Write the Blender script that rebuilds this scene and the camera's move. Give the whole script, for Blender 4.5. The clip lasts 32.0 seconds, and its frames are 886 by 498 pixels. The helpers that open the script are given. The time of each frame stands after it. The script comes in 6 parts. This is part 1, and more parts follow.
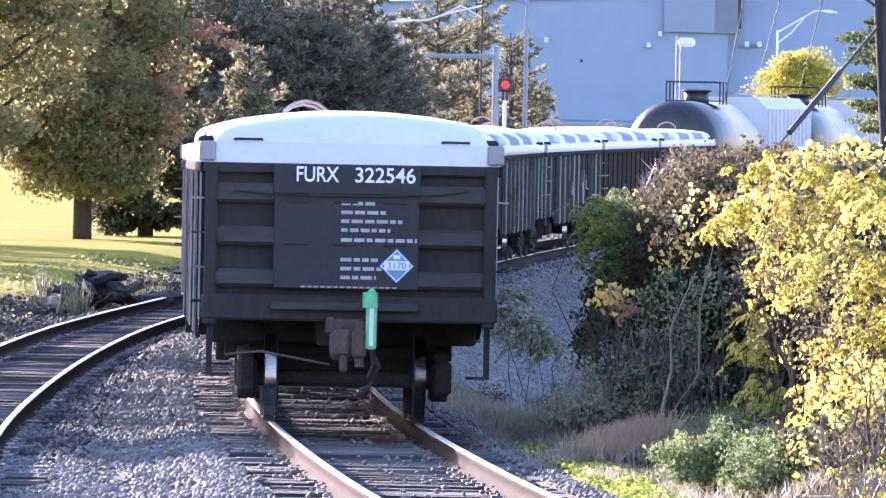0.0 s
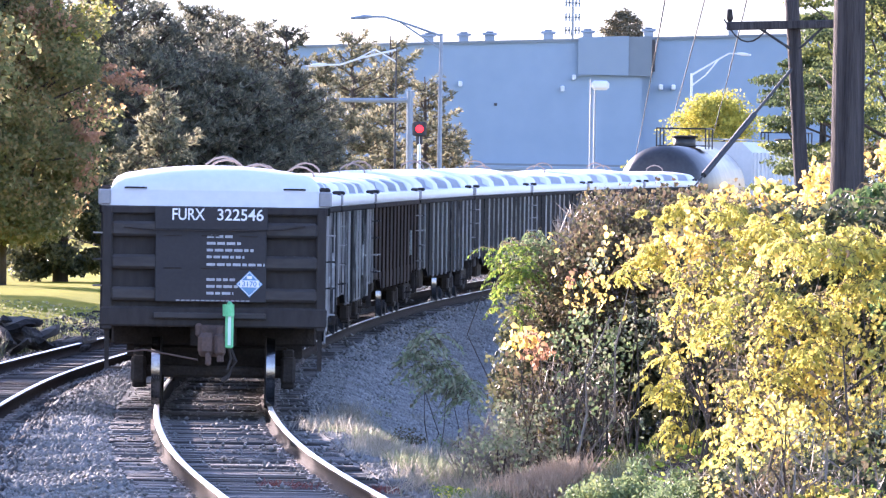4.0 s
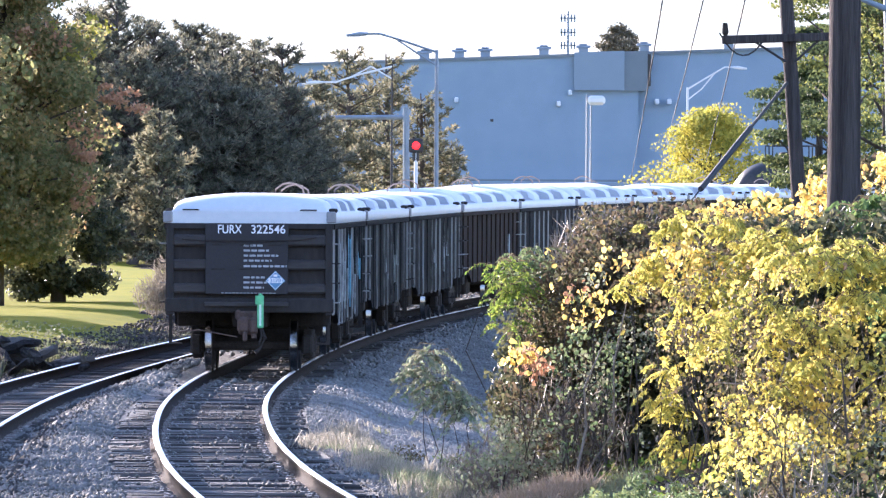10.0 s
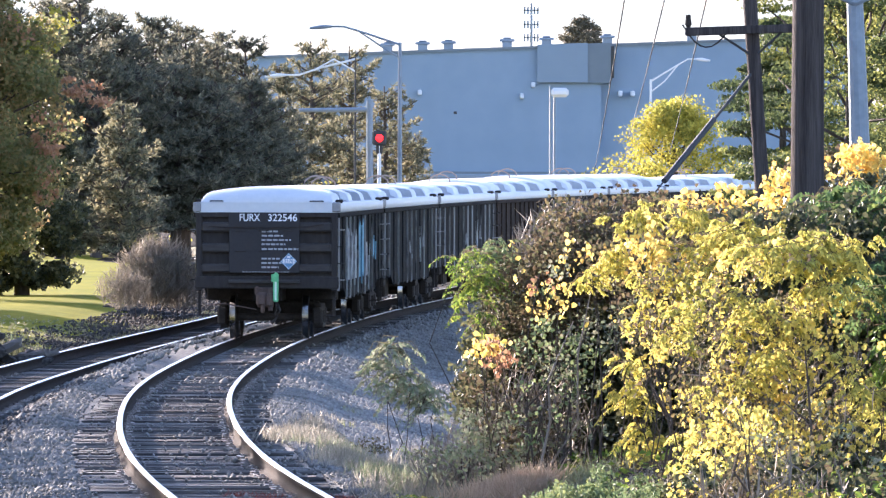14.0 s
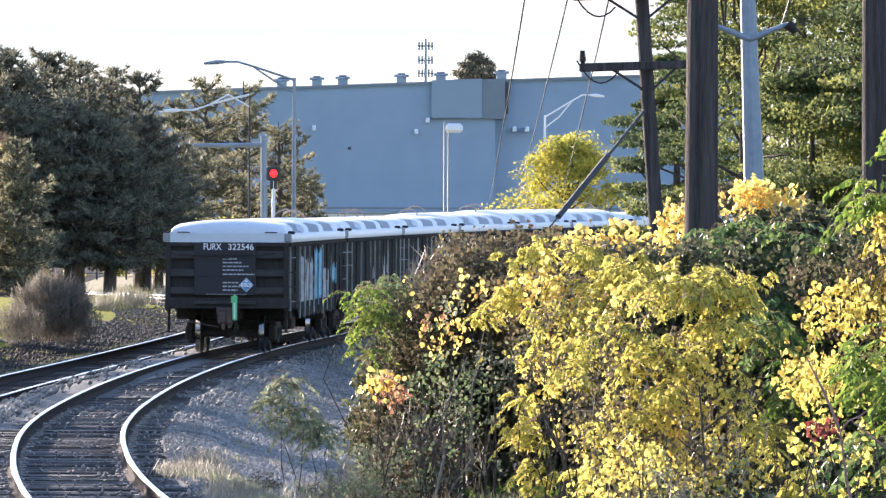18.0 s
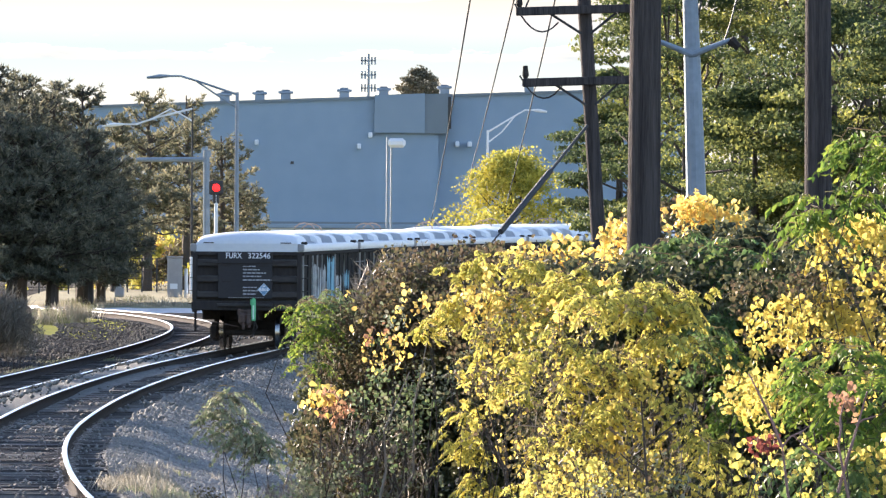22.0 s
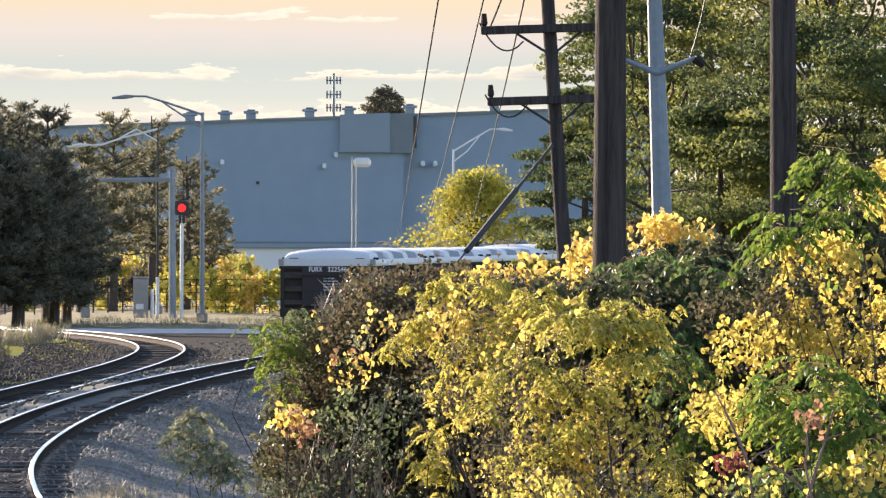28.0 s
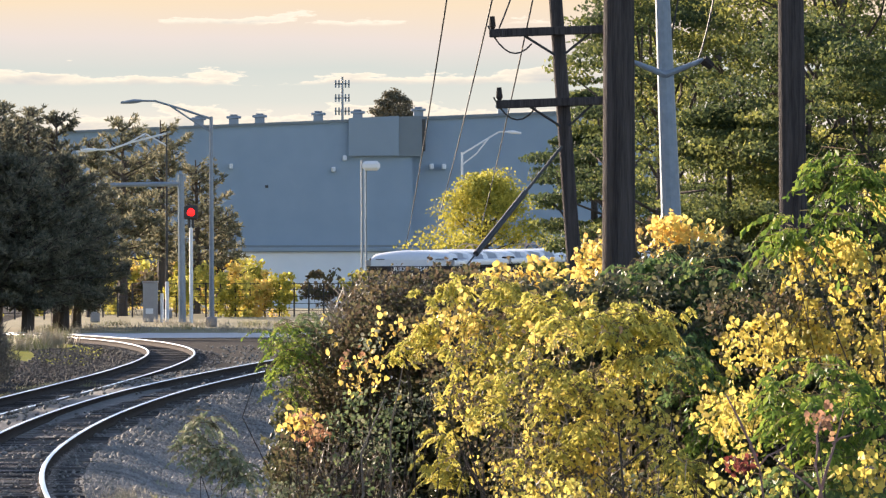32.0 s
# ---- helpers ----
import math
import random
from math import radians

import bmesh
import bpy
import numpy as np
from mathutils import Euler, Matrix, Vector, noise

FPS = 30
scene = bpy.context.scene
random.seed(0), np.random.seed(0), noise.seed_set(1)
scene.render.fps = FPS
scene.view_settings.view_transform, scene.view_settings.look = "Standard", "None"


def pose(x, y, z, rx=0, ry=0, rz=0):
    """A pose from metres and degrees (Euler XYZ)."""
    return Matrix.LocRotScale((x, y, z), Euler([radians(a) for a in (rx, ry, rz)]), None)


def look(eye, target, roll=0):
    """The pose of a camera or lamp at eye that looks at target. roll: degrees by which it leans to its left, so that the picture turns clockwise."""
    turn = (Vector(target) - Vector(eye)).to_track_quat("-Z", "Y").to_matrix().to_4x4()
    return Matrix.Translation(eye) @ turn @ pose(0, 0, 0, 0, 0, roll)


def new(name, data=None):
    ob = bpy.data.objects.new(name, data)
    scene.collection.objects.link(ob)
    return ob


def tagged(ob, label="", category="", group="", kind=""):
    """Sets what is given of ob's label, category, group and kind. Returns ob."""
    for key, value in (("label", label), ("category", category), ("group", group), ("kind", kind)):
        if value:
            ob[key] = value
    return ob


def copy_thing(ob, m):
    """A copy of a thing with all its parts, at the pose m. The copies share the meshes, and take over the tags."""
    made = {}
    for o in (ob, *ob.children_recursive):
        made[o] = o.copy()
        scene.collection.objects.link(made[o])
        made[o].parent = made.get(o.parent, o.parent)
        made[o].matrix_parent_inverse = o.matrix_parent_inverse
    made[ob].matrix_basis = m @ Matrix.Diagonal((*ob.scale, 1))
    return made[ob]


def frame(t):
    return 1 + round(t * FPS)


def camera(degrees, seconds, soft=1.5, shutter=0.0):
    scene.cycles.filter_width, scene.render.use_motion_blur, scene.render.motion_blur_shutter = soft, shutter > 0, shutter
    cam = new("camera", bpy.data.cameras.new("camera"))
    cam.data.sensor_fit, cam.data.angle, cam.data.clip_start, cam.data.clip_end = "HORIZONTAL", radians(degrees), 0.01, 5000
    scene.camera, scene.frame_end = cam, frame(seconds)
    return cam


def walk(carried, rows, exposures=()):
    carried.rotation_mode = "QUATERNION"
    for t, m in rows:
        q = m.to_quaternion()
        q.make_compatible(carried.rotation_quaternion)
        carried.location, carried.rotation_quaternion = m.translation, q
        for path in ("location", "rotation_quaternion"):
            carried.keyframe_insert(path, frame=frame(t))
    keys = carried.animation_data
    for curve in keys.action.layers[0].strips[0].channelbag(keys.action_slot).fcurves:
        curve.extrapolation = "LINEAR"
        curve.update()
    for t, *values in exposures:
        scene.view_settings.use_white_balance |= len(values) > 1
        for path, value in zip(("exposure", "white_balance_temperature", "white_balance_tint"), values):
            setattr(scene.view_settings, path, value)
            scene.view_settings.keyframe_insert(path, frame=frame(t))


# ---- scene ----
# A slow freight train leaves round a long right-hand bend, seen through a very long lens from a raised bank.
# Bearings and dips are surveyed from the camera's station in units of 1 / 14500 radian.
UNIT = 14500.0
EYE = Vector((0.0, 0.0, 2.74))


def spot(a, e, d):
    """The place at bearing a (to the right), dip e (downwards) and distance d ahead."""
    return Vector((a * d / UNIT, d, EYE.z - e * d / UNIT))


cam = camera(2 * math.degrees(math.atan(784 / UNIT)), 32.0, soft=1.3)
AIM = [
    (0, -178.5, 159.6, 1.09), (0.5, -167.4, 183.2, 1.06), (1, -159.1, 209.1, 0.87), (1.5, -141.9, 206.3, 0.85),
    (2, -133.1, 193.1, 0.76), (2.5, -96.8, 146.7, 0.71), (3, -57.8, 120.6, 0.71), (3.5, -28.0, 91.7, 0.78),
    (4, -29.4, 79.2, 0.82), (4.5, -58.2, 80.7, 0.89), (6.5, -102.0, 31.0, 1.18), (7, -94.9, 13.2, 1.24),
    (7.5, -88.6, 16.4, 1.20), (8, -78.7, 21.1, 1.02), (8.5, -63.7, 23.0, 0.74), (9, -46.3, 24.8, 0.56),
    (9.5, -32.1, 36.3, 0.37), (10, -25.3, 50.1, 0.28), (10.5, -27.4, 54.1, 0.24), (11, -32.3, 47.5, 0.27),
    (11.5, -34.8, 43.7, 0.23), (12, -33.1, 55.7, 0.15), (12.5, -23.0, 72.7, 0.05), (13, 0.0, 85.0, 0.00),
    (13.5, 22.2, 79.7, 0.03), (14, 39.0, 63.2, 0.15), (14.5, 49.3, 52.6, 0.29), (16.5, 109.5, 37.2, 0.20),
    (17, 144.8, 26.0, 0.22), (17.5, 187.0, 11.7, 0.31), (18, 226.3, -0.3, 0.23), (18.5, 251.4, -3.8, 0.13),
    (19, 260.4, -15.2, 0.07), (19.5, 262.4, -28.9, -0.04), (20, 271.2, -41.4, -0.08), (20.5, 287.6, -42.9, -0.01),
    (21, 306.6, -37.9, 0.10), (21.5, 320.2, -31.4, 0.26), (22, 328.0, -27.1, 0.37), (22.5, 332.2, -28.4, 0.39),
    (23, 345.7, -30.9, 0.47), (23.5, 365.0, -33.9, 0.55), (24, 382.9, -47.7, 0.63), (24.5, 393.7, -78.8, 0.63),
    (26.5, 417.9, -126.8, 0.44), (27, 424.4, -84.7, 0.37), (27.5, 416.9, -55.7, 0.31), (28, 388.3, -61.5, 0.15),
    (28.5, 353.5, -99.8, 0.13), (29, 325.8, -144.1, 0.05), (29.5, 306.4, -175.2, -0.08), (30, 304.7, -176.7, -0.09),
    (30.5, 321.8, -154.4, -0.12), (31, 344.7, -125.3, -0.15), (31.5, 361.3, -96.9, -0.12), (32, 371.7, -66.7, -0.15),
]
walk(cam, [(t, look(EYE, spot(a, e, 1000.0), roll)) for t, a, e, roll in AIM],
     exposures=[(0, 2.12, 5500, 38), (2, 2.17, 5540, 38), (4, 2.14, 5500, 36), (7, 2.00, 5400, 30), (9, 1.77, 5380, 29), (14, 1.73, 5660, 27.5), (18, 1.48, 5700, 22.5), (21, 1.38, 5860, 20), (23, 1.29, 5960, 20), (26.5, 0.97, 6300, 21), (28, 0.98, 6300, 21), (29, 1.08, 6250, 20), (30, 1.0, 6250, 21), (32, 0.94, 6300, 22)])

# ---- light ----
SUN_EL, SUN_AZ = 15.0, -38.0  # degrees: height, and bearing from straight ahead
world = bpy.data.worlds.new("world")
scene.world = world
world.use_nodes = True
wn = world.node_tree
sky = wn.nodes.new("ShaderNodeTexSky")
sky.sky_type, sky.sun_disc = "NISHITA", False
sky.sun_elevation, sky.sun_rotation = radians(SUN_EL), radians(SUN_AZ)
sky.dust_density = 0.7
wn.links.new(sky.outputs[0], wn.nodes["Background"].inputs[0])
wn.nodes["Background"].inputs[1].default_value = 0.15
sun = new("sun", bpy.data.lights.new("sun", "SUN"))
sun.data.energy, sun.data.angle, sun.data.color = 7.2, radians(0.6), (1.0, 0.84, 0.6)
sd = Vector((math.sin(radians(SUN_AZ)) * math.cos(radians(SUN_EL)), math.cos(radians(SUN_AZ)) * math.cos(radians(SUN_EL)), math.sin(radians(SUN_EL))))
sun.matrix_world = look(sd * 100, (0, 0, 0))


# ---- materials ----
def ramp(nt, stops):
    r = nt.nodes.new("ShaderNodeValToRGB")
    el = r.color_ramp.elements
    while len(el) < len(stops):
        el.new(0.5)
    for e, (p, c) in zip(el, stops):
        e.position, e.color = p, (*c, 1)
    return r


def mat(name, c1, c2=None, rough=0.7, metal=0.0, scale=3.0, fine=40.0, bump=0.2, rand=0.0, spec=0.4, stretch=(1, 1, 1), c3=None, rough_var=0.12):
    """Colour by noise at two scales between c1 and c2 (and c3 as fine specks), with bump."""
    m = bpy.data.materials.new(name)
    m.use_nodes = True
    nt = m.node_tree
    b = nt.nodes["Principled BSDF"]
    c2 = c2 or tuple(v * 0.7 for v in c1)
    tc = nt.nodes.new("ShaderNodeTexCoord")
    mp = nt.nodes.new("ShaderNodeMapping")
    mp.inputs["Scale"].default_value = stretch
    nt.links.new(tc.outputs["Object"], mp.inputs[0])
    n1, n2 = nt.nodes.new("ShaderNodeTexNoise"), nt.nodes.new("ShaderNodeTexNoise")
    for n, s in ((n1, scale), (n2, fine)):
        n.inputs["Scale"].default_value, n.inputs["Detail"].default_value = s, 5
        nt.links.new(mp.outputs[0], n.inputs[0])
    r = ramp(nt, [(0.32, c1), (0.68, c2)])
    mixf = nt.nodes.new("ShaderNodeMath")
    mixf.operation = "MULTIPLY_ADD"
    mixf.inputs[1].default_value, mixf.inputs[2].default_value = 0.45, 0.0
    nt.links.new(n2.outputs[0], mixf.inputs[0])
    add = nt.nodes.new("ShaderNodeMath")
    add.operation = "MULTIPLY_ADD"
    add.inputs[1].default_value = 0.55
    nt.links.new(n1.outputs[0], add.inputs[0])
    nt.links.new(mixf.outputs[0], add.inputs[2])
    last = add.outputs[0]
    if rand:
        oi = nt.nodes.new("ShaderNodeObjectInfo")
        ra = nt.nodes.new("ShaderNodeMath")
        ra.operation = "MULTIPLY_ADD"
        ra.inputs[1].default_value = rand
        nt.links.new(oi.outputs["Random"], ra.inputs[0])
        nt.links.new(last, ra.inputs[2])
        sb = nt.nodes.new("ShaderNodeMath")
        sb.operation = "SUBTRACT"
        sb.inputs[1].default_value = rand / 2
        nt.links.new(ra.outputs[0], sb.inputs[0])
        last = sb.outputs[0]
    nt.links.new(last, r.inputs[0])
    col = r.outputs[0]
    if c3:
        mx = nt.nodes.new("ShaderNodeMix")
        mx.data_type = "RGBA"
        r3 = ramp(nt, [(0.6, (0, 0, 0)), (0.68, (1, 1, 1))])
        nt.links.new(n2.outputs[0], r3.inputs[0])
        nt.links.new(r3.outputs[0], mx.inputs[0])
        nt.links.new(col, mx.inputs[6])
        mx.inputs[7].default_value = (*c3, 1)
        col = mx.outputs[2]
    nt.links.new(col, b.inputs["Base Color"])
    b.inputs["Metallic"].default_value = metal
    b.inputs["Specular IOR Level"].default_value = spec
    mr = nt.nodes.new("ShaderNodeMapRange")
    mr.inputs[3].default_value, mr.inputs[4].default_value = max(0.03, rough - rough_var), min(1, rough + rough_var)
    nt.links.new(n1.outputs[0], mr.inputs[0])
    nt.links.new(mr.outputs[0], b.inputs["Roughness"])
    if bump:
        bp = nt.nodes.new("ShaderNodeBump")
        bp.inputs["Strength"].default_value, bp.inputs["Distance"].default_value = bump, 0.03
        nt.links.new(n2.outputs[0], bp.inputs["Height"])
        nt.links.new(bp.outputs[0], b.inputs["Normal"])
    return m


def leaf_mat(name, cols, thin=0.45, rough=0.55, patch=0.0, size=1.0):
    """Leaves: each island takes a colour from cols, drifting in patches over the plant; part of the light goes through."""
    m = bpy.data.materials.new(name)
    m.use_nodes = True
    nt = m.node_tree
    b = nt.nodes["Principled BSDF"]
    ge = nt.nodes.new("ShaderNodeNewGeometry")
    r = ramp(nt, [(i / max(1, len(cols) - 1), c) for i, c in enumerate(cols)])
    pick = ge.outputs["Random Per Island"]
    if patch:
        no = nt.nodes.new("ShaderNodeTexNoise")
        no.inputs["Scale"].default_value, no.inputs["Detail"].default_value = size, 2
        nt.links.new(ge.outputs["Position"], no.inputs[0])
        mr = nt.nodes.new("ShaderNodeMapRange")
        mr.inputs[1].default_value, mr.inputs[2].default_value = 0.3, 0.7
        nt.links.new(no.outputs[0], mr.inputs[0])
        mf = nt.nodes.new("ShaderNodeMix")
        mf.inputs[0].default_value = patch
        nt.links.new(pick, mf.inputs[2])
        nt.links.new(mr.outputs[0], mf.inputs[3])
        pick = mf.outputs[0]
    nt.links.new(pick, r.inputs[0])
    nt.links.new(r.outputs[0], b.inputs["Base Color"])
    b.inputs["Roughness"].default_value = rough
    b.inputs["Specular IOR Level"].default_value = 0.1
    tr = nt.nodes.new("ShaderNodeBsdfTranslucent")
    nt.links.new(r.outputs[0], tr.inputs[0])
    mx = nt.nodes.new("ShaderNodeMixShader")
    mx.inputs[0].default_value = thin
    nt.links.new(b.outputs[0], mx.inputs[1])
    nt.links.new(tr.outputs[0], mx.inputs[2])
    nt.links.new(mx.outputs[0], nt.nodes["Material Output"].inputs[0])
    return m


def glow_mat(name, color, strength):
    m = bpy.data.materials.new(name)
    m.use_nodes = True
    b = m.node_tree.nodes["Principled BSDF"]
    b.inputs["Base Color"].default_value = (*color, 1)
    b.inputs["Emission Color"].default_value = (*color, 1)
    b.inputs["Emission Strength"].default_value = strength
    return m


M_BALLAST = mat("ballast", (0.066, 0.066, 0.06), (0.17, 0.168, 0.155), 0.9, scale=0.8, fine=14, bump=1.0, c3=(0.27, 0.265, 0.25))
M_STONE = mat("ballast_stone", (0.065, 0.065, 0.06), (0.30, 0.295, 0.275), 0.85, scale=1.3, fine=9, bump=0.3)
# Bank copies of the ballast: the slope's extra light put into paler tones.
M_BANK = mat("bank_gravel_lit_tone", (0.09, 0.088, 0.08), (0.24, 0.236, 0.22), 0.9, scale=1.1, fine=16, bump=1.0, c3=(0.36, 0.35, 0.33))
M_BANKSTONE = mat("bank_stone_lit_tone", (0.10, 0.098, 0.09), (0.36, 0.35, 0.33), 0.85, scale=1.3, fine=9, bump=0.3)
# Dirt, with the shade of the pines put into its near-black colour.
M_DIRT = mat("dirt", (0.012, 0.011, 0.010), (0.038, 0.034, 0.030), 0.95, scale=0.5, fine=7, bump=1.0, spec=0.05, c3=(0.075, 0.07, 0.062))
M_CLINKER = mat("dark_clinker", (0.018, 0.017, 0.016), (0.10, 0.095, 0.088), 0.9, scale=1.3, fine=9, bump=0.3)
M_LAWN = mat("lawn", (0.13, 0.15, 0.012), (0.26, 0.24, 0.02), 0.95, scale=0.25, fine=3, bump=1.0, spec=0.05)
M_DRYGRASS = mat("dry_grass_ground", (0.16, 0.14, 0.07), (0.28, 0.24, 0.12), 0.95, scale=0.4, fine=8, bump=0.8)
M_ROAD = mat("worn_asphalt", (0.42, 0.41, 0.40), (0.55, 0.53, 0.51), 0.75, scale=0.3, fine=12, bump=0.2)
M_RAIL = mat("polished_rail", (0.92, 0.92, 0.93), (0.84, 0.84, 0.85), 0.42, 1.0, scale=4, fine=40, bump=0.02, rough_var=0.06)
M_RUSTRAIL = mat("rusty_rail_side", (0.016, 0.013, 0.012), (0.04, 0.03, 0.026), 0.9, scale=4, fine=30, spec=0.08)
M_IRON = mat("worn_rusty_iron", (0.10, 0.085, 0.078), (0.30, 0.27, 0.25), 0.55, 0.4, scale=6, fine=30, bump=0.2)
M_TIE = mat("weathered_tie", (0.05, 0.045, 0.042), (0.17, 0.16, 0.15), 0.9, scale=3, fine=25, stretch=(0.25, 3, 1), rand=0.6, bump=0.6)
# One black paint twice: haze put into the ends' colour, shade into the sides'.
M_BLACK = mat("black_paint_hazed", (0.030, 0.027, 0.026), (0.056, 0.050, 0.047), 0.8, scale=1.5, fine=14, bump=0.12, stretch=(1, 1, 0.3), spec=0.12)
M_SIDE = mat("black_paint_shaded", (0.011, 0.011, 0.011), (0.024, 0.022, 0.021), 0.85, scale=1.5, fine=14, bump=0.12, stretch=(1, 1, 0.3), spec=0.06)
M_BROWN = mat("brown_car_paint", (0.044, 0.029, 0.024), (0.018, 0.015, 0.013), 0.85, scale=1.2, fine=14, bump=0.12, stretch=(1, 1, 0.3), spec=0.06)
# Rib tone holds wear, and the light the ribs catch put into colour.
M_RIB = mat("worn_lit_black_rib", (0.022, 0.022, 0.023), (0.34, 0.33, 0.32), 0.7, scale=2.5, fine=16, bump=0.1, stretch=(1, 1, 0.2), spec=0.15, rand=0.7)
M_ENDRIB = mat("black_end_rib", (0.034, 0.031, 0.030), (0.070, 0.063, 0.059), 0.6, scale=2, fine=14, bump=0.1, stretch=(0.3, 1, 1), spec=0.2)
M_GRAFFITI = mat("pale_graffiti_paint", (0.03, 0.03, 0.035), (0.62, 0.64, 0.64), 0.7, scale=1.6, fine=5, bump=0, spec=0.1)
M_GRAFBLUE = mat("blue_graffiti_paint", (0.10, 0.20, 0.26), (0.26, 0.55, 0.70), 0.7, scale=1.6, fine=5, bump=0, spec=0.1)
M_PLATE = mat("dark_grey_plate", (0.034, 0.033, 0.035), (0.048, 0.045, 0.046), 0.65, scale=1.5, fine=20, bump=0.05, spec=0.2)
M_STENCIL = mat("faded_stencil_paint", (0.45, 0.46, 0.48), (0.3, 0.31, 0.33), 0.7, scale=9, fine=40, bump=0)
M_COVER = mat("white_fibreglass", (0.60, 0.625, 0.65), (0.70, 0.715, 0.73), 0.5, scale=0.9, fine=10, bump=0.05)
# White fibreglass again; the pockets' shade is put into this greyer tone.
M_POCKET = mat("pocket_shade_fibreglass", (0.33, 0.35, 0.38), (0.45, 0.465, 0.49), 0.6, scale=1.2, fine=9, bump=0.05)
M_BAIL = mat("rusty_bail_steel", (0.30, 0.22, 0.18), (0.42, 0.33, 0.27), 0.6, scale=6, fine=30, bump=0.1)
M_COVERGREY = mat("grey_fitting", (0.24, 0.24, 0.25), (0.32, 0.32, 0.32), 0.6, scale=3, fine=20)
M_RUST = mat("rusty_cast_steel", (0.06, 0.042, 0.034), (0.13, 0.085, 0.068), 0.8, scale=5, fine=30, bump=0.4)
M_GRIME = mat("grimy_steel", (0.022, 0.019, 0.017), (0.055, 0.046, 0.040), 0.85, scale=5, fine=30, bump=0.3, spec=0.2)
M_TREAD = mat("polished_tread", (0.30, 0.30, 0.31), (0.14, 0.14, 0.14), 0.2, 1.0, scale=5, fine=40, bump=0.02, rough_var=0.05)
M_WHITE = mat("white_lettering", (0.88, 0.88, 0.88), (0.75, 0.76, 0.78), 0.6, scale=8, fine=30, bump=0)
M_BLUE = mat("blue_placard", (0.12, 0.26, 0.42), (0.16, 0.32, 0.5), 0.5, scale=6, fine=30, bump=0)
M_GREEN = mat("green_marker_paint", (0.10, 0.50, 0.20), (0.2, 0.62, 0.32), 0.4, scale=6, fine=30, bump=0.05)
M_BLUEWALL = mat("blue_grey_cladding", (0.215, 0.293, 0.375), (0.255, 0.335, 0.42), 0.7, scale=0.05, fine=0.6, bump=0.03)
M_WALLDARK = mat("grey_blue_cladding", (0.205, 0.265, 0.325), (0.235, 0.30, 0.36), 0.7, scale=0.05, fine=0.6, bump=0.03)
# Grey of parapet and base band; also stands for the raised block's shaded side.
M_PANELGREY = mat("grey_shade_cladding", (0.15, 0.185, 0.21), (0.19, 0.225, 0.25), 0.75, scale=0.08, fine=0.9, bump=0.03)
M_WHITEWALL = mat("pale_panel", (0.62, 0.66, 0.70), (0.7, 0.73, 0.76), 0.6, scale=0.1, fine=1.0, bump=0.03)
M_POLE = mat("weathered_pole_wood", (0.026, 0.023, 0.023), (0.115, 0.10, 0.095), 0.95, scale=2, fine=14, bump=0.9, stretch=(7, 7, 0.3), spec=0.1)
M_GALV = mat("galvanised_steel", (0.18, 0.22, 0.26), (0.27, 0.32, 0.37), 0.55, 0.2, scale=1.5, fine=14, bump=0.05)
M_DARKMETAL = mat("dark_metal", (0.03, 0.03, 0.032), (0.05, 0.05, 0.05), 0.6, scale=5, fine=30)
M_BARK = mat("bark", (0.05, 0.04, 0.033), (0.11, 0.09, 0.075), 0.95, scale=3, fine=16, bump=0.9, stretch=(4, 4, 0.6))
M_LOG = mat("charred_log", (0.016, 0.0145, 0.0135), (0.13, 0.12, 0.11), 0.9, scale=3, fine=14, bump=0.8, stretch=(1, 1, 1), rand=0.5)
M_SIGNAL = glow_mat("red_signal_light", (1.0, 0.012, 0.008), 1.7)
M_TANK = mat("black_tank_paint", (0.02, 0.02, 0.022), (0.045, 0.045, 0.045), 0.35, scale=1, fine=10, bump=0.05)
M_HOPPER = mat("pale_grey_hopper_paint", (0.5, 0.52, 0.53), (0.6, 0.61, 0.62), 0.55, scale=0.8, fine=9, bump=0.05)
L_YELLOW = leaf_mat("yellow_leaves", [(0.22, 0.17, 0.06), (0.52, 0.42, 0.10), (0.76, 0.61, 0.14), (0.70, 0.59, 0.14), (0.80, 0.55, 0.15)], 0.47, 0.55, 0.35, 2.2)
L_YTREE = leaf_mat("yellow_tree_leaves", [(0.17, 0.19, 0.05), (0.34, 0.33, 0.065), (0.52, 0.46, 0.08), (0.64, 0.53, 0.10)], 0.46, 0.55, 0.45, 0.8)
L_GOLD = leaf_mat("gold_leaves", [(0.46, 0.30, 0.10), (0.74, 0.50, 0.14), (0.84, 0.65, 0.17), (0.84, 0.70, 0.20), (0.80, 0.54, 0.24)], 0.46, 0.45, 0.4, 2.5)
L_LIME = leaf_mat("yellow_green_leaves", [(0.20, 0.20, 0.06), (0.47, 0.45, 0.105), (0.68, 0.60, 0.14), (0.77, 0.63, 0.16)], 0.48, 0.6, 0.38, 2.2)
L_GREEN = leaf_mat("green_leaves", [(0.055, 0.10, 0.045), (0.09, 0.155, 0.06), (0.15, 0.22, 0.075), (0.30, 0.36, 0.10)], 0.45, 0.4, 0.4, 1.6)
# Its bright end stands for sunlit patches in the crowns, put into leaf colour.
L_LOCUST = leaf_mat("sun_patched_locust_leaves", [(0.038, 0.056, 0.034), (0.062, 0.088, 0.042), (0.12, 0.148, 0.055), (0.28, 0.29, 0.08), (0.44, 0.41, 0.10)], 0.48, 0.6, 0.6, 0.5)
L_ROOF = leaf_mat("bare_crown", [(0.13, 0.12, 0.085), (0.19, 0.17, 0.12), (0.11, 0.11, 0.075)], 0.3)
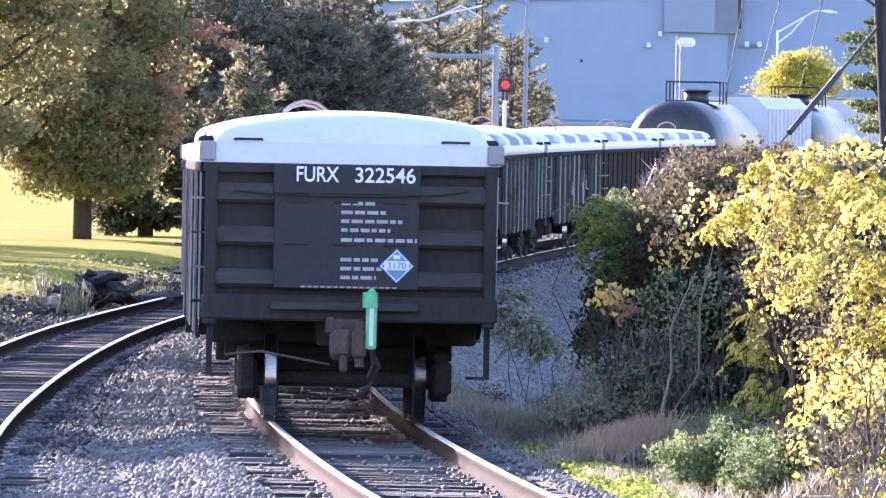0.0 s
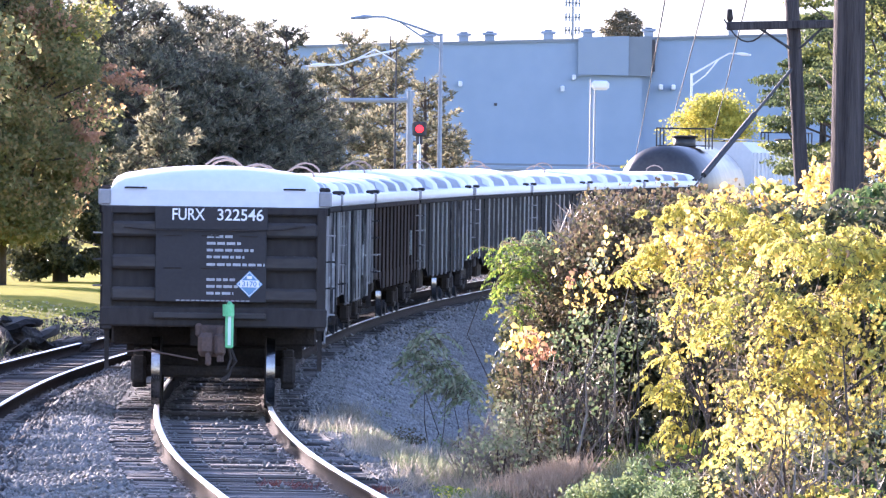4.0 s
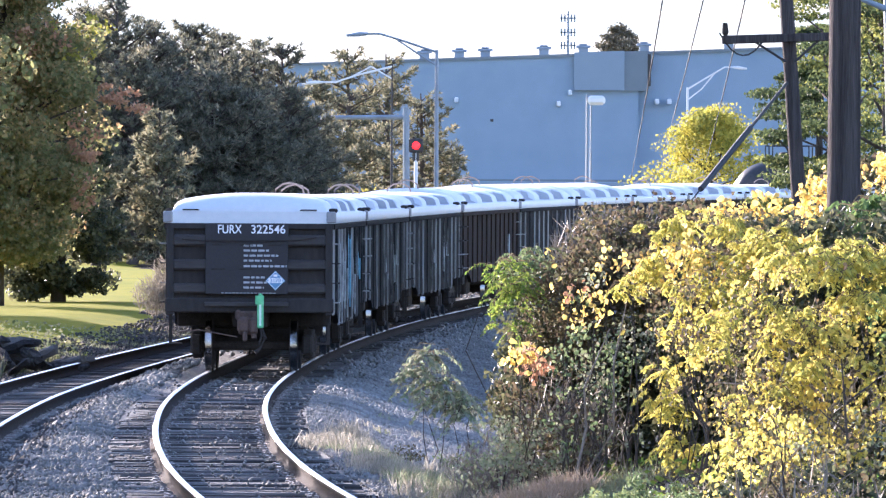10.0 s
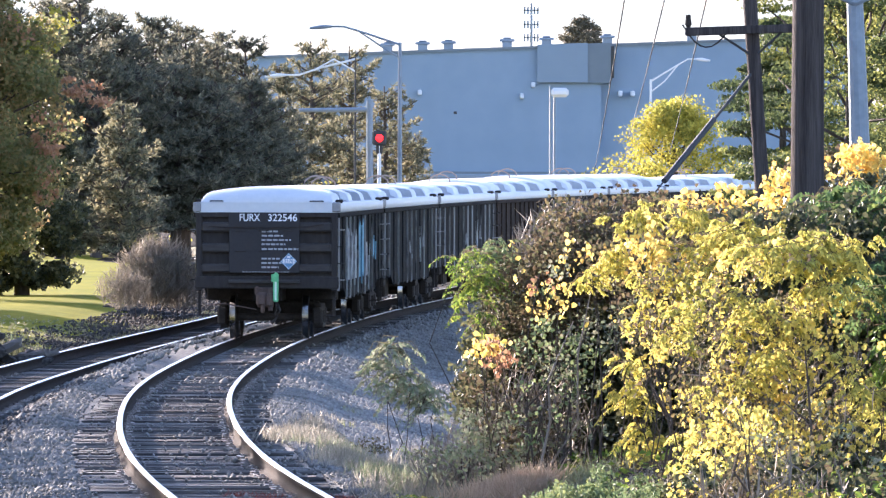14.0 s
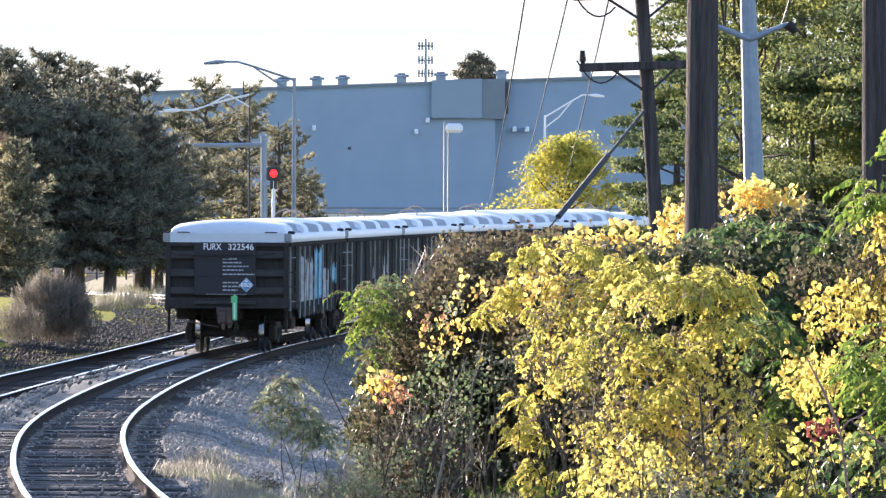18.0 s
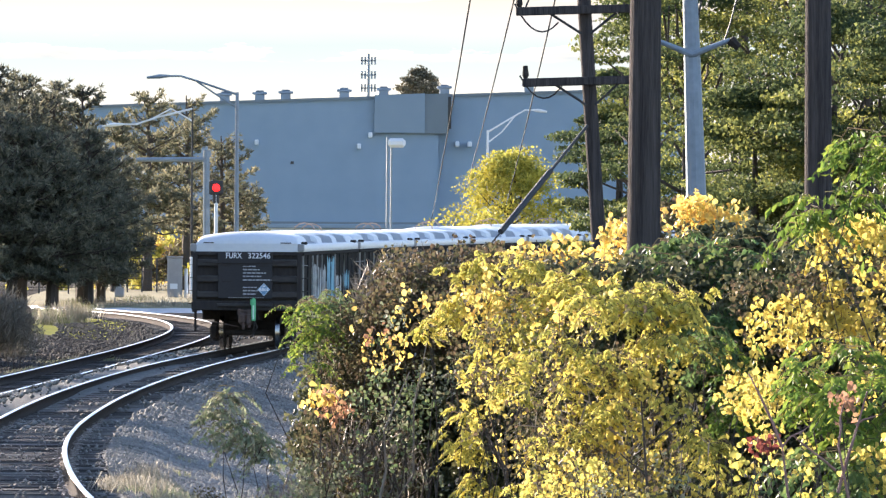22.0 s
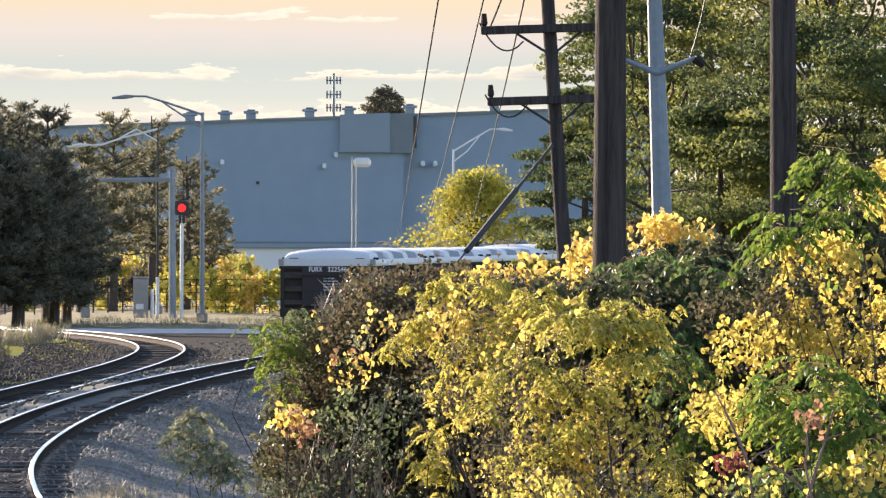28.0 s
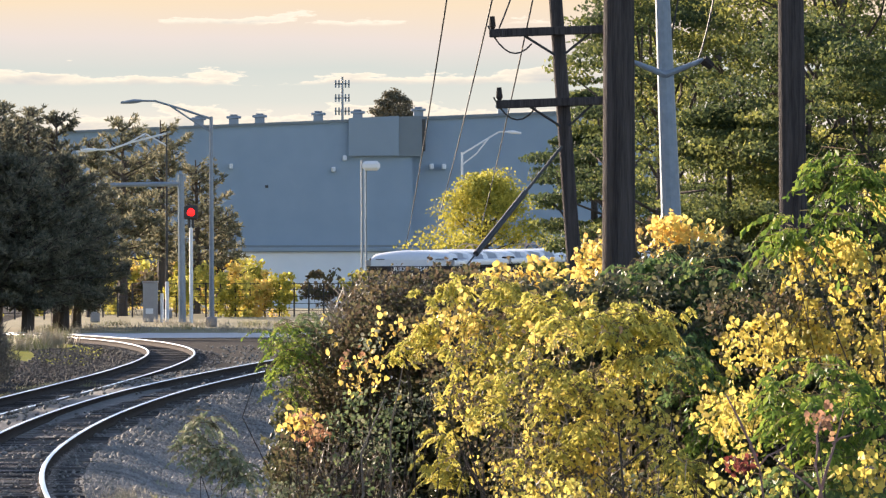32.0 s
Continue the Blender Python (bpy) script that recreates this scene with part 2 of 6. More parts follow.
L_SUMAC = leaf_mat("fresh_green_leaves", [(0.06, 0.12, 0.03), (0.12, 0.20, 0.04), (0.24, 0.32, 0.055), (0.44, 0.45, 0.08)], 0.46, 0.5, 0.45, 1.8)
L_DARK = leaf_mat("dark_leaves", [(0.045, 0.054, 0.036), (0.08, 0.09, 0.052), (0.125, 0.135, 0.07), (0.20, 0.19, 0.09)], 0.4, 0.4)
L_BROWN = leaf_mat("brown_dry_leaves", [(0.065, 0.055, 0.042), (0.135, 0.10, 0.066), (0.125, 0.11, 0.064), (0.10, 0.105, 0.055), (0.32, 0.23, 0.11)], 0.42, 0.6, 0.3, 2.0)
L_ORANGE = leaf_mat("orange_leaves", [(0.30, 0.17, 0.10), (0.42, 0.23, 0.14), (0.48, 0.28, 0.17), (0.38, 0.28, 0.13)], 0.42, 0.55, 0.3, 1.5)
L_RED = leaf_mat("red_weed_leaves", [(0.20, 0.05, 0.045), (0.26, 0.08, 0.06), (0.15, 0.045, 0.04)], 0.4)
L_PINE = leaf_mat("pine_needles", [(0.075, 0.080, 0.058), (0.125, 0.130, 0.094), (0.21, 0.205, 0.145), (0.36, 0.32, 0.215)], 0.45, 0.55, 0.4, 0.6)
L_PINEPALE = leaf_mat("pale_pine_needles", [(0.07, 0.08, 0.056), (0.14, 0.145, 0.095), (0.25, 0.235, 0.15), (0.40, 0.34, 0.20)], 0.45, 0.6, 0.35, 0.8)
L_MAPLE = leaf_mat("turning_maple_leaves", [(0.13, 0.155, 0.075), (0.19, 0.215, 0.09), (0.26, 0.255, 0.11), (0.36, 0.28, 0.13), (0.46, 0.28, 0.14)], 0.55, 0.55, 0.4, 0.45)
L_DRY = leaf_mat("dry_grass_blades", [(0.36, 0.33, 0.26), (0.48, 0.44, 0.36), (0.26, 0.245, 0.19)], 0.35)
L_PLUME = leaf_mat("pale_grass_plume", [(0.56, 0.44, 0.33), (0.66, 0.54, 0.41), (0.48, 0.38, 0.28)], 0.55)
L_GRASS = leaf_mat("green_grass_blades", [(0.18, 0.21, 0.08), (0.28, 0.28, 0.14), (0.36, 0.33, 0.2)], 0.4)
L_HERB = leaf_mat("feathery_herb_leaves", [(0.10, 0.15, 0.07), (0.16, 0.22, 0.10), (0.22, 0.27, 0.13), (0.28, 0.31, 0.12)], 0.38, 0.6, 0.3, 2.0)
L_BARE = leaf_mat("bare_bush_twigs", [(0.22, 0.195, 0.16), (0.32, 0.28, 0.225), (0.16, 0.15, 0.12)], 0.3)
L_TWIG = leaf_mat("grey_twigs", [(0.22, 0.19, 0.16), (0.30, 0.27, 0.23), (0.17, 0.155, 0.14)], 0.1)
L_GREYGREEN = leaf_mat("grey_green_herbs", [(0.18, 0.22, 0.13), (0.27, 0.31, 0.18), (0.34, 0.34, 0.23), (0.25, 0.23, 0.16)], 0.38)


# ---- mesh helpers ----
def part(name, bm, material, parent, label=""):
    """Links a bmesh, or a mesh, as one object under parent (or at top level)."""
    if isinstance(bm, bmesh.types.BMesh):
        me = bpy.data.meshes.new(name)
        bm.to_mesh(me)
        bm.free()
    else:
        me = bm
    if material and not me.materials:
        me.materials.append(material)
    ob = new(name, me)
    ob.parent = parent
    return tagged(ob, label)


def thing(name, place=(0, 0, 0), label="", category="", group="", kind="", turn=0.0):
    ob = new(name)
    ob.matrix_basis = pose(*place, 0, 0, turn)
    return tagged(ob, label, category, group, kind)


def box(bm, x0, x1, y0, y1, z0, z1, bevel=0.0):
    """A box, with its edges bevelled."""
    r = bmesh.ops.create_cube(bm, size=1.0, matrix=Matrix.LocRotScale(((x0 + x1) / 2, (y0 + y1) / 2, (z0 + z1) / 2), None, (x1 - x0, y1 - y0, z1 - z0)))
    if bevel:
        es = {e for v in r["verts"] for e in v.link_edges}
        bmesh.ops.bevel(bm, geom=list(es), offset=bevel, segments=1, affect="EDGES")
    return bm


def boxes(*specs, bevel=0.0):
    bm = bmesh.new()
    for s in specs:
        box(bm, *s, bevel=bevel)
    return bm


def tube(bm, pts, radii, sides=8, cap=True):
    """A tapered tube through pts."""
    pts = [Vector(p) for p in pts]
    rings = []
    for i, p in enumerate(pts):
        d = (pts[min(i + 1, len(pts) - 1)] - pts[max(i - 1, 0)]).normalized()
        a = d.cross(Vector((0, 0, 1)) if abs(d.z) < 0.9 else Vector((1, 0, 0))).normalized()
        b = d.cross(a)
        r = radii[i] if isinstance(radii, (list, tuple)) else radii
        rings.append([bm.verts.new(p + r * (math.cos(2 * math.pi * k / sides) * a + math.sin(2 * math.pi * k / sides) * b)) for k in range(sides)])
    for q, w in zip(rings, rings[1:]):
        for k in range(sides):
            bm.faces.new((q[k], q[(k + 1) % sides], w[(k + 1) % sides], w[k]))
    if cap:
        bm.faces.new(rings[0][::-1])
        bm.faces.new(rings[-1])
    return bm


def tubes(*specs, sides=8):
    bm = bmesh.new()
    for pts, radii in specs:
        tube(bm, pts, radii, sides)
    return bm


def raw_mesh(name, verts, faces, material=None):
    """A mesh of quads or triangles from arrays of corners and of indices."""
    me = bpy.data.meshes.new(name)
    verts, faces = np.asarray(verts, np.float32), np.asarray(faces, np.int32)
    n = faces.shape[1]
    me.vertices.add(len(verts))
    me.vertices.foreach_set("co", verts.ravel())
    me.loops.add(faces.size)
    me.loops.foreach_set("vertex_index", faces.ravel())
    me.polygons.add(len(faces))
    me.polygons.foreach_set("loop_start", np.arange(0, faces.size, n, dtype=np.int32))
    me.update(calc_edges=True)
    if material:
        me.materials.append(material)
    return me


def sweep(name, line, section, material):
    """Sweeps a closed section (x to the side, z up) along line, rows of x, y, z."""
    line, sec = np.asarray(line, float), np.asarray(section, float)
    d = np.gradient(line, axis=0)
    side = np.c_[d[:, 1], -d[:, 0]] / np.hypot(d[:, 0], d[:, 1])[:, None]
    v = np.empty((len(line), len(sec), 3))
    v[..., 0] = line[:, None, 0] + side[:, None, 0] * sec[None, :, 0]
    v[..., 1] = line[:, None, 1] + side[:, None, 1] * sec[None, :, 0]
    v[..., 2] = line[:, None, 2] + sec[None, :, 1]
    m, k = len(line), len(sec)
    i, j = np.meshgrid(np.arange(m - 1), np.arange(k), indexing="ij")
    a, b = i * k + j, i * k + (j + 1) % k
    f = np.stack([a, b, b + k, a + k], -1).reshape(-1, 4)
    return raw_mesh(name, v.reshape(-1, 3), f, material)


rng = np.random.default_rng(7)


def leaf_mesh(name, pts, size, material, slim=0.45, hang=0.3, dirs=None, spread=1.0, loose=0.35, broad=False):
    """Folded leaves at pts, four-cornered or broad with shoulders; hang tips them downwards; dirs gives each one's way where it is known."""
    n = len(pts)
    d = rng.normal(size=(n, 3)) * spread
    if dirs is not None:
        d = d * loose + dirs
    d[:, 2] -= hang
    d /= np.linalg.norm(d, axis=1)[:, None] + 1e-9
    o = rng.normal(size=(n, 3))
    s = np.cross(d, o)
    s /= np.linalg.norm(s, axis=1)[:, None] + 1e-9
    up = np.cross(s, d)
    L = (size * rng.uniform(0.65, 1.3, n))[:, None]
    w = L * slim * rng.uniform(0.8, 1.2, n)[:, None]
    if broad:
        v = np.stack([pts - d * L * 0.42, pts + s * w * 0.42 - d * L * 0.34 + up * w * 0.16, pts + s * w * 0.5 + d * L * 0.06 + up * w * 0.2, pts + d * L * 0.5 - up * L * 0.08,
                      pts - s * w * 0.5 + d * L * 0.06 + up * w * 0.2, pts - s * w * 0.42 - d * L * 0.34 + up * w * 0.16], 1)
        b = np.arange(n) * 6
        f = np.concatenate([np.stack([b, b + 1, b + 2, b + 3], 1), np.stack([b, b + 3, b + 4, b + 5], 1)])
        return raw_mesh(name, v.reshape(-1, 3), f, material)
    v = np.stack([pts - d * L * 0.5, pts + s * w * 0.5 + up * w * 0.18, pts + d * L * 0.5 - up * L * 0.06, pts - s * w * 0.5 + up * w * 0.18], 1)
    b = np.arange(n) * 4
    f = np.concatenate([np.stack([b, b + 1, b + 2], 1), np.stack([b, b + 2, b + 3], 1)])
    return raw_mesh(name, v.reshape(-1, 3), f, material)


# ---- the lie of the land ----
def grade(y):
    """Rail-top height: level near by, then rising gently."""
    y = np.asarray(y, float)
    return np.where(y < 130, 0.0, np.where(y < 196, 0.0065 * (y - 130) ** 2 / 132, 0.0065 * (y - 163)))


MAIN_PTS = [(30, 4.4), (45, 2.0), (66, -0.57), (76.5, -1.45), (89.5, -2.36), (100, -2.9), (110, -3.28), (122, -3.6), (135, -3.74), (150, -3.66), (164, -3.42), (182, -2.82), (201, -1.82), (219, -0.5), (240, 1.3), (262, 3.5), (288, 6.5), (309, 9.3), (340, 14.0), (380, 21.2), (430, 31.8), (500, 49.6)]
SPUR_PTS = [(40, -3.75), (60, -5.04), (75, -5.84), (85, -6.28), (96, -6.62), (108, -6.89), (120, -7.05), (131, -7.08), (148, -6.77), (167, -6.11), (180, -5.49), (195, -4.68), (213, -3.74), (231, -2.87), (250, -2.2), (263, -2.0), (275, -2.15), (287, -2.75), (297, -3.7), (306, -5.0), (316, -7.2), (325, -10.0)]


def spline(pts, step=1.0):
    """A smooth x(y) through pts, sampled every step, smoothed once more by averaging."""
    ys, xs = np.array(pts, float).T
    m = np.gradient(xs, ys)
    q = np.arange(ys[0], ys[-1] + 1e-6, step)
    k = np.clip(np.searchsorted(ys, q, "right") - 1, 0, len(ys) - 2)
    h = ys[k + 1] - ys[k]
    u = (q - ys[k]) / h
    x = (1 + 2 * u) * (1 - u) ** 2 * xs[k] + u * (1 - u) ** 2 * h * m[k] + u * u * (3 - 2 * u) * xs[k + 1] + u * u * (u - 1) * h * m[k + 1]
    w = max(3, int(9 / step))
    pad = np.concatenate([x[0] - (np.arange(w, 0, -1)) * (x[1] - x[0]), x, x[-1] + np.arange(1, w + 1) * (x[-1] - x[-2])])
    x = np.convolve(pad, np.ones(w | 1) / (w | 1), "same")[w:-w]
    return q, x


MAIN_Y, MAIN_X = spline(MAIN_PTS)
SPUR_Y, SPUR_X = spline(SPUR_PTS)
MAIN_S = np.concatenate([[0], np.cumsum(np.hypot(np.diff(MAIN_Y), np.diff(MAIN_X)))])


def main_x(y):
    return np.interp(y, MAIN_Y, MAIN_X)


def spur_x(y):
    return np.interp(y, SPUR_Y, SPUR_X)


def main_at(s):
    """The place on the main track s metres along it."""
    y = float(np.interp(s, MAIN_S, MAIN_Y))
    return Vector((float(main_x(y)), y, float(grade(y))))


def step01(a, b, v):
    t = np.clip((v - a) / (b - a), 0, 1)
    return t * t * (3 - 2 * t)


def land(x, y):
    """Height of the ground."""
    x, y = np.asarray(x, float), np.asarray(y, float)
    far = step01(400, 700, y)
    g = grade(np.minimum(y, 420))
    dm, ds = x - main_x(y), x - spur_x(y)
    z = g - 0.42 + 0 * x
    z += 0.22 * (1 - step01(1.5, 2.6, np.abs(dm))) * (1 - far)
    z += 0.14 * (1 - step01(1.4, 2.3, np.abs(ds))) * (1 - step01(330, 345, y))
    z += 0.1 * step01(-2.0, -2.4, dm) * step01(2.0, 2.4, ds)
    z -= 0.35 * step01(2.0, 4.0, dm) * (1 - step01(5, 9, dm)) * step01(88, 110, y) * (1 - step01(240, 300, y))
    z += 0.75 * step01(1.6, 4.0, dm) * (1 - step01(78, 98, y)) + 0.5 * step01(6, 12, dm) * (1 - far)
    z += 0.35 * step01(-2.2, -7, ds) * (1 - far) * step01(120, 170, y)
    z += 1.5 * (1 - step01(14, 44, np.hypot(x + 3, y)))
    return z


# ---- ground ----
def build_ground():
    ys = np.concatenate([np.arange(-40, 60, 4.0), np.arange(60, 130, 0.5), np.arange(130, 350, 1.0), np.geomspace(350, 4800, 40)])
    xs = np.concatenate([-np.geomspace(3000, 26, 26), np.arange(-25, 25, 0.4), np.geomspace(26, 3000, 26)])
    X, Y = np.meshgrid(xs, ys)
    Z = land(X, Y)
    bump = np.array([noise.noise((x * 0.9, y * 0.5, 0)) for x, y in zip(X.ravel(), Y.ravel())]).reshape(X.shape)
    near = np.minimum(np.abs(X - main_x(Y)), np.abs(X - spur_x(Y)))
    Z = Z + bump * 0.025 * step01(1.2, 2.5, near)
    n, m = X.shape
    i, j = np.meshgrid(np.arange(n - 1), np.arange(m - 1), indexing="ij")
    a = (i * m + j).ravel()
    f = np.stack([a, a + 1, a + m + 1, a + m], 1)
    me = raw_mesh("ground", np.stack([X, Y, Z], -1).reshape(-1, 3), f)
    for mt in (M_BALLAST, M_DIRT, M_LAWN, M_DRYGRASS, M_ROAD, M_BANK):
        me.materials.append(mt)
    cx, cy = X.ravel()[a] + 0.2, Y.ravel()[a] + 0.3
    wob = np.array([noise.noise((x * 0.5, y * 0.25, 5)) for x, y in zip(cx, cy)])
    dm, ds = cx - main_x(cy), cx - spur_x(cy)
    slot = np.full(len(cx), 1)
    slot[(dm > 3.5 + wob) & (cy > 200)] = 3
    slot[(ds < -2.4 + wob * 0.8) & (cy > 110)] = 1
    slot[(ds < -3.4 + wob) & (cx < -0.0372 * cy + wob * 0.5) & (cy > 165 + wob * 6)] = 2
    slot[(cy > 262 + wob * 4) & (cy < 326) & (cx < -4.8 + wob)] = 2
    slot[(cy > 335) & (cx > -11)] = 3
    slot[(np.abs(dm) < 2.5 + wob * 0.5) | ((dm < 0) & (ds > 1.0 + wob * 0.8) & (cy < 150 + wob * 20))] = 0
    slot[(dm > 1.9 + wob * 0.4) & (dm < 5.2 + wob) & (cy > 86) & (cy < 300)] = 5
    slot[(cy > 326 + wob) & (cy < 341 + wob) & (cx < 30) & (cx > -11 + wob)] = 4
    me.polygons.foreach_set("material_index", slot.astype(np.int32))
    return tagged(part("ground", me, None, None), "gravel, dirt, mown grass and worn asphalt round the railway", "ground", kind="structure")


build_ground()


def scatter_stones(name, n, y0, y1, size, label, bank=False, dark=False):
    """Loose broken stone between and beside the tracks."""
    y = y0 + (y1 - y0) * rng.uniform(size=n) ** 1.25
    a = rng.uniform(1.9, 5.0, n) if bank else np.where(rng.uniform(size=n) < 0.75, rng.uniform(-9.0, 0.0, n), rng.uniform(0.0, 2.2, n))
    x = spur_x(y) + rng.uniform(-4.5, 1.6, n) if dark else main_x(y) + a
    keep = (np.abs(x - spur_x(y)) > 1.0) & (x < main_x(y) - 1.6) if dark else (x > spur_x(y) + 0.9 + 0.5 * np.sin(y * 0.7)) & ((y < 150) | (np.abs(a) < 2.6) | bank | (rng.uniform(size=n) < 0.12)) & ((np.abs(a) > 1.36) | (rng.uniform(size=n) < 0.05)) & (np.abs(np.abs(a) - 0.7525) > 0.1)
    keep &= (np.abs(np.abs(x - spur_x(y)) - 0.7525) > 0.1) & ((a < 3.0) | (y > 92))
    x, y = x[keep], y[keep]
    m = len(x)
    z = land(x, y) + size * 0.12 + 0.03
    octa = np.array([(1, 0, 0), (0, 1, 0), (-1, 0, 0), (0, -1, 0), (0, 0, 0.8), (0, 0, -0.8)], float)
    v = octa[None] * rng.uniform(0.45, 1.25, (m, 6, 1)) * size * 0.6 * rng.uniform(0.6, 1.5, (m, 1, 1))
    t = rng.uniform(0, 2 * math.pi, m)
    c, s = np.cos(t)[:, None], np.sin(t)[:, None]
    v = np.stack([v[..., 0] * c - v[..., 1] * s + x[:, None], v[..., 0] * s + v[..., 1] * c + y[:, None], v[..., 2] + z[:, None]], -1)
    f = np.array([(0, 1, 4), (1, 2, 4), (2, 3, 4), (3, 0, 4), (1, 0, 5), (2, 1, 5), (3, 2, 5), (0, 3, 5)])
    me = raw_mesh(name, v.reshape(-1, 3), (np.arange(m)[:, None, None] * 6 + f).reshape(-1, 3), M_CLINKER if dark else M_BANKSTONE if bank else M_STONE)
    tagged(part(name, me, None, None), label, "gravel", kind="stuff")


scatter_stones("gravel_stones", 110000, 58, 150, 0.047, "loose grey broken ballast stones beside the rails")
scatter_stones("coarse_stones", 1500, 60, 150, 0.085, "larger loose stones among the ballast")
scatter_stones("bank_stones", 42000, 84, 210, 0.06, "pale grey loose stones on the bank inside the curve", True)
scatter_stones("clinker", 26000, 80, 300, 0.075, "dark clinker and dirt clods beside the side track", dark=True)
scatter_stones("far_gravel_stones", 36000, 140, 300, 0.09, "grey ballast stones along the far curve")

# ---- tracks ----
RAIL_SEC = [(-0.036, 0.0), (-0.03, 0.008), (0.03, 0.008), (0.036, 0.0), (0.036, -0.035), (0.012, -0.05), (0.012, -0.14), (0.075, -0.165), (0.075, -0.18), (-0.075, -0.18), (-0.075, -0.165), (-0.012, -0.14), (-0.012, -0.05), (-0.036, -0.035)]


def build_track(name, ys, xs, label, sink):
    t = thing(name, (0, 0, 0), label, "railway track", kind="structure")
    line = np.c_[xs, ys, grade(ys) - sink]
    d = np.gradient(line, axis=0)
    side = np.c_[d[:, 1], -d[:, 0]] / np.hypot(d[:, 0], d[:, 1])[:, None]
    for s in (-0.7525, 0.7525):
        l2 = line.copy()
        l2[:, :2] += side * s
        me = sweep("rail", l2, RAIL_SEC, M_RUSTRAIL)
        me.materials.append(M_RAIL)
        k = len(RAIL_SEC)
        ids = np.zeros(len(me.polygons), np.int32)
        for c in (0, 1, 2):
            ids[c::k] = 1
        me.polygons.foreach_set("material_index", ids)
        part("rail", me, None, t)
    return t, line, side


def tie_mesh(name, seed):
    r = random.Random(seed)
    bm = box(bmesh.new(), -1.3, 1.3, -0.115, 0.115, -0.18, 0.0, bevel=0.015)
    for v in bm.verts:
        v.co += Vector((r.uniform(-0.05, 0.05), r.uniform(-0.012, 0.012), r.uniform(-0.012, 0.012)))
    me = bpy.data.meshes.new(name)
    bm.to_mesh(me)
    bm.free()
    me.materials.append(M_TIE)
    return me


def lay_ties(track, line, side, y0, y1, spacing, count):
    """Ties as single pieces; beyond count they are joined."""
    kinds = [tie_mesh("tie", k) for k in range(5)]
    plates = bmesh.new()
    iron = []
    for sx in (-0.7525, 0.7525):
        iron += [(sx - 0.15, sx + 0.15, -0.09, 0.09, 0.0, 0.016), (sx - 0.105, sx - 0.075, -0.06, -0.02, 0.016, 0.036), (sx + 0.075, sx + 0.105, 0.02, 0.06, 0.016, 0.036), (sx + 0.04, sx + 0.115, 0.125, 0.15, -0.03, 0.02)]
    for sp in iron:
        box(plates, *sp)
    iv, if_ = [v.co.copy() for v in plates.verts], [[v.index for v in f.verts] for f in plates.faces]
    plates.free()
    plate_v, plate_f = [], []
    r = random.Random(3)
    s = np.concatenate([[0], np.cumsum(np.hypot(*np.diff(line[:, :2], axis=0).T))])
    a, b = np.interp(y0, line[:, 1], s), np.interp(y1, line[:, 1], s)
    rest_v, rest_f, made, q = [], [], 0, a
    while q < b:
        x, y, z = (float(np.interp(q, s, line[:, c])) for c in range(3))
        sx, sy = (float(np.interp(q, s, side[:, c])) for c in range(2))
        m = pose(x + r.uniform(-0.05, 0.05), y, z - 0.178 + r.uniform(-0.012, 0.006), r.uniform(-1.5, 1.5), r.uniform(-0.5, 0.5), math.degrees(math.atan2(sy, sx)) + r.uniform(-1.2, 1.2))
        me = kinds[r.randrange(5)]
        if made < count:
            ob = part("tie", me, None, track)
            ob.matrix_basis = m
        else:
            base = len(rest_v)
            rest_v += [m @ v.co for v in me.vertices]
            rest_f += [[base + i for i in p.vertices] for p in me.polygons]
        if y < 150:
            base = len(plate_v)
            plate_v += [m @ v for v in iv]
            plate_f += [[base + i for i in p] for p in if_]
        made += 1
        q += spacing * r.uniform(0.9, 1.1)
    if plate_v:
        me = bpy.data.meshes.new("tie_plates")
        me.from_pydata(plate_v, [], plate_f)
        tagged(part("tie_plates", me, M_IRON, track), kind="stuff")
    if rest_v:
        me = bpy.data.meshes.new("far_ties")
        me.from_pydata(rest_v, [], rest_f)
        tagged(part("far_ties", me, M_TIE, track), kind="stuff")


main_track, main_line, main_side = build_track("main_track", MAIN_Y, MAIN_X, "curved main track with shiny rails on weathered timber ties", 0.0)
spur_track, spur_line, spur_side = build_track("spur_track", SPUR_Y, SPUR_X, "rusty side track with bright railheads on old ties", 0.06)


# ---- the train ----
CAR_LEN, PITCH = 19.9, 20.5


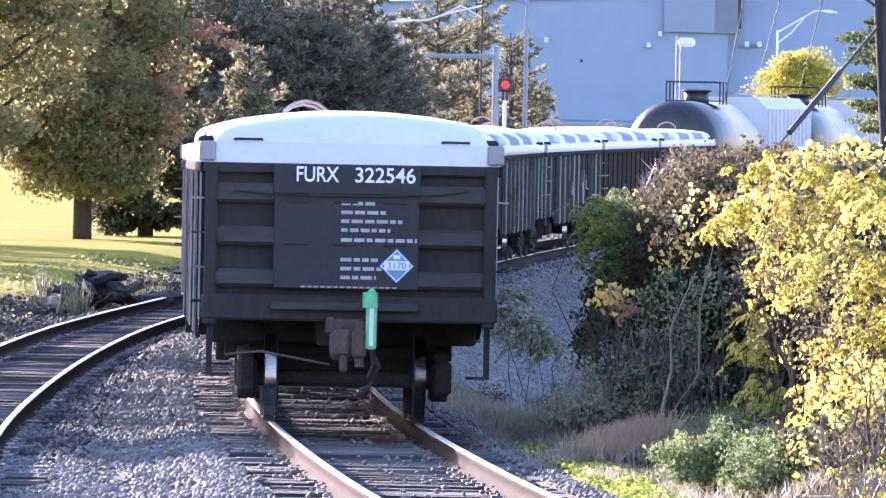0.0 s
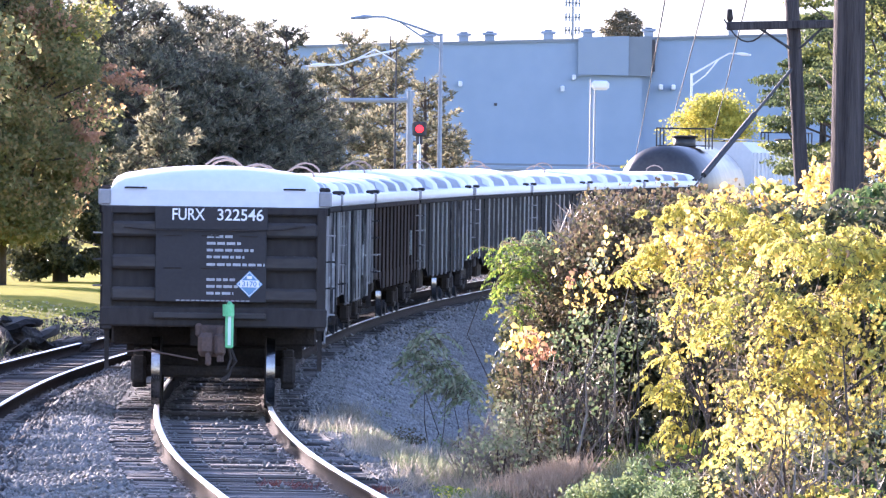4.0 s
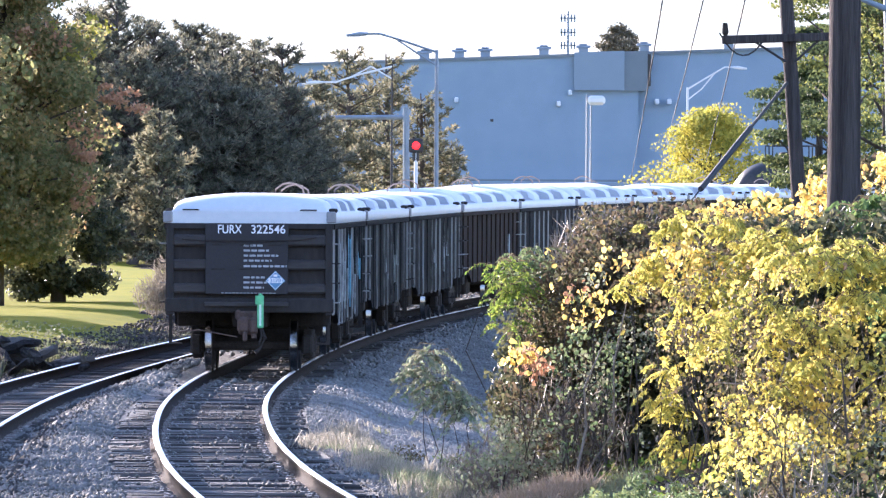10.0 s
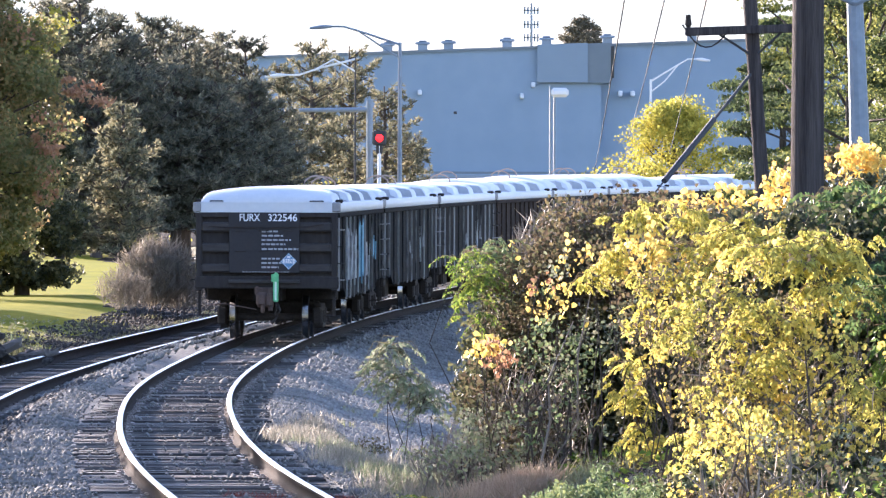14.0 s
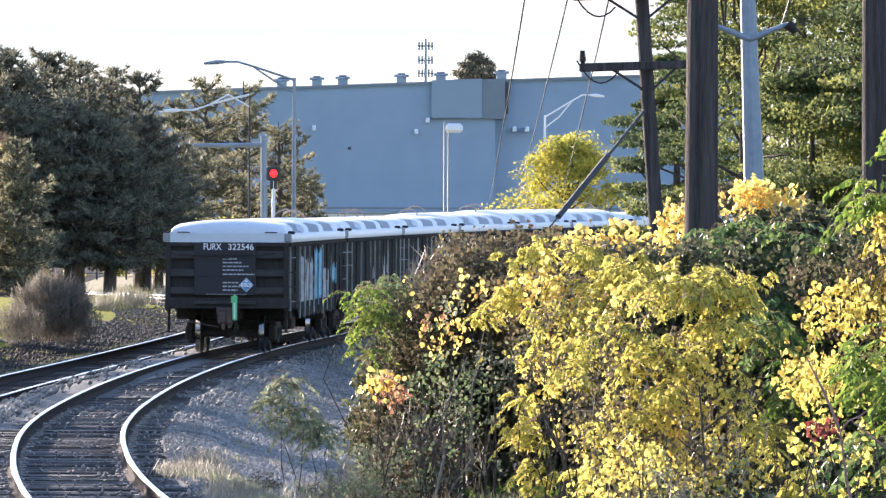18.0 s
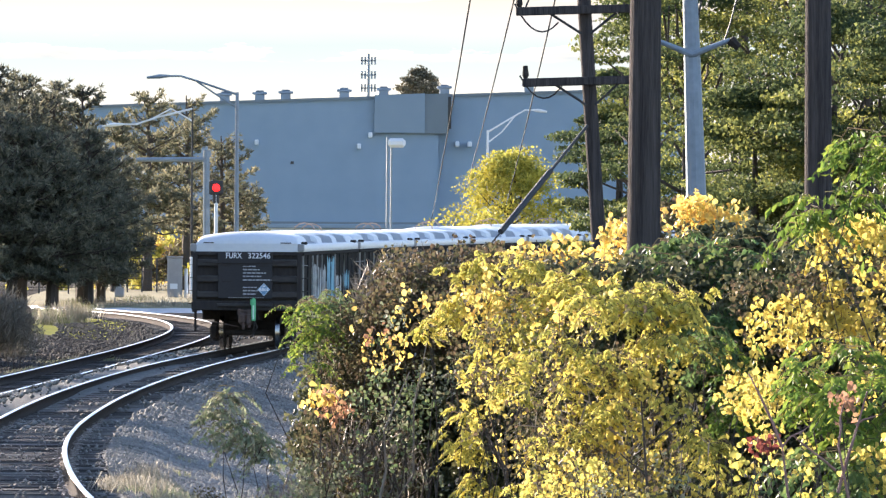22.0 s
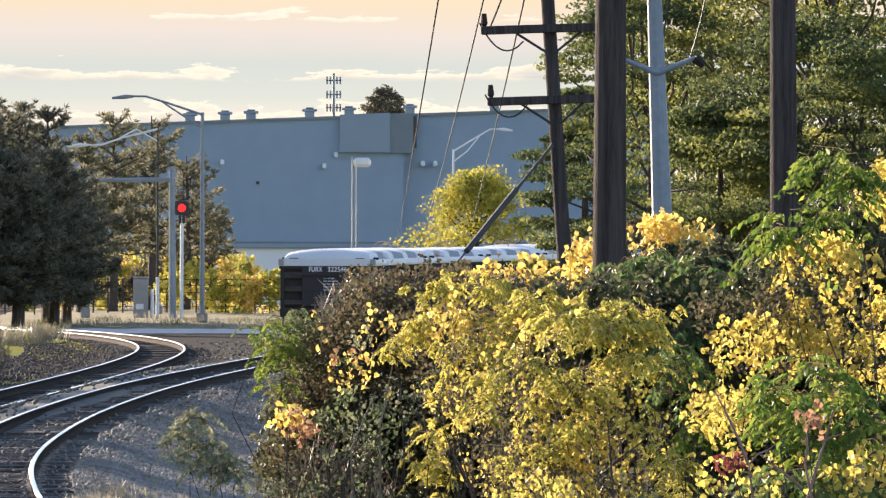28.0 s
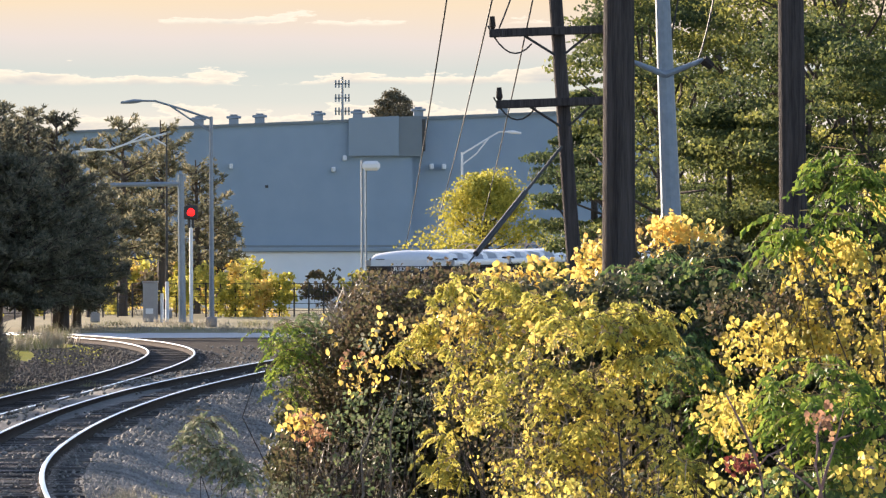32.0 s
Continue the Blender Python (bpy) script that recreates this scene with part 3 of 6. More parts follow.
def cover_mesh(rise):
    """The domed lid of a gondola: a flat rim, and a dome with three deep pockets in each flank between sloping buttresses."""
    ny, rows, dip = 220, [], []
    for i in range(ny + 1):
        u = i / ny
        y = -0.06 + u * (CAR_LEN + 0.12)
        end = min(u, 1 - u) * (CAR_LEN + 0.12)
        lift = math.sqrt(max(0.0, 1 - max(0.0, 1 - end / 0.8) ** 2.2))
        p = 0.0
        for c in (0.235, 0.5, 0.765):
            p = max(p, float(1 - step01(0.084, 0.091, abs(u - c))))
        arc = [(hx, 2.875 + lift * (0.2 + rise * (1 - (hx / 1.38) ** 2))) for hx in (1.22 - 0.22 * p, 0.92 - 0.02 * p, 0.7, 0.45, 0.2)]
        prof = [(1.55, 2.665), (1.565, 2.69), (1.565, 2.85), (1.50, 2.87), (1.43 - 0.03 * p, 2.875), (1.39 - 0.32 * p, 2.88 + 0.12 * lift * (1 - p)), (1.34 - 0.31 * p, 2.875 + lift * (0.18 + rise * 0.35 * p))]
        right = prof + arc
        right = [(0.972 * x, z) for x, z in right]
        rows.append([(-x, y, z) for x, z in right] + [(x, y, z) for x, z in right[::-1]])
        dip.append(p > 0.5)
    k = len(rows[0])
    i, j = np.meshgrid(np.arange(ny), np.arange(k - 1), indexing="ij")
    a = (i * k + j).ravel()
    me = raw_mesh("cover", np.array(rows).reshape(-1, 3), np.stack([a, a + k, a + k + 1, a + 1], 1), M_COVER)
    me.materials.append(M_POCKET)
    # Inner pocket faces take the grey that stands for their shade.
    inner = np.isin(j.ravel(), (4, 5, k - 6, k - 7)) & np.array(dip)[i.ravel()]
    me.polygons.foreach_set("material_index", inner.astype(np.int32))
    bm = bmesh.new()
    bm.from_mesh(me)
    bm.verts.ensure_lookup_table()
    for r in (0, ny):
        bm.faces.new([bm.verts[r * k + q] for q in range(k)])
    bmesh.ops.recalc_face_normals(bm, faces=bm.faces)
    bm.to_mesh(me)
    bm.free()
    return me


def wheel_bm(x):
    """A wheel on a lying axle: flange, polished tread, dished web."""
    bm = bmesh.new()
    prof = [(0.0, -0.06), (0.10, -0.07), (0.12, -0.02), (0.36, -0.01), (0.385, -0.065), (0.45, -0.065), (0.458, 0.045), (0.482, 0.05), (0.482, 0.07), (0.42, 0.075), (0.38, 0.03), (0.12, 0.02), (0.10, 0.08), (0.0, 0.08)]
    n = 36
    rings = []
    s = 1 if x < 0 else -1
    for r, w in prof:
        rings.append([bm.verts.new((x + s * w, r * math.cos(2 * math.pi * k / n), r * math.sin(2 * math.pi * k / n))) for k in range(n)] if r else [bm.verts.new((x + s * w, 0, 0))])
    for i, (p, q) in enumerate(zip(rings, rings[1:])):
        for k in range(n):
            if len(p) == 1:
                fc = bm.faces.new((p[0], q[k], q[(k + 1) % n]))
            elif len(q) == 1:
                fc = bm.faces.new((p[k], q[0], p[(k + 1) % n]))
            else:
                fc = bm.faces.new((p[k], q[k], q[(k + 1) % n], p[(k + 1) % n]))
            fc.material_index = 1 if i in (5, 6) else 0
            fc.smooth = True
    bmesh.ops.recalc_face_normals(bm, faces=bm.faces)
    return bm


def wheel_meshes():
    made = []
    for x in (-0.76, 0.76):
        me = bpy.data.meshes.new("wheel")
        bm = wheel_bm(x)
        bm.to_mesh(me)
        bm.free()
        me.materials.append(M_GRIME)
        me.materials.append(M_TREAD)
        made.append(me)
    return made


WHEELS = wheel_meshes()


def add_truck(car, y):
    """A two-axle truck: the bolster carries side frames, axles and wheels."""
    tr = part("truck", boxes((-1.0, 1.0, y - 0.2, y + 0.2, 0.5, 0.78), (-0.25, 0.25, y - 0.25, y + 0.25, 0.78, 0.95), bevel=0.03), M_GRIME, car)
    for s in (-1, 1):
        bm = boxes((s * 1.0 - 0.08, s * 1.0 + 0.08, y - 0.75, y + 0.75, 0.58, 0.74), (s * 1.0 - 0.09, s * 1.0 + 0.09, y - 0.32, y + 0.32, 0.22, 0.34), (s * 1.0 - 0.09, s * 1.0 + 0.09, y - 0.34, y - 0.22, 0.3, 0.6), (s * 1.0 - 0.09, s * 1.0 + 0.09, y + 0.22, y + 0.34, 0.3, 0.6), bevel=0.02)
        for q in (-0.88, 0.88):
            box(bm, s * 1.0 - 0.1, s * 1.0 + 0.1, y + q - 0.17, y + q + 0.17, 0.3, 0.66, bevel=0.04)
        for q in (-0.1, 0.1):
            tube(bm, [(s * 1.0, y + q, 0.34), (s * 1.0, y + q, 0.58)], 0.06)
        part("side_frame", bm, M_GRIME, tr)
    for q in (-0.88, 0.88):
        ax = part("axle", tube(bmesh.new(), [(-1.08, 0, 0), (1.08, 0, 0)], 0.08, 12), M_GRIME, tr)
        ax.matrix_basis = pose(0, y + q, 0.457)
        for me in WHEELS:
            w = part("wheel", me, None, tr)
            w.matrix_basis = pose(0, y + q, 0.457)
    return tr


def end_wall(car, y, s):
    """One end: plate, corner posts, three broad ribs, top and bottom rails, coupler. s: -1 faces back, 1 ahead."""
    part("end_plate", boxes((-1.40, 1.40, min(y, y - s * 0.05), max(y, y - s * 0.05), 1.1, 2.62)), M_BLACK, car)
    for x in (-1.415, 1.415):
        part("corner_post", boxes((x - 0.065, x + 0.065, min(y - s * 0.08, y + s * 0.1), max(y - s * 0.08, y + s * 0.1), 1.02, 2.66), bevel=0.02), M_BLACK, car)
    for z0, z1 in ((2.26, 2.46), (1.83, 2.02), (1.41, 1.59)):
        bm = bmesh.new()
        box(bm, -1.365, 1.365, min(y, y + s * 0.13), max(y, y + s * 0.13), z0, z1, bevel=0.035)
        part("end_rib", bm, M_ENDRIB, car)
    part("end_top_rail", boxes((-1.5, 1.5, min(y - s * 0.06, y + s * 0.09), max(y - s * 0.06, y + s * 0.09), 2.56, 2.665), bevel=0.015), M_BLACK, car)
    part("end_sill", boxes((-1.5, 1.5, min(y - s * 0.3, y + s * 0.12), max(y - s * 0.3, y + s * 0.12), 1.07, 1.33), bevel=0.025), M_BLACK, car)
    part("striker_board", boxes((-0.8, 0.7, min(y, y + s * 0.2), max(y, y + s * 0.2), 1.18, 1.26), bevel=0.015), M_ENDRIB, car)
    bm = boxes((-0.13, 0.13, min(y - s * 0.4, y + s * 0.25), max(y - s * 0.4, y + s * 0.25), 0.76, 0.98), (-0.19, 0.16, min(y + s * 0.1, y + s * 0.2), max(y + s * 0.1, y + s * 0.2), 0.68, 1.1), (-0.24, -0.14, min(y + s * 0.12, y + s * 0.24), max(y + s * 0.12, y + s * 0.24), 0.94, 1.12), bevel=0.03)
    box(bm, -0.2, 0.04, min(y + s * 0.22, y + s * 0.42), max(y + s * 0.22, y + s * 0.42), 0.7, 1.0, bevel=0.06)
    box(bm, -0.1, -0.02, min(y + s * 0.3, y + s * 0.44), max(y + s * 0.3, y + s * 0.44), 0.56, 0.74, bevel=0.03)
    tube(bm, [(0.1, y + s * 0.38, 0.62), (0.1, y + s * 0.38, 1.08)], 0.05, 10)
    box(bm, 0.02, 0.17, min(y + s * 0.3, y + s * 0.46), max(y + s * 0.3, y + s * 0.46), 0.7, 1.0, bevel=0.04)
    cp = part("coupler", bm, M_RUST, car, "rusty knuckle coupler")
    part("cut_lever", tubes(([(-1.25, y + s * 0.14, 0.72), (-0.9, y + s * 0.2, 0.76), (-0.2, y + s * 0.3, 0.64)], 0.014), sides=6), M_RUST, car)
    part("brake_hose", tubes(([(0.2, y + s * 0.2, 0.85), (0.3, y + s * 0.34, 0.62), (0.2, y + s * 0.4, 0.42), (0.12, y + s * 0.42, 0.36)], [0.03, 0.03, 0.03, 0.045]), sides=8), M_GRIME, car)


def gondola(paint, rise, back_end=False):
    car = thing("gondola_car", (0, 0, 0), "black steel gondola car with a domed white fibreglass cover", "railway car", "gondola cars of the train")
    if paint is M_BROWN:
        car["label"] = "rust-brown steel gondola car with a domed white cover"
    # Filler boxes under the floor, added to block light beneath the car.
    for q in ((-0.95, 0.55, 4.2, 6.4, 0.5, 1.05), (-0.6, 0.95, 8.2, 9.6, 0.45, 1.05), (-0.95, 0.2, 11.0, 13.6, 0.55, 1.05)):
        part("underside_filler", boxes(q, bevel=0.05), M_GRIME, car)
    for q in (3.4, 15.9):
        part("cross_bearer", boxes((-1.2, 1.2, q, q + 0.1, 0.6, 1.08), bevel=0.01), M_GRIME, car)
    for q in (2.05, CAR_LEN - 2.05):
        part("body_bolster", boxes((-1.38, 1.38, q - 0.3, q + 0.3, 0.8, 1.08), bevel=0.03), M_GRIME, car)
    part("floor", boxes((-1.4, 1.4, 0.1, CAR_LEN - 0.1, 1.08, 1.16), (-0.3, 0.3, 0.1, CAR_LEN - 0.1, 0.82, 1.08)), M_GRIME, car)
    for s in (-1, 1):
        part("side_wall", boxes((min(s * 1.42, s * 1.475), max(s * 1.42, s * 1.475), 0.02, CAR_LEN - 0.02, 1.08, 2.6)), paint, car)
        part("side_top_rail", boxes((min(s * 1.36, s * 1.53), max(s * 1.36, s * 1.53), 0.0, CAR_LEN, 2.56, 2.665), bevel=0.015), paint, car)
        bm = bmesh.new()
        sec = [(0.1, 1.06), (2.6, 1.06), (3.3, 0.84), (CAR_LEN - 3.3, 0.84), (CAR_LEN - 2.6, 1.06), (CAR_LEN - 0.1, 1.06), (CAR_LEN - 0.1, 1.2), (0.1, 1.2)]
        a = [bm.verts.new((s * 1.40, q, z)) for q, z in sec]
        b = [bm.verts.new((s * 1.485, q, z)) for q, z in sec]
        bm.faces.new(a), bm.faces.new(b[::-1])
        for k in range(len(sec)):
            bm.faces.new((a[k], b[k], b[(k + 1) % len(sec)], a[(k + 1) % len(sec)]))
        bmesh.ops.recalc_face_normals(bm, faces=bm.faces)
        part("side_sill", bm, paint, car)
        for k in range(13):
            q = 0.35 + k * (CAR_LEN - 0.7) / 12
            z0 = 0.8 if 3.4 < q < CAR_LEN - 3.4 else 1.02
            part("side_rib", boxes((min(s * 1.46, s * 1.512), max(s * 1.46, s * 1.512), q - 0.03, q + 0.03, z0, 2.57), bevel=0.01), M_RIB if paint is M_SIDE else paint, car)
        for q in (0.12, CAR_LEN - 0.12):
            for z in (1.25, 1.6, 1.95, 2.3):
                part("grab_iron", tubes(([(s * 1.43, q - 0.0, z), (s * 1.6, q, z), (s * 1.6, q + (0.42 if q < 1 else -0.42), z), (s * 1.43, q + (0.42 if q < 1 else -0.42), z)], 0.012), sides=6), M_RIB, car)
            part("step", boxes((min(s * 1.38, s * 1.44), max(s * 1.38, s * 1.44), q - 0.03, q + 0.03, 0.5, 1.06), (min(s * 1.2, s * 1.44), max(s * 1.2, s * 1.44), q - 0.04, q + 0.04, 0.5, 0.53)), M_GRIME, car)
    end_wall(car, 0.0, -1)
    end_wall(car, CAR_LEN, 1)
    cv = part("cover", cover_mesh(rise), None, car, "domed white fibreglass cover")
    for x in (-1.46, 1.46):
        for q in (0.0, CAR_LEN):
            part("corner_fitting", boxes((x - 0.085, x + 0.085, q - 0.1, q + 0.1, 2.675, 2.88), bevel=0.02), M_COVERGREY, cv)
    for q in ((CAR_LEN - 0.9,) if back_end else (0.9, CAR_LEN - 0.9)):
        z = 3.07 + rise
        part("lifting_bail", tubes(([(-0.3, q, z - 0.04), (-0.27, q, z + 0.1), (-0.14, q, z + 0.19), (0.0, q, z + 0.22), (0.14, q, z + 0.19), (0.27, q, z + 0.1), (0.3, q, z - 0.04)], 0.022), sides=6), M_BAIL, cv)
    for x in (-1.05, 1.05):
        part("lid_handle", tubes(([(x - 0.14, -0.03, 2.9), (x - 0.12, -0.1, 2.905), (x + 0.12, -0.1, 2.905), (x + 0.14, -0.03, 2.9)], 0.014), sides=6), M_GRIME, cv)
    for x in (-1.46, 1.46):
        for q in (1.1, CAR_LEN - 1.1):
            part("lid_latch", boxes((x - 0.08, x + 0.075, q - 0.18, q + 0.18, 2.855, 2.935), bevel=0.025), M_GRIME, cv)
    add_truck(car, 2.05)
    add_truck(car, CAR_LEN - 2.05)
    return car


def letters(name, text, x, z, height, y, parent, material, width=None):
    cu = bpy.data.curves.new(name, "FONT")
    cu.body, cu.size, cu.align_x, cu.align_y, cu.extrude, cu.offset = text, 1.0, "CENTER", "CENTER", 0.004, 0.012
    tmp = bpy.data.objects.new(name, cu)
    me = bpy.data.meshes.new_from_object(tmp)
    bpy.data.objects.remove(tmp)
    co = np.empty(len(me.vertices) * 3, np.float32)
    me.vertices.foreach_get("co", co)
    co = co.reshape(-1, 3)
    co[:, :2] -= (co[:, :2].max(0) + co[:, :2].min(0)) / 2
    sy = height / (co[:, 1].max() - co[:, 1].min())
    sx = width / (co[:, 0].max() - co[:, 0].min()) if width else sy
    me.vertices.foreach_set("co", (co * (sx, sy, 1)).astype(np.float32).ravel())
    ob = part(name, me, material, parent)
    ob.matrix_basis = pose(x, y, z, 90, 0, 0)
    return ob


def dress_last_car(car):
    """Lettered plate, placard and tail marker on the last car's end."""
    y = -0.145
    plate = part("lettered_plate", boxes((-0.78, 0.69, y, 0.0, 1.4, 2.63), bevel=0.01), M_PLATE, car, "flat dark grey plate with white stencilled lettering")
    part("plate_header", boxes((-0.79, 0.70, y - 0.012, y + 0.01, 2.36, 2.66), bevel=0.008), M_PLATE, plate)
    for px in (-0.55, -0.05, 0.45):
        for pz in (2.27, 1.84):
            part("plate_lug", boxes((px - 0.12, px + 0.12, y - 0.012, y, pz, pz + 0.016), bevel=0.004), M_GRIME, plate)
    part("tie_rod", tubes(([(-1.2, y - 0.02, 2.38), (-0.8, y - 0.05, 2.35), (0.1, y - 0.05, 2.34), (0.9, y - 0.02, 2.37), (1.2, y, 2.42)], 0.011), sides=6), M_GRIME, car)
    letters("lettering", "FURX", -0.345, 2.56, 0.155, y - 0.016, plate, M_WHITE, 0.43)
    letters("lettering", "322546", 0.34, 2.56, 0.155, y - 0.016, plate, M_WHITE, 0.61)
    r = random.Random(5)
    for z, w in ((2.27, 0.34), (2.18, 0.45), (2.09, 0.62), (2.0, 0.5), (1.9, 0.77), (1.7, 0.38), (1.61, 0.42), (1.52, 0.36)):
        x = -0.1
        bm = bmesh.new()
        while x < -0.1 + w:
            q = r.uniform(0.05, 0.12)
            box(bm, x, min(x + q, -0.1 + w), y - 0.004, y - 0.001, z - 0.018, z + 0.018)
            x += q + 0.022
        tagged(part("stencil_line", bm, M_STENCIL, plate), kind="stuff")
    bm = bmesh.new()
    x = -0.5
    while x < 0.45:
        box(bm, x, x + 0.05, y - 0.004, y - 0.001, 1.412, 1.43)
        x += 0.066
    tagged(part("stencil_line", bm, M_COVERGREY, plate), kind="stuff")
    d = part("placard", box(bmesh.new(), -0.125, 0.125, -0.012, 0.0, -0.125, 0.125), M_BLUE, plate, "blue diamond placard with a pale border")
    d.matrix_basis = pose(0.47, y - 0.004, 1.645, 0, 45, 0)
    part("placard_mark", boxes((-0.125, 0.125, -0.018, -0.013, -0.042, 0.05)), M_WHITE, d).matrix_basis = pose(0, 0, 0, 0, -45, 0)
    num = letters("placard_number", "3170", 0, 0, 0.07, 0, d, M_BLUE, 0.19)
    num.matrix_basis = pose(0, 0, 0, 0, -45, 0) @ pose(0, -0.02, 0.004, 90, 0, 0)
    bm = bmesh.new()
    for q in (-0.115, 0.107):
        box(bm, q, q + 0.008, -0.016, -0.013, -0.115, 0.115)
        box(bm, -0.107, 0.107, -0.016, -0.013, q, q + 0.008)
    part("placard_border", bm, M_WHITE, d)
    part("placard_mark", boxes((-0.035, 0.035, -0.018, -0.013, 0.07, 0.11)), M_WHITE, d).matrix_basis = pose(0, 0, 0, 0, -45, 0)
    mk = part("tail_marker", boxes((0.16, 0.27, -0.46, -0.34, 0.8, 1.36), bevel=0.02), M_GREEN, car, "bright green end-of-train marker post")
    part("marker_top", boxes((0.175, 0.255, -0.45, -0.35, 1.355, 1.42), bevel=0.03), M_GREEN, mk)
    part("marker_stripe", boxes((0.195, 0.235, -0.467, -0.458, 0.84, 1.33)), mat("pale_reflective_strip", (0.55, 0.75, 0.62), (0.65, 0.8, 0.7), 0.3, bump=0), mk)
    part("marker_hose", tubes(([(0.21, -0.4, 0.82), (0.24, -0.42, 0.66), (0.19, -0.44, 0.52)], 0.02), sides=6), M_GRIME, mk)


def spray(car, patches):
    """Sprayed paint on the right flank: rough-edged patches on the panels between ribs and on the ribs."""
    r = random.Random(11)
    for y0, y1, z0, z1, m in patches:
        bm = bmesh.new()
        n = max(2, int((y1 - y0) / 0.12))
        lo = [bm.verts.new((1.479, y0 + (y1 - y0) * i / n, z0 + r.uniform(-0.1, 0.12))) for i in range(n + 1)]
        hi = [bm.verts.new((1.479, y0 + (y1 - y0) * i / n, z1 + r.uniform(-0.14, 0.1))) for i in range(n + 1)]
        for i in range(n):
            bm.faces.new((lo[i], lo[i + 1], hi[i + 1], hi[i]))
        part("graffiti_patch", bm, m, car)
        for k in range(13):
            q = 0.35 + k * (CAR_LEN - 0.7) / 12
            if y0 - 0.1 < q < y1 + 0.1:
                part("graffiti_rib_patch", boxes((1.49, 1.516, q - 0.048, q + 0.048, z0 + r.uniform(-0.15, 0.1), z1 - r.uniform(0.0, 0.4))), m, car)


def add_beacon(car):
    """A flashing beacon on the tail marker: a red lamp inside an added shutter drum with one slot that swings open."""
    m_red = glow_mat("red_beacon_light", (1.0, 0.006, 0.012), 5.0)
    bm = bmesh.new()
    bmesh.ops.create_uvsphere(bm, u_segments=18, v_segments=12, radius=0.072)
    part("beacon_lamp", bm, m_red, car, "red beacon lamp").matrix_basis = pose(0.2, -0.42, 1.30)
    # Invented drum: it hides the lamp between flashes.
    bm = bmesh.new()
    lo, hi, n, r, h = [], [], 28, 0.078, 0.078
    for i in range(n + 1):
        a = radians(36 + 288 * i / n)
        lo.append(bm.verts.new((r * math.sin(a), -r * math.cos(a), -h)))
        hi.append(bm.verts.new((r * math.sin(a), -r * math.cos(a), h)))
    c0, c1 = bm.verts.new((0, 0, -h)), bm.verts.new((0, 0, h))
    for i in range(n):
        bm.faces.new((lo[i], lo[i + 1], hi[i + 1], hi[i]))
        bm.faces.new((hi[i], hi[i + 1], c1))
        bm.faces.new((lo[i + 1], lo[i], c0))
    return part("flash_shutter", bm, M_GREEN, car, "added slotted drum that makes the lamp flash")


cars = []
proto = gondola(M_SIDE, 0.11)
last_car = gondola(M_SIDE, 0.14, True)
dress_last_car(last_car)
beacon = add_beacon(last_car)
spray(last_car, ((3.4, 6.0, 0.95, 2.3, M_GRAFFITI), (6.2, 8.4, 1.0, 2.2, M_GRAFFITI), (8.6, 11.4, 1.2, 2.45, M_GRAFBLUE), (11.6, 14.0, 1.0, 1.9, M_GRAFFITI), (14.6, 17.0, 1.6, 2.0, M_GRAFBLUE)))
last_car["label"] = "black gondola car ending the train, white domed cover, stencilled end"
spray(proto, ((9.2, 9.9, 1.5, 1.8, M_GRAFFITI), (13.0, 13.8, 1.3, 2.2, M_GRAFFITI), (14.4, 14.8, 1.6, 1.9, M_GRAFFITI)))
brown = gondola(M_BROWN, 0.19)
spray(brown, ((16.2, 17.0, 1.4, 2.0, M_GRAFFITI),))
high = gondola(M_SIDE, 0.25)
cars = [last_car, proto, copy_thing(proto, pose(0, 0, 0)), brown, high]
for k in range(4):
    cars.append(copy_thing((high, proto, brown, proto)[k], pose(0, 0, 0)))


def lathe(bm, prof, n=28, axis_z=2.6):
    """A body of revolution about a line along y at height axis_z; prof: rows of y, radius."""
    rings = [[bm.verts.new((r * math.cos(2 * math.pi * k / n), y, axis_z + r * math.sin(2 * math.pi * k / n))) for k in range(n)] for y, r in prof]
    for p, q in zip(rings, rings[1:]):
        for k in range(n):
            bm.faces.new((p[k], p[(k + 1) % n], q[(k + 1) % n], q[k])).smooth = True
    bm.faces.new(rings[0]), bm.faces.new(rings[-1][::-1])
    bmesh.ops.recalc_face_normals(bm, faces=bm.faces)
    return bm


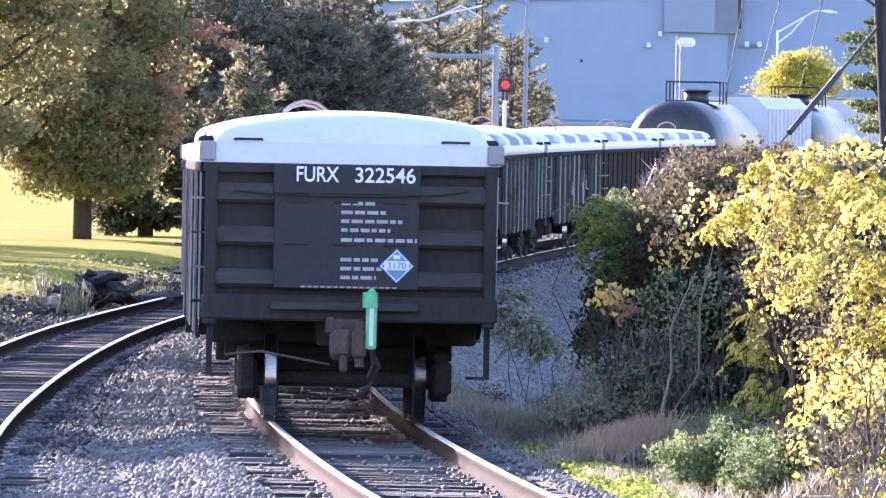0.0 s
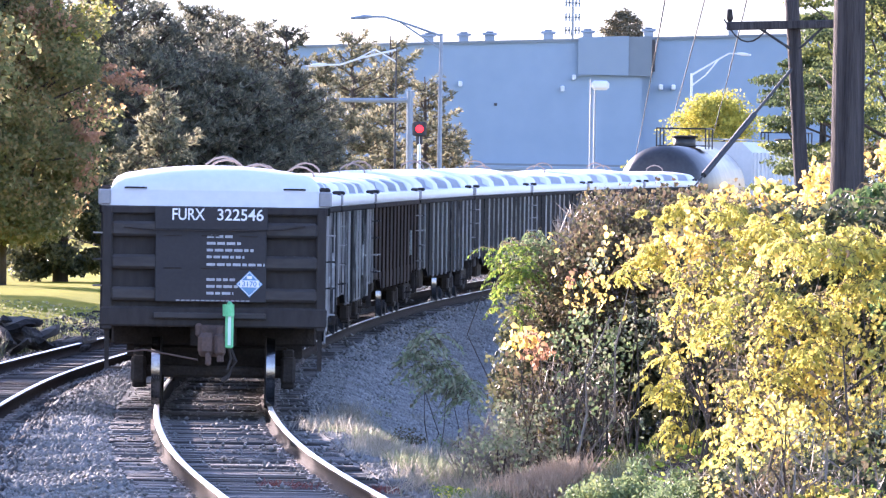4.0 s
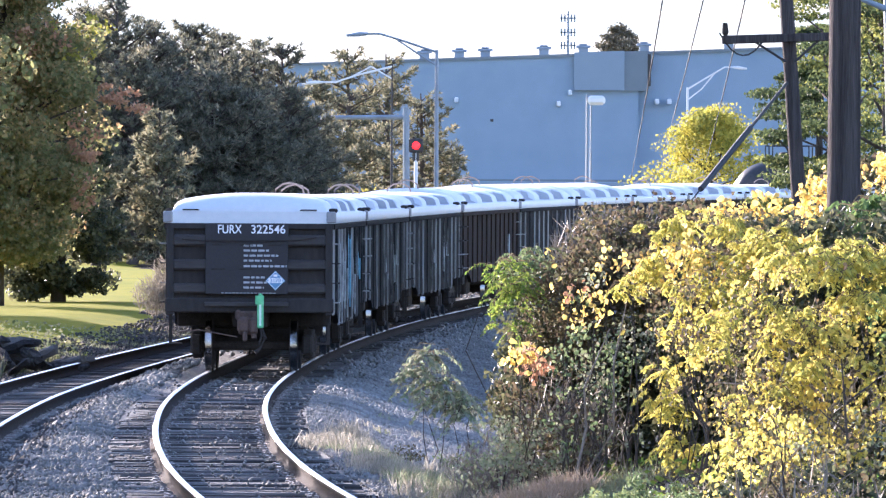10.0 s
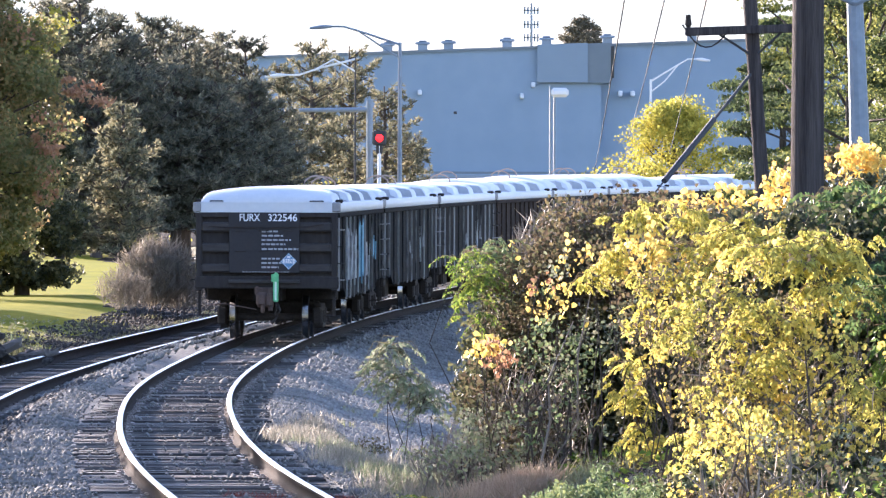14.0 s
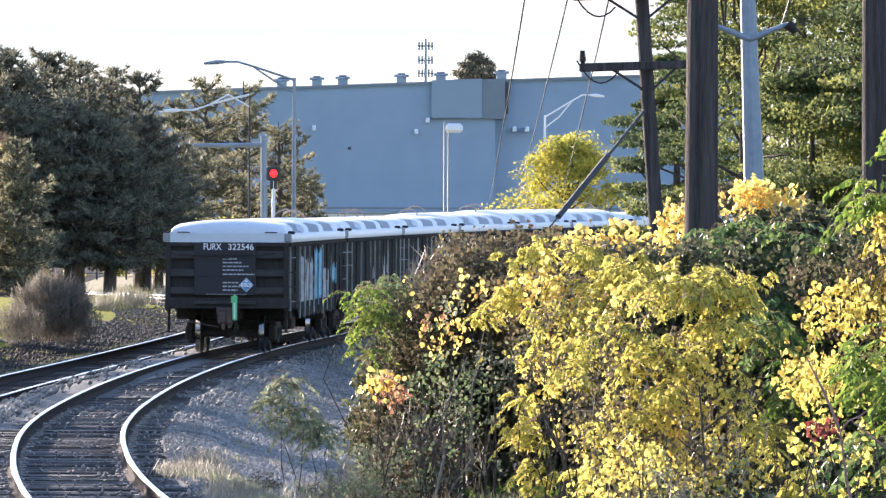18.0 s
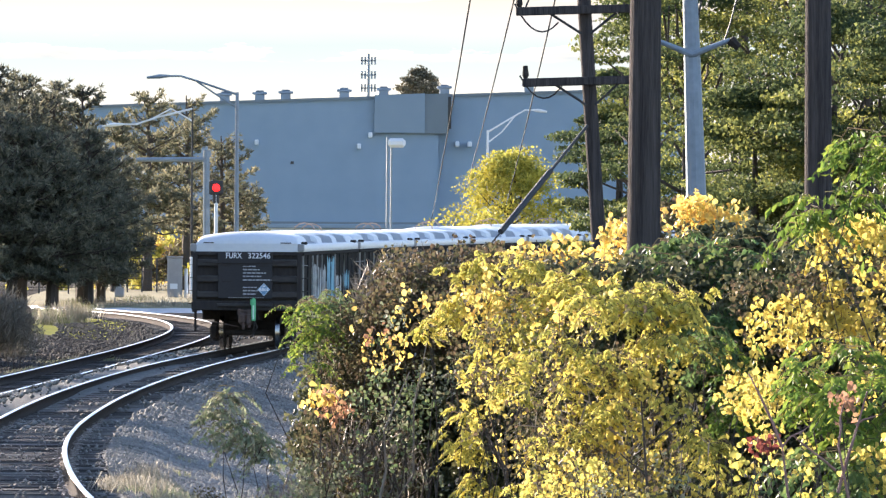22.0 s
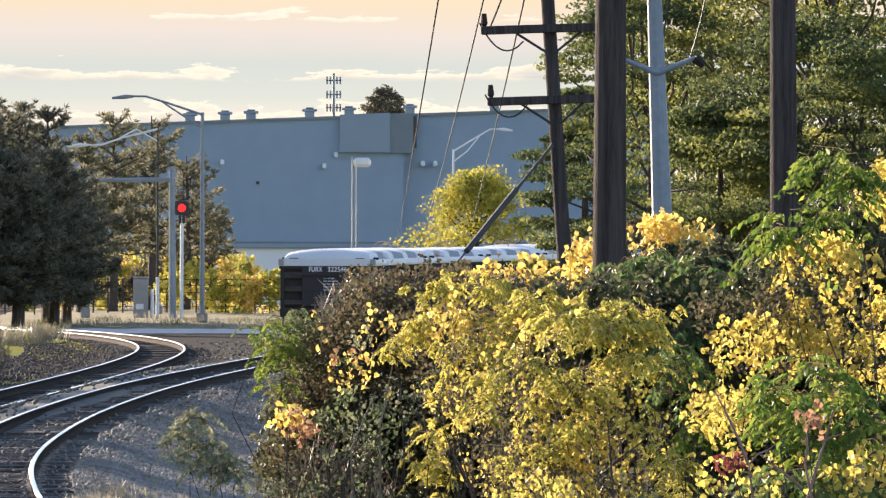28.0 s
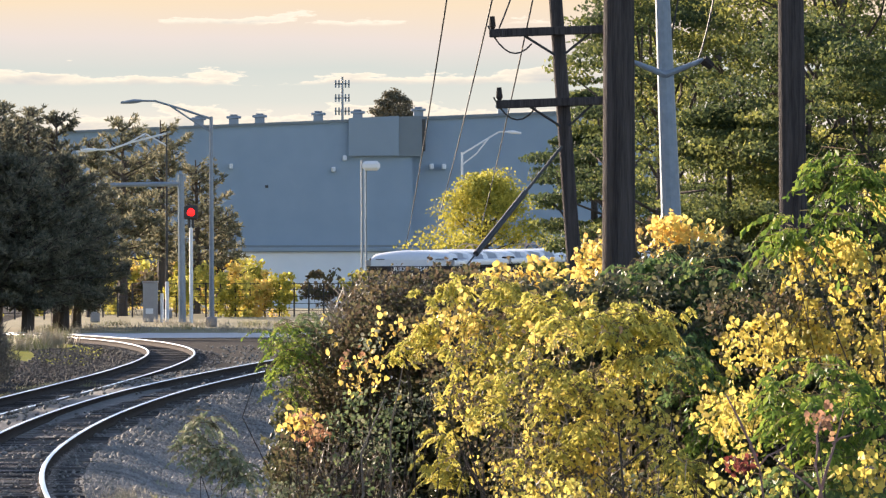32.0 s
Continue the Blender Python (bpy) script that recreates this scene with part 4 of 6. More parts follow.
def tank_car(length, label):
    car = thing("tank_car", (0, 0, 0), label, "railway car", "tank cars of the train")
    part("tank", lathe(bmesh.new(), [(0.35, 0.3), (0.4, 0.8), (0.6, 1.25), (0.95, 1.5), (length - 0.95, 1.5), (length - 0.6, 1.25), (length - 0.4, 0.8), (length - 0.35, 0.3)], axis_z=2.6), M_TANK, car)
    m = length / 2
    part("dome", lathe(bmesh.new(), [(0, 0.42), (0.5, 0.42)], 18, 0.0), M_TANK, car).matrix_basis = pose(0, m, 3.95, 90)
    part("dome_lid", lathe(bmesh.new(), [(0, 0.5), (0.05, 0.5), (0.08, 0.3)], 18, 0.0), M_GRIME, car).matrix_basis = pose(0, m, 4.42, 90)
    part("underframe", boxes((-1.45, 1.45, 0.0, 1.0, 1.05, 1.22), (-1.45, 1.45, length - 1.0, length, 1.05, 1.22), (-0.3, 0.3, 0, length, 0.85, 1.3)), M_GRIME, car)
    part("walkway", boxes((-0.9, 0.9, m - 1.2, m + 1.2, 4.1, 4.14), bevel=0.01), M_DARKMETAL, car)
    for x in (-0.9, 0.9):
        for q in (m - 1.2, m, m + 1.2):
            part("rail_post", tubes(([(x, q, 4.0), (x, q, 4.75)], 0.03), sides=6), M_DARKMETAL, car)
        part("hand_rail", tubes(([(x, m - 1.2, 4.75), (x, m + 1.2, 4.75)], 0.03), sides=6), M_DARKMETAL, car)
    for q in (m - 1.2, m + 1.2):
        part("hand_rail", tubes(([(-0.9, q, 4.75), (0.9, q, 4.75)], 0.03), sides=6), M_DARKMETAL, car)
    add_truck(car, 1.8)
    add_truck(car, length - 1.8)
    return car


def hopper_car(length):
    car = thing("hopper_car", (0, 0, 0), "pale grey covered hopper car with ribbed sides", "railway car")
    bm = bmesh.new()
    sec = [(-1.2, 1.1), (-1.5, 1.5), (-1.5, 3.9), (-1.1, 4.3), (1.1, 4.3), (1.5, 3.9), (1.5, 1.5), (1.2, 1.1)]
    a = [bm.verts.new((x, 0.8, z)) for x, z in sec]
    b = [bm.verts.new((x, length - 0.8, z)) for x, z in sec]
    bm.faces.new(a[::-1]), bm.faces.new(b)
    for k in range(len(sec)):
        bm.faces.new((a[k], a[(k + 1) % 8], b[(k + 1) % 8], b[k]))
    bmesh.ops.recalc_face_normals(bm, faces=bm.faces)
    part("body", bm, M_HOPPER, car)
    for s in (-1, 1):
        for k in range(12):
            q = 1.0 + k * (length - 2) / 11
            part("side_rib", boxes((min(s * 1.5, s * 1.58), max(s * 1.5, s * 1.58), q - 0.05, q + 0.05, 1.5, 3.9)), M_HOPPER, car)
    part("roof_walk", boxes((-0.4, 0.4, 0.6, length - 0.6, 4.38, 4.42)), M_GALV, car)
    part("underframe", boxes((-1.45, 1.45, 0.0, length, 1.0, 1.12), (-0.3, 0.3, 0, length, 0.85, 1.0)), M_GRIME, car)
    add_truck(car, 1.8)
    add_truck(car, length - 1.8)
    return car


t1 = tank_car(17.0, "black tank car with a railed dome on top")
h1 = hopper_car(17.0)
t2 = copy_thing(t1, pose(0, 0, 0))
h2 = copy_thing(h1, pose(0, 0, 0))
cars += [t1, h1, t2, h2]


def motions():
    """The train rolls away at a steady pace; every car rides on its two trucks."""
    s0 = float(np.interp(81.2, MAIN_Y, MAIN_S))
    ahead = 0.0
    for car in cars:
        long = CAR_LEN if car.name.startswith("gondola") else 17.0
        rows = []
        for t in range(0, 33):
            s = s0 + 6.4 * t + ahead + 1.9 * float(1 - step01(0, 24, t))
            a, b = main_at(s + 2.05), main_at(s + long - 2.05)
            d = (b - a).normalized()
            p = a - d * 2.05
            rows.append((float(t), pose(p.x, p.y, p.z, math.degrees(math.asin(d.z)), 0, math.degrees(math.atan2(-d.x, d.y)))))
        walk(car, rows)
        ahead += long + 0.6
    swing = ((-0.16, 180), (-0.13, 100), (-0.10, 25), (0.0, 0), (0.10, -25), (0.13, -100), (0.16, -180))
    rows = [(0.0, 180)] + [(0.55 + 1.512 * k + dt, turn) for k in range(21) for dt, turn in swing] + [(32.0, -180)]
    walk(beacon, [(t, pose(0.2, -0.42, 1.30, 0, 0, turn)) for t, turn in rows])


# ---- distance: sky, plant building ----
def sky_backdrop():
    """Evening sky at a great distance: warm bands, a line of bright cumulus, a grey cloud bank above."""
    m = bpy.data.materials.new("evening_sky")
    m.use_nodes = True
    nt = m.node_tree
    nt.nodes.remove(nt.nodes["Principled BSDF"])
    em = nt.nodes.new("ShaderNodeEmission")
    tc = nt.nodes.new("ShaderNodeTexCoord")
    sp = nt.nodes.new("ShaderNodeSeparateXYZ")
    nt.links.new(tc.outputs["Object"], sp.inputs[0])

    def math_node(op, a, b, c=None):
        n = nt.nodes.new("ShaderNodeMath")
        n.operation = op
        for i, v in enumerate((a, b, c)):
            if v is None:
                continue
            if isinstance(v, (int, float)):
                n.inputs[i].default_value = v
            else:
                nt.links.new(v, n.inputs[i])
        return n.outputs[0]

    def noise_node(scale, detail, rough=0.55):
        mp = nt.nodes.new("ShaderNodeMapping")
        mp.inputs["Scale"].default_value = scale
        nt.links.new(tc.outputs["Object"], mp.inputs[0])
        no = nt.nodes.new("ShaderNodeTexNoise")
        no.inputs["Scale"].default_value, no.inputs["Detail"].default_value, no.inputs["Roughness"].default_value = 1.0, detail, rough
        nt.links.new(mp.outputs[0], no.inputs[0])
        return no.outputs[0]

    def mix(f, a, b):
        n = nt.nodes.new("ShaderNodeMix")
        n.data_type = "RGBA"
        for i, v in ((0, f), (6, a), (7, b)):
            if isinstance(v, tuple):
                n.inputs[i].default_value = (*v, 1)
            else:
                nt.links.new(v, n.inputs[i])
        return n.outputs[2]

    warp = noise_node((0.006, 1, 0.02), 3)
    h = math_node("MULTIPLY_ADD", warp, 16.0, sp.outputs["Z"])
    level = math_node("DIVIDE", math_node("SUBTRACT", h, 88.0), 110.0)
    base = ramp(nt, [(0.0, (0.96, 0.86, 0.66)), (0.16, (0.72, 0.755, 0.62)), (0.32, (0.65, 0.71, 0.60)), (0.45, (0.80, 0.74, 0.62)), (0.62, (0.90, 0.755, 0.49)), (0.8, (0.84, 0.72, 0.58)), (1.0, (0.72, 0.68, 0.64))])
    nt.links.new(level, base.inputs[0])
    colour = base.outputs[0]
    for low, tall, thick, wide, tint in ((82.0, 17.0, 0.36, 0.016, 1.0), (106.0, 13.0, 0.38, 0.013, 1.0), (137.0, 10.0, 0.50, 0.012, 0.95)):
        puff = noise_node((wide, 1, 0.06), 9, 0.6)
        flat = noise_node((wide * 3, 1, 0.02), 4)
        up = math_node("DIVIDE", math_node("SUBTRACT", math_node("MULTIPLY_ADD", flat, 5.0, sp.outputs["Z"]), low + 2.5), tall)
        dens = math_node("SUBTRACT", puff, math_node("MULTIPLY_ADD", up, 0.24, thick))
        foot = ramp(nt, [(0.0, (0, 0, 0)), (0.16, (1, 1, 1))])
        nt.links.new(up, foot.inputs[0])
        edge = ramp(nt, [(0.0, (0, 0, 0)), (0.025, (1, 1, 1))])
        nt.links.new(dens, edge.inputs[0])
        body = ramp(nt, [(0.0, (1.10 * tint, 1.02 * tint, 0.76 * tint)), (0.04, (0.97, 0.90, 0.67)), (0.10, (0.80, 0.77, 0.61)), (0.2, (0.66, 0.67, 0.58))])
        nt.links.new(dens, body.inputs[0])
        colour = mix(math_node("MULTIPLY", foot.outputs[0], edge.outputs[0]), colour, body.outputs[0])
    bank = noise_node((0.007, 1, 0.03), 8, 0.55)
    rise = math_node("MULTIPLY_ADD", math_node("SUBTRACT", sp.outputs["Z"], 163.0), 0.022, bank)
    bm_ = ramp(nt, [(0.50, (0, 0, 0)), (0.56, (1, 1, 1))])
    nt.links.new(rise, bm_.inputs[0])
    grey = ramp(nt, [(0.5, (1.0, 0.92, 0.78)), (0.6, (0.62, 0.58, 0.54)), (0.8, (0.40, 0.40, 0.42)), (1.0, (0.46, 0.46, 0.47))])
    nt.links.new(rise, grey.inputs[0])
    nt.links.new(mix(bm_.outputs[0], colour, grey.outputs[0]), em.inputs[0])
    em.inputs[1].default_value = 0.555
    nt.links.new(em.outputs[0], nt.nodes["Material Output"].inputs[0])
    me = raw_mesh("sky_backdrop", [(-900, 0, -60), (900, 0, -60), (900, 0, 330), (-900, 0, 330)], [(0, 1, 2, 3)], m)
    ob = part("sky_backdrop", me, None, None)
    ob.matrix_basis = pose(0, 4200, 0)
    tagged(ob, "bright evening sky with low banks of cloud", "sky", kind="structure")


sky_backdrop()


def plant_building():
    """A long blank front whose roofline climbs gently along it."""
    d = 600.0
    b = thing("plant_building", (0, d, 0), "large windowless blue-grey clad factory building with roof vents", "building")

    def across(a):
        return a * d / UNIT

    def dip(e):
        return EYE.z - e * d / UNIT

    def roof(a):
        return dip(-283.5 - 0.0385 * a)

    def wall(name, a0, a1, y0, y1, low, high, m):
        """An upright slab from bearing a0 to a1; low and high are heights at any bearing, or plain numbers."""
        bm = bmesh.new()
        v = [bm.verts.new((across(a), y, h(a) if callable(h) else h)) for a in (a0, a1) for y in (y0, y1) for h in (low, high)]
        for q in ((0, 1, 3, 2), (4, 6, 7, 5), (0, 4, 5, 1), (2, 3, 7, 6), (0, 2, 6, 4), (1, 5, 7, 3)):
            bm.faces.new([v[i] for i in q])
        bmesh.ops.recalc_face_normals(bm, faces=bm.faces)
        return part(name, bm, m, b)

    wall("main_wall", -420, 318, 0, 30, -1, roof, M_BLUEWALL)
    wall("wing_wall", 318, 800, 1.0, 30, -1, roof, M_BLUEWALL)
    wall("parapet", -420, 318, -0.15, 0.3, roof, lambda a: roof(a) + 0.22, M_PANELGREY)
    wall("parapet", 318, 800, 0.8, 1.3, roof, lambda a: roof(a) + 0.22, M_PANELGREY)
    wall("raised_panel", 205, 294, -0.5, 0.0, dip(-232), lambda a: roof(a) + 0.3, M_WALLDARK)
    # Right side of the raised block: a front slab, shade put into its grey.
    wall("raised_panel", 294, 335, -0.3, 1.0, dip(-231), lambda a: roof(a) + 0.25, M_PANELGREY)
    wall("downpipe", 335, 341, -0.2, 1.0, dip(-240), roof, M_DARKMETAL)
    wall("base_band", -420, 800, -0.4, 0.0, -1, dip(-74), M_PANELGREY)
    for a in (-60, 2, 48, 152, 222, 330, 480):
        x, top = across(a), roof(a)
        vt = part("roof_vent", boxes((x - 0.36, x + 0.36, 2.0, 2.7, top, top + 0.8), bevel=0.03), M_GALV, b)
        part("vent_cap", boxes((x - 0.55, x + 0.55, 1.8, 2.9, top + 0.66, top + 0.84), (x - 0.3, x + 0.3, 2.05, 2.65, top + 0.84, top + 0.96), bevel=0.05), M_GALV, vt)
    for a, e in ((-3, -219), (198, -233), (178, -213), (352, -218), (374, -218)):
        x = across(a)
        part("wall_light", boxes((x - 0.15, x + 0.15, -0.5, 0.0 if a < 318 else 1.0, dip(e) - 0.42, dip(e) - 0.02), bevel=0.06), M_WHITEWALL, b)
    part("wall_vent", boxes((across(60) - 0.12, across(60) + 0.12, -0.12, 0.0, dip(-178) - 0.1, dip(-178) + 0.1)), M_DARKMETAL, b)


plant_building()


# ---- poles, lamps, signals ----
def utility_pole(a, d, width, e_top, e_base, label, lean=0.0, arms=()):
    """A round timber pole; arms: (dip, reach to the left, reach to the right)."""
    base, top = spot(a, e_base, d), spot(a + lean, e_top, d)
    z0 = float(land(base.x, base.y))
    w = width * d / UNIT / 2
    base.x -= (top.x - base.x) / (top.z - base.z) * (base.z - z0)
    p = thing("utility_pole", (base.x, base.y, z0), label, "utility pole", "utility poles")
    h, dx = top.z - z0, top.x - base.x
    bm = bmesh.new()
    n = 9
    tube(bm, [(dx * i / n, 0, -0.4 + (h + 0.4) * i / n) for i in range(n + 1)], [w * (1.06 - 0.22 * i / n) for i in range(n + 1)], 16)
    for f in bm.faces:
        f.smooth = True
    part("shaft", bm, M_POLE, p)
    for e, left, right in arms:
        z = EYE.z - e * d / UNIT - z0
        xc = dx * z / h
        l, r = left * d / UNIT, right * d / UNIT
        ar = part("crossarm", boxes((xc - l, xc + r, -w - 0.12, -w, z - 0.06, z + 0.06), bevel=0.012), M_POLE, p)
        ar.matrix_basis = pose(xc, 0, z, 0, -2, 0) @ pose(-xc, 0, -z)
        part("insulator", tubes(([(xc - l + 0.05, -w - 0.06, z + 0.05), (xc - l + 0.05, -w - 0.06, z + 0.1), (xc - l + 0.05, -w - 0.06, z + 0.24)], [0.02, 0.05, 0.035]), sides=10), M_GRIME, ar)
        part("brace", tubes(([(xc - l * 0.5, -w - 0.06, z - 0.05), (xc - 0.06, -w - 0.02, z - 0.34)], 0.02), sides=6), M_DARKMETAL, ar)
        part("brace", tubes(([(xc + r * 0.5, -w - 0.06, z - 0.05), (xc + 0.06, -w - 0.02, z - 0.34)], 0.02), sides=6), M_DARKMETAL, ar)
    return p


utility_pole(683, 84, 62, -700, 30, "thick weathered timber utility pole rising from the bushes", lean=2)
utility_pole(994, 92, 52, -700, 10, "dark timber utility pole behind green sumac", lean=-6)
utility_pole(606, 116, 27, -720, -40, "leaning timber utility pole with three crossarms", lean=-48, arms=((-586, 130, 110), (-452, 123, 110), (-326, 120, 100)))


def steel_pole():
    d = 108.0
    b, t = spot(795, -80, d), spot(755, -700, d)
    z0 = float(land(b.x, b.y))
    p = thing("steel_pole", (b.x, b.y, z0), "tapered galvanised steel power pole with bracket arms", "utility pole")
    h, dx = t.z - z0, t.x - b.x
    part("shaft", tubes(([(0, 0, -0.3), (dx * 0.5, 0, h * 0.5), (dx, 0, h)], [0.2, 0.13, 0.08]), sides=12), M_GALV, p)
    for e, r in ((-560, 0.62), (-390, 0.5)):
        z = EYE.z - e * d / UNIT - z0
        x = dx * z / h
        for s in (-1, 1):
            part("bracket_arm", tubes(([(x, -0.1, z - 0.12), (x + s * r * 0.6, -0.1, z), (x + s * r, -0.1, z + 0.08)], [0.045, 0.035, 0.03]), sides=8), M_GALV, p)
            part("insulator", tubes(([(x + s * r, -0.1, z + 0.08), (x + s * (r + 0.12), -0.1, z - 0.02)], [0.07, 0.05]), sides=8), M_GRIME, p)


steel_pole()


def cable(name, pts, r, label, sag=0.0):
    """A cable through pts, hanging by sag in the middle of each span."""
    path = []
    for p, q in zip(pts, pts[1:]):
        for i in range(9):
            u = i / 8
            path.append(p.lerp(q, u) - Vector((0, 0, 4 * sag * u * (1 - u))))
    return tagged(part(name, tube(bmesh.new(), path, r, 5), M_DARKMETAL, None), label, "cable", "overhead cables")


# cables from the leaning pole's arms, running away and down to the lamp posts beyond
for (a0, e0), (a1, e1) in (((400, -640), (306, -72)), ((490, -640), (366, -130)), ((560, -640), (440, -110))):
    cable("power_cable", [spot(a0, e0, 118), spot(a1, e1, 330)], 0.016, "thin black overhead cable", 0.2)
# slack jumper wires between the crossarms and the steel pole
for (a0, e0, d0), (a1, e1, d1), sag in (((440, -585, 116), (520, -540, 116), 0.25), ((452, -462, 116), (530, -430, 116), 0.25), ((462, -335, 116), (545, -330, 116), 0.3),
                                        ((650, -580, 115.9), (684, -566, 108), 0.3), ((800, -556, 108), (770, -385, 108), -0.1), ((820, -390, 108), (862, -560, 108), 0.15), ((537, -655, 116), (472, -457, 115.9), 0.1)):
    cable("jumper_wire", [spot(a0, e0, d0), spot(a1, e1, d1)], 0.012, "thin slack wire between pole fittings", sag)
guy = thing("guy_strut", tuple(spot(582, -247, 115.6)), "dark angled guy strut braced against the leaning pole", "strut")
v = spot(430, -58, 113.0) - spot(582, -247, 115.6)
part("rod", tubes(([(0, 0, 0), v * 0.45], 0.022), ([v * 0.43, v], 0.042), sides=8), M_DARKMETAL, guy)
part("wire", tubes(([v, v * 2.2], 0.012), sides=5), M_DARKMETAL, guy)


def cobra_lamp(a, e_base, d, e_top, reach, rise, label, post=0.1, metal=None):
    b = spot(a, e_base, d)
    z0 = float(land(b.x, b.y))
    h = EYE.z - e_top * d / UNIT - z0
    p = thing("street_lamp", (b.x, b.y, z0), label, "street lamp", "street lamps")
    part("post", tubes(([(0, 0, 0), (0, 0, h)], [post * 1.3, post * 0.8]), sides=10), (metal or M_GALV) if post > 0.06 else M_DARKMETAL, p)
    part("footing", boxes((-0.25, 0.25, -0.25, 0.25, 0, 0.45), bevel=0.06), M_COVERGREY, p)
    r = reach * d / UNIT
    up = rise * d / UNIT
    ar = part("arm", tubes(([(0, 0, h - 0.1), (r * 0.5, 0, h + up * 0.6), (r * 0.8, 0, h + up), (r, 0, h + up)], [0.06, 0.055, 0.05, 0.05]), ([(0, 0, h - 0.7), (r * 0.3, 0, h - 0.1), (r * 0.6, 0, h + up * 0.75)], 0.045), sides=6), metal or M_GALV, p)
    part("lamp_head", tubes(([(r * 0.98, 0, h + up), (r * 1.1, 0, h + up - 0.02), (r * 1.28, 0, h + up - 0.08)], [0.06, 0.10, 0.05]), sides=8), metal or M_GALV, ar)
    return p


cobra_lamp(-38, 62, 364, -302, -125, 28, "tall galvanised street lamp with a curved arm")
# Pale panel material on these two: sunlight on the metal put into colour.
cobra_lamp(-117, 52, 400, -276, -125, -32, "street lamp with a dark post among pines", 0.055, M_WHITEWALL)
cobra_lamp(406, 40, 455, -238, 82, 36, "street lamp with a curved arm, sunlight painted into its colour", 0.08, M_WHITEWALL)


def post_lamp():
    d = 480.0
    b = spot(232, 30, d)
    z0 = float(land(b.x, b.y))
    h = EYE.z + 212 * d / UNIT - z0
    p = thing("post_lamp", (b.x, b.y, z0), "galvanised twin lamp post with a pale lamp head", "street lamp")
    part("post", tubes(([(0.12, 0, 0), (0.12, 0, h)], [0.07, 0.06]), sides=8), M_GALV, p)
    part("post", tubes(([(-0.12, 0, 0), (-0.12, 0, h + 0.4)], [0.07, 0.06]), sides=8), M_GALV, p)
    part("lamp_head", boxes((-0.1, 0.95, -0.3, 0.3, h - 0.2, h + 0.35), bevel=0.16), M_WHITEWALL, p)


post_lamp()


def crossing_signal():
    d = 383.0
    b = spot(-90, 54, d)
    z0 = float(land(b.x, b.y))
    k = d / UNIT
    c = thing("signal_gantry", (b.x, b.y, z0), "grey steel cantilever gantry beside the road crossing", "signal gantry")
    h = EYE.z + 200 * k - z0
    part("mast", tubes(([(0, 0, 0), (-0.05, 0, h)], [0.19, 0.16]), sides=10), M_GALV, c)
    part("arm", tubes(([(0, 0, h - 0.45), (-178 * k, 0, h - 0.5)], [0.12, 0.09]), sides=8), M_GALV, c)
    b2 = spot(-244, 54, d)
    p2 = thing("drop_post", (b2.x, b2.y, float(land(b2.x, b2.y))), "thin grey steel post on a footing", "post")
    part("post", tubes(([(0, 0, 0), (0, 0, EYE.z + 165 * k - p2.location.z)], 0.08), sides=8), M_GALV, p2)
    part("footing", boxes((-0.22, 0.22, -0.22, 0.22, 0, 0.5), bevel=0.05), M_COVERGREY, p2)
    b3 = spot(-74, 54, d - 2)
    s = thing("crossing_light", (b3.x, b3.y, float(land(b3.x, b3.y))), "lit red signal lamp on a white post", "signal")
    hz = EYE.z + 132 * k - s.location.z
    part("post", tubes(([(0, 0, 0), (0, 0, hz - 0.35)], 0.085), sides=8), M_WHITEWALL, s)
    hd = part("head", boxes((-0.33, 0.33, -0.1, 0.12, hz - 0.33, hz + 0.33), (-0.16, 0.16, -0.08, 0.1, hz - 0.75, hz - 0.3), bevel=0.06), M_DARKMETAL, s)
    part("lens", lathe(bmesh.new(), [(0, 0.18), (0.04, 0.165), (0.06, 0.08)], 20, 0.0), M_SIGNAL, hd, "glowing red lens").matrix_basis = pose(0, -0.1, hz, 0, 0, 180)
    b4 = spot(-145, 56, d)
    cb = thing("equipment_cabinet", (b4.x, b4.y, float(land(b4.x, b4.y))), "grey trackside equipment cabinet with a pale label", "cabinet")
    part("body", boxes((-0.38, 0.32, -0.3, 0.3, 0, 1.85), bevel=0.03), M_COVERGREY, cb)
    part("roof", boxes((-0.42, 0.36, -0.34, 0.34, 1.85, 1.93), bevel=0.02), M_COVERGREY, cb)
    part("label_plate", boxes((-0.25, 0.1, -0.31, -0.301, 0.4, 0.65)), M_WHITEWALL, cb)
    for x, hh in ((0.5, 1.35), (0.75, 1.9)):
        q = part("bollard", tubes(([(x, -0.1, 0), (x, -0.1, hh)], 0.085), sides=8), M_WHITEWALL, None)
        q.matrix_basis = pose(*cb.location)
        tagged(q, "white marker post beside the cabinet", "post", "marker posts")
    b5 = spot(-321, 20, d - 10)
    sg = thing("blue_sign", (b5.x, b5.y, float(land(b5.x, b5.y))), "small blue sign on a thin post", "sign")
    part("post", tubes(([(0, 0, 0), (0, 0, EYE.z - 10 * k - sg.location.z)], 0.03), sides=6), M_DARKMETAL, sg)
    part("panel", boxes((-0.22, 0.22, -0.05, -0.03, 0.95, 1.35), bevel=0.005), mat("blue_sign_paint", (0.1, 0.33, 0.5), (0.12, 0.36, 0.55), 0.5, bump=0), sg)


crossing_signal()


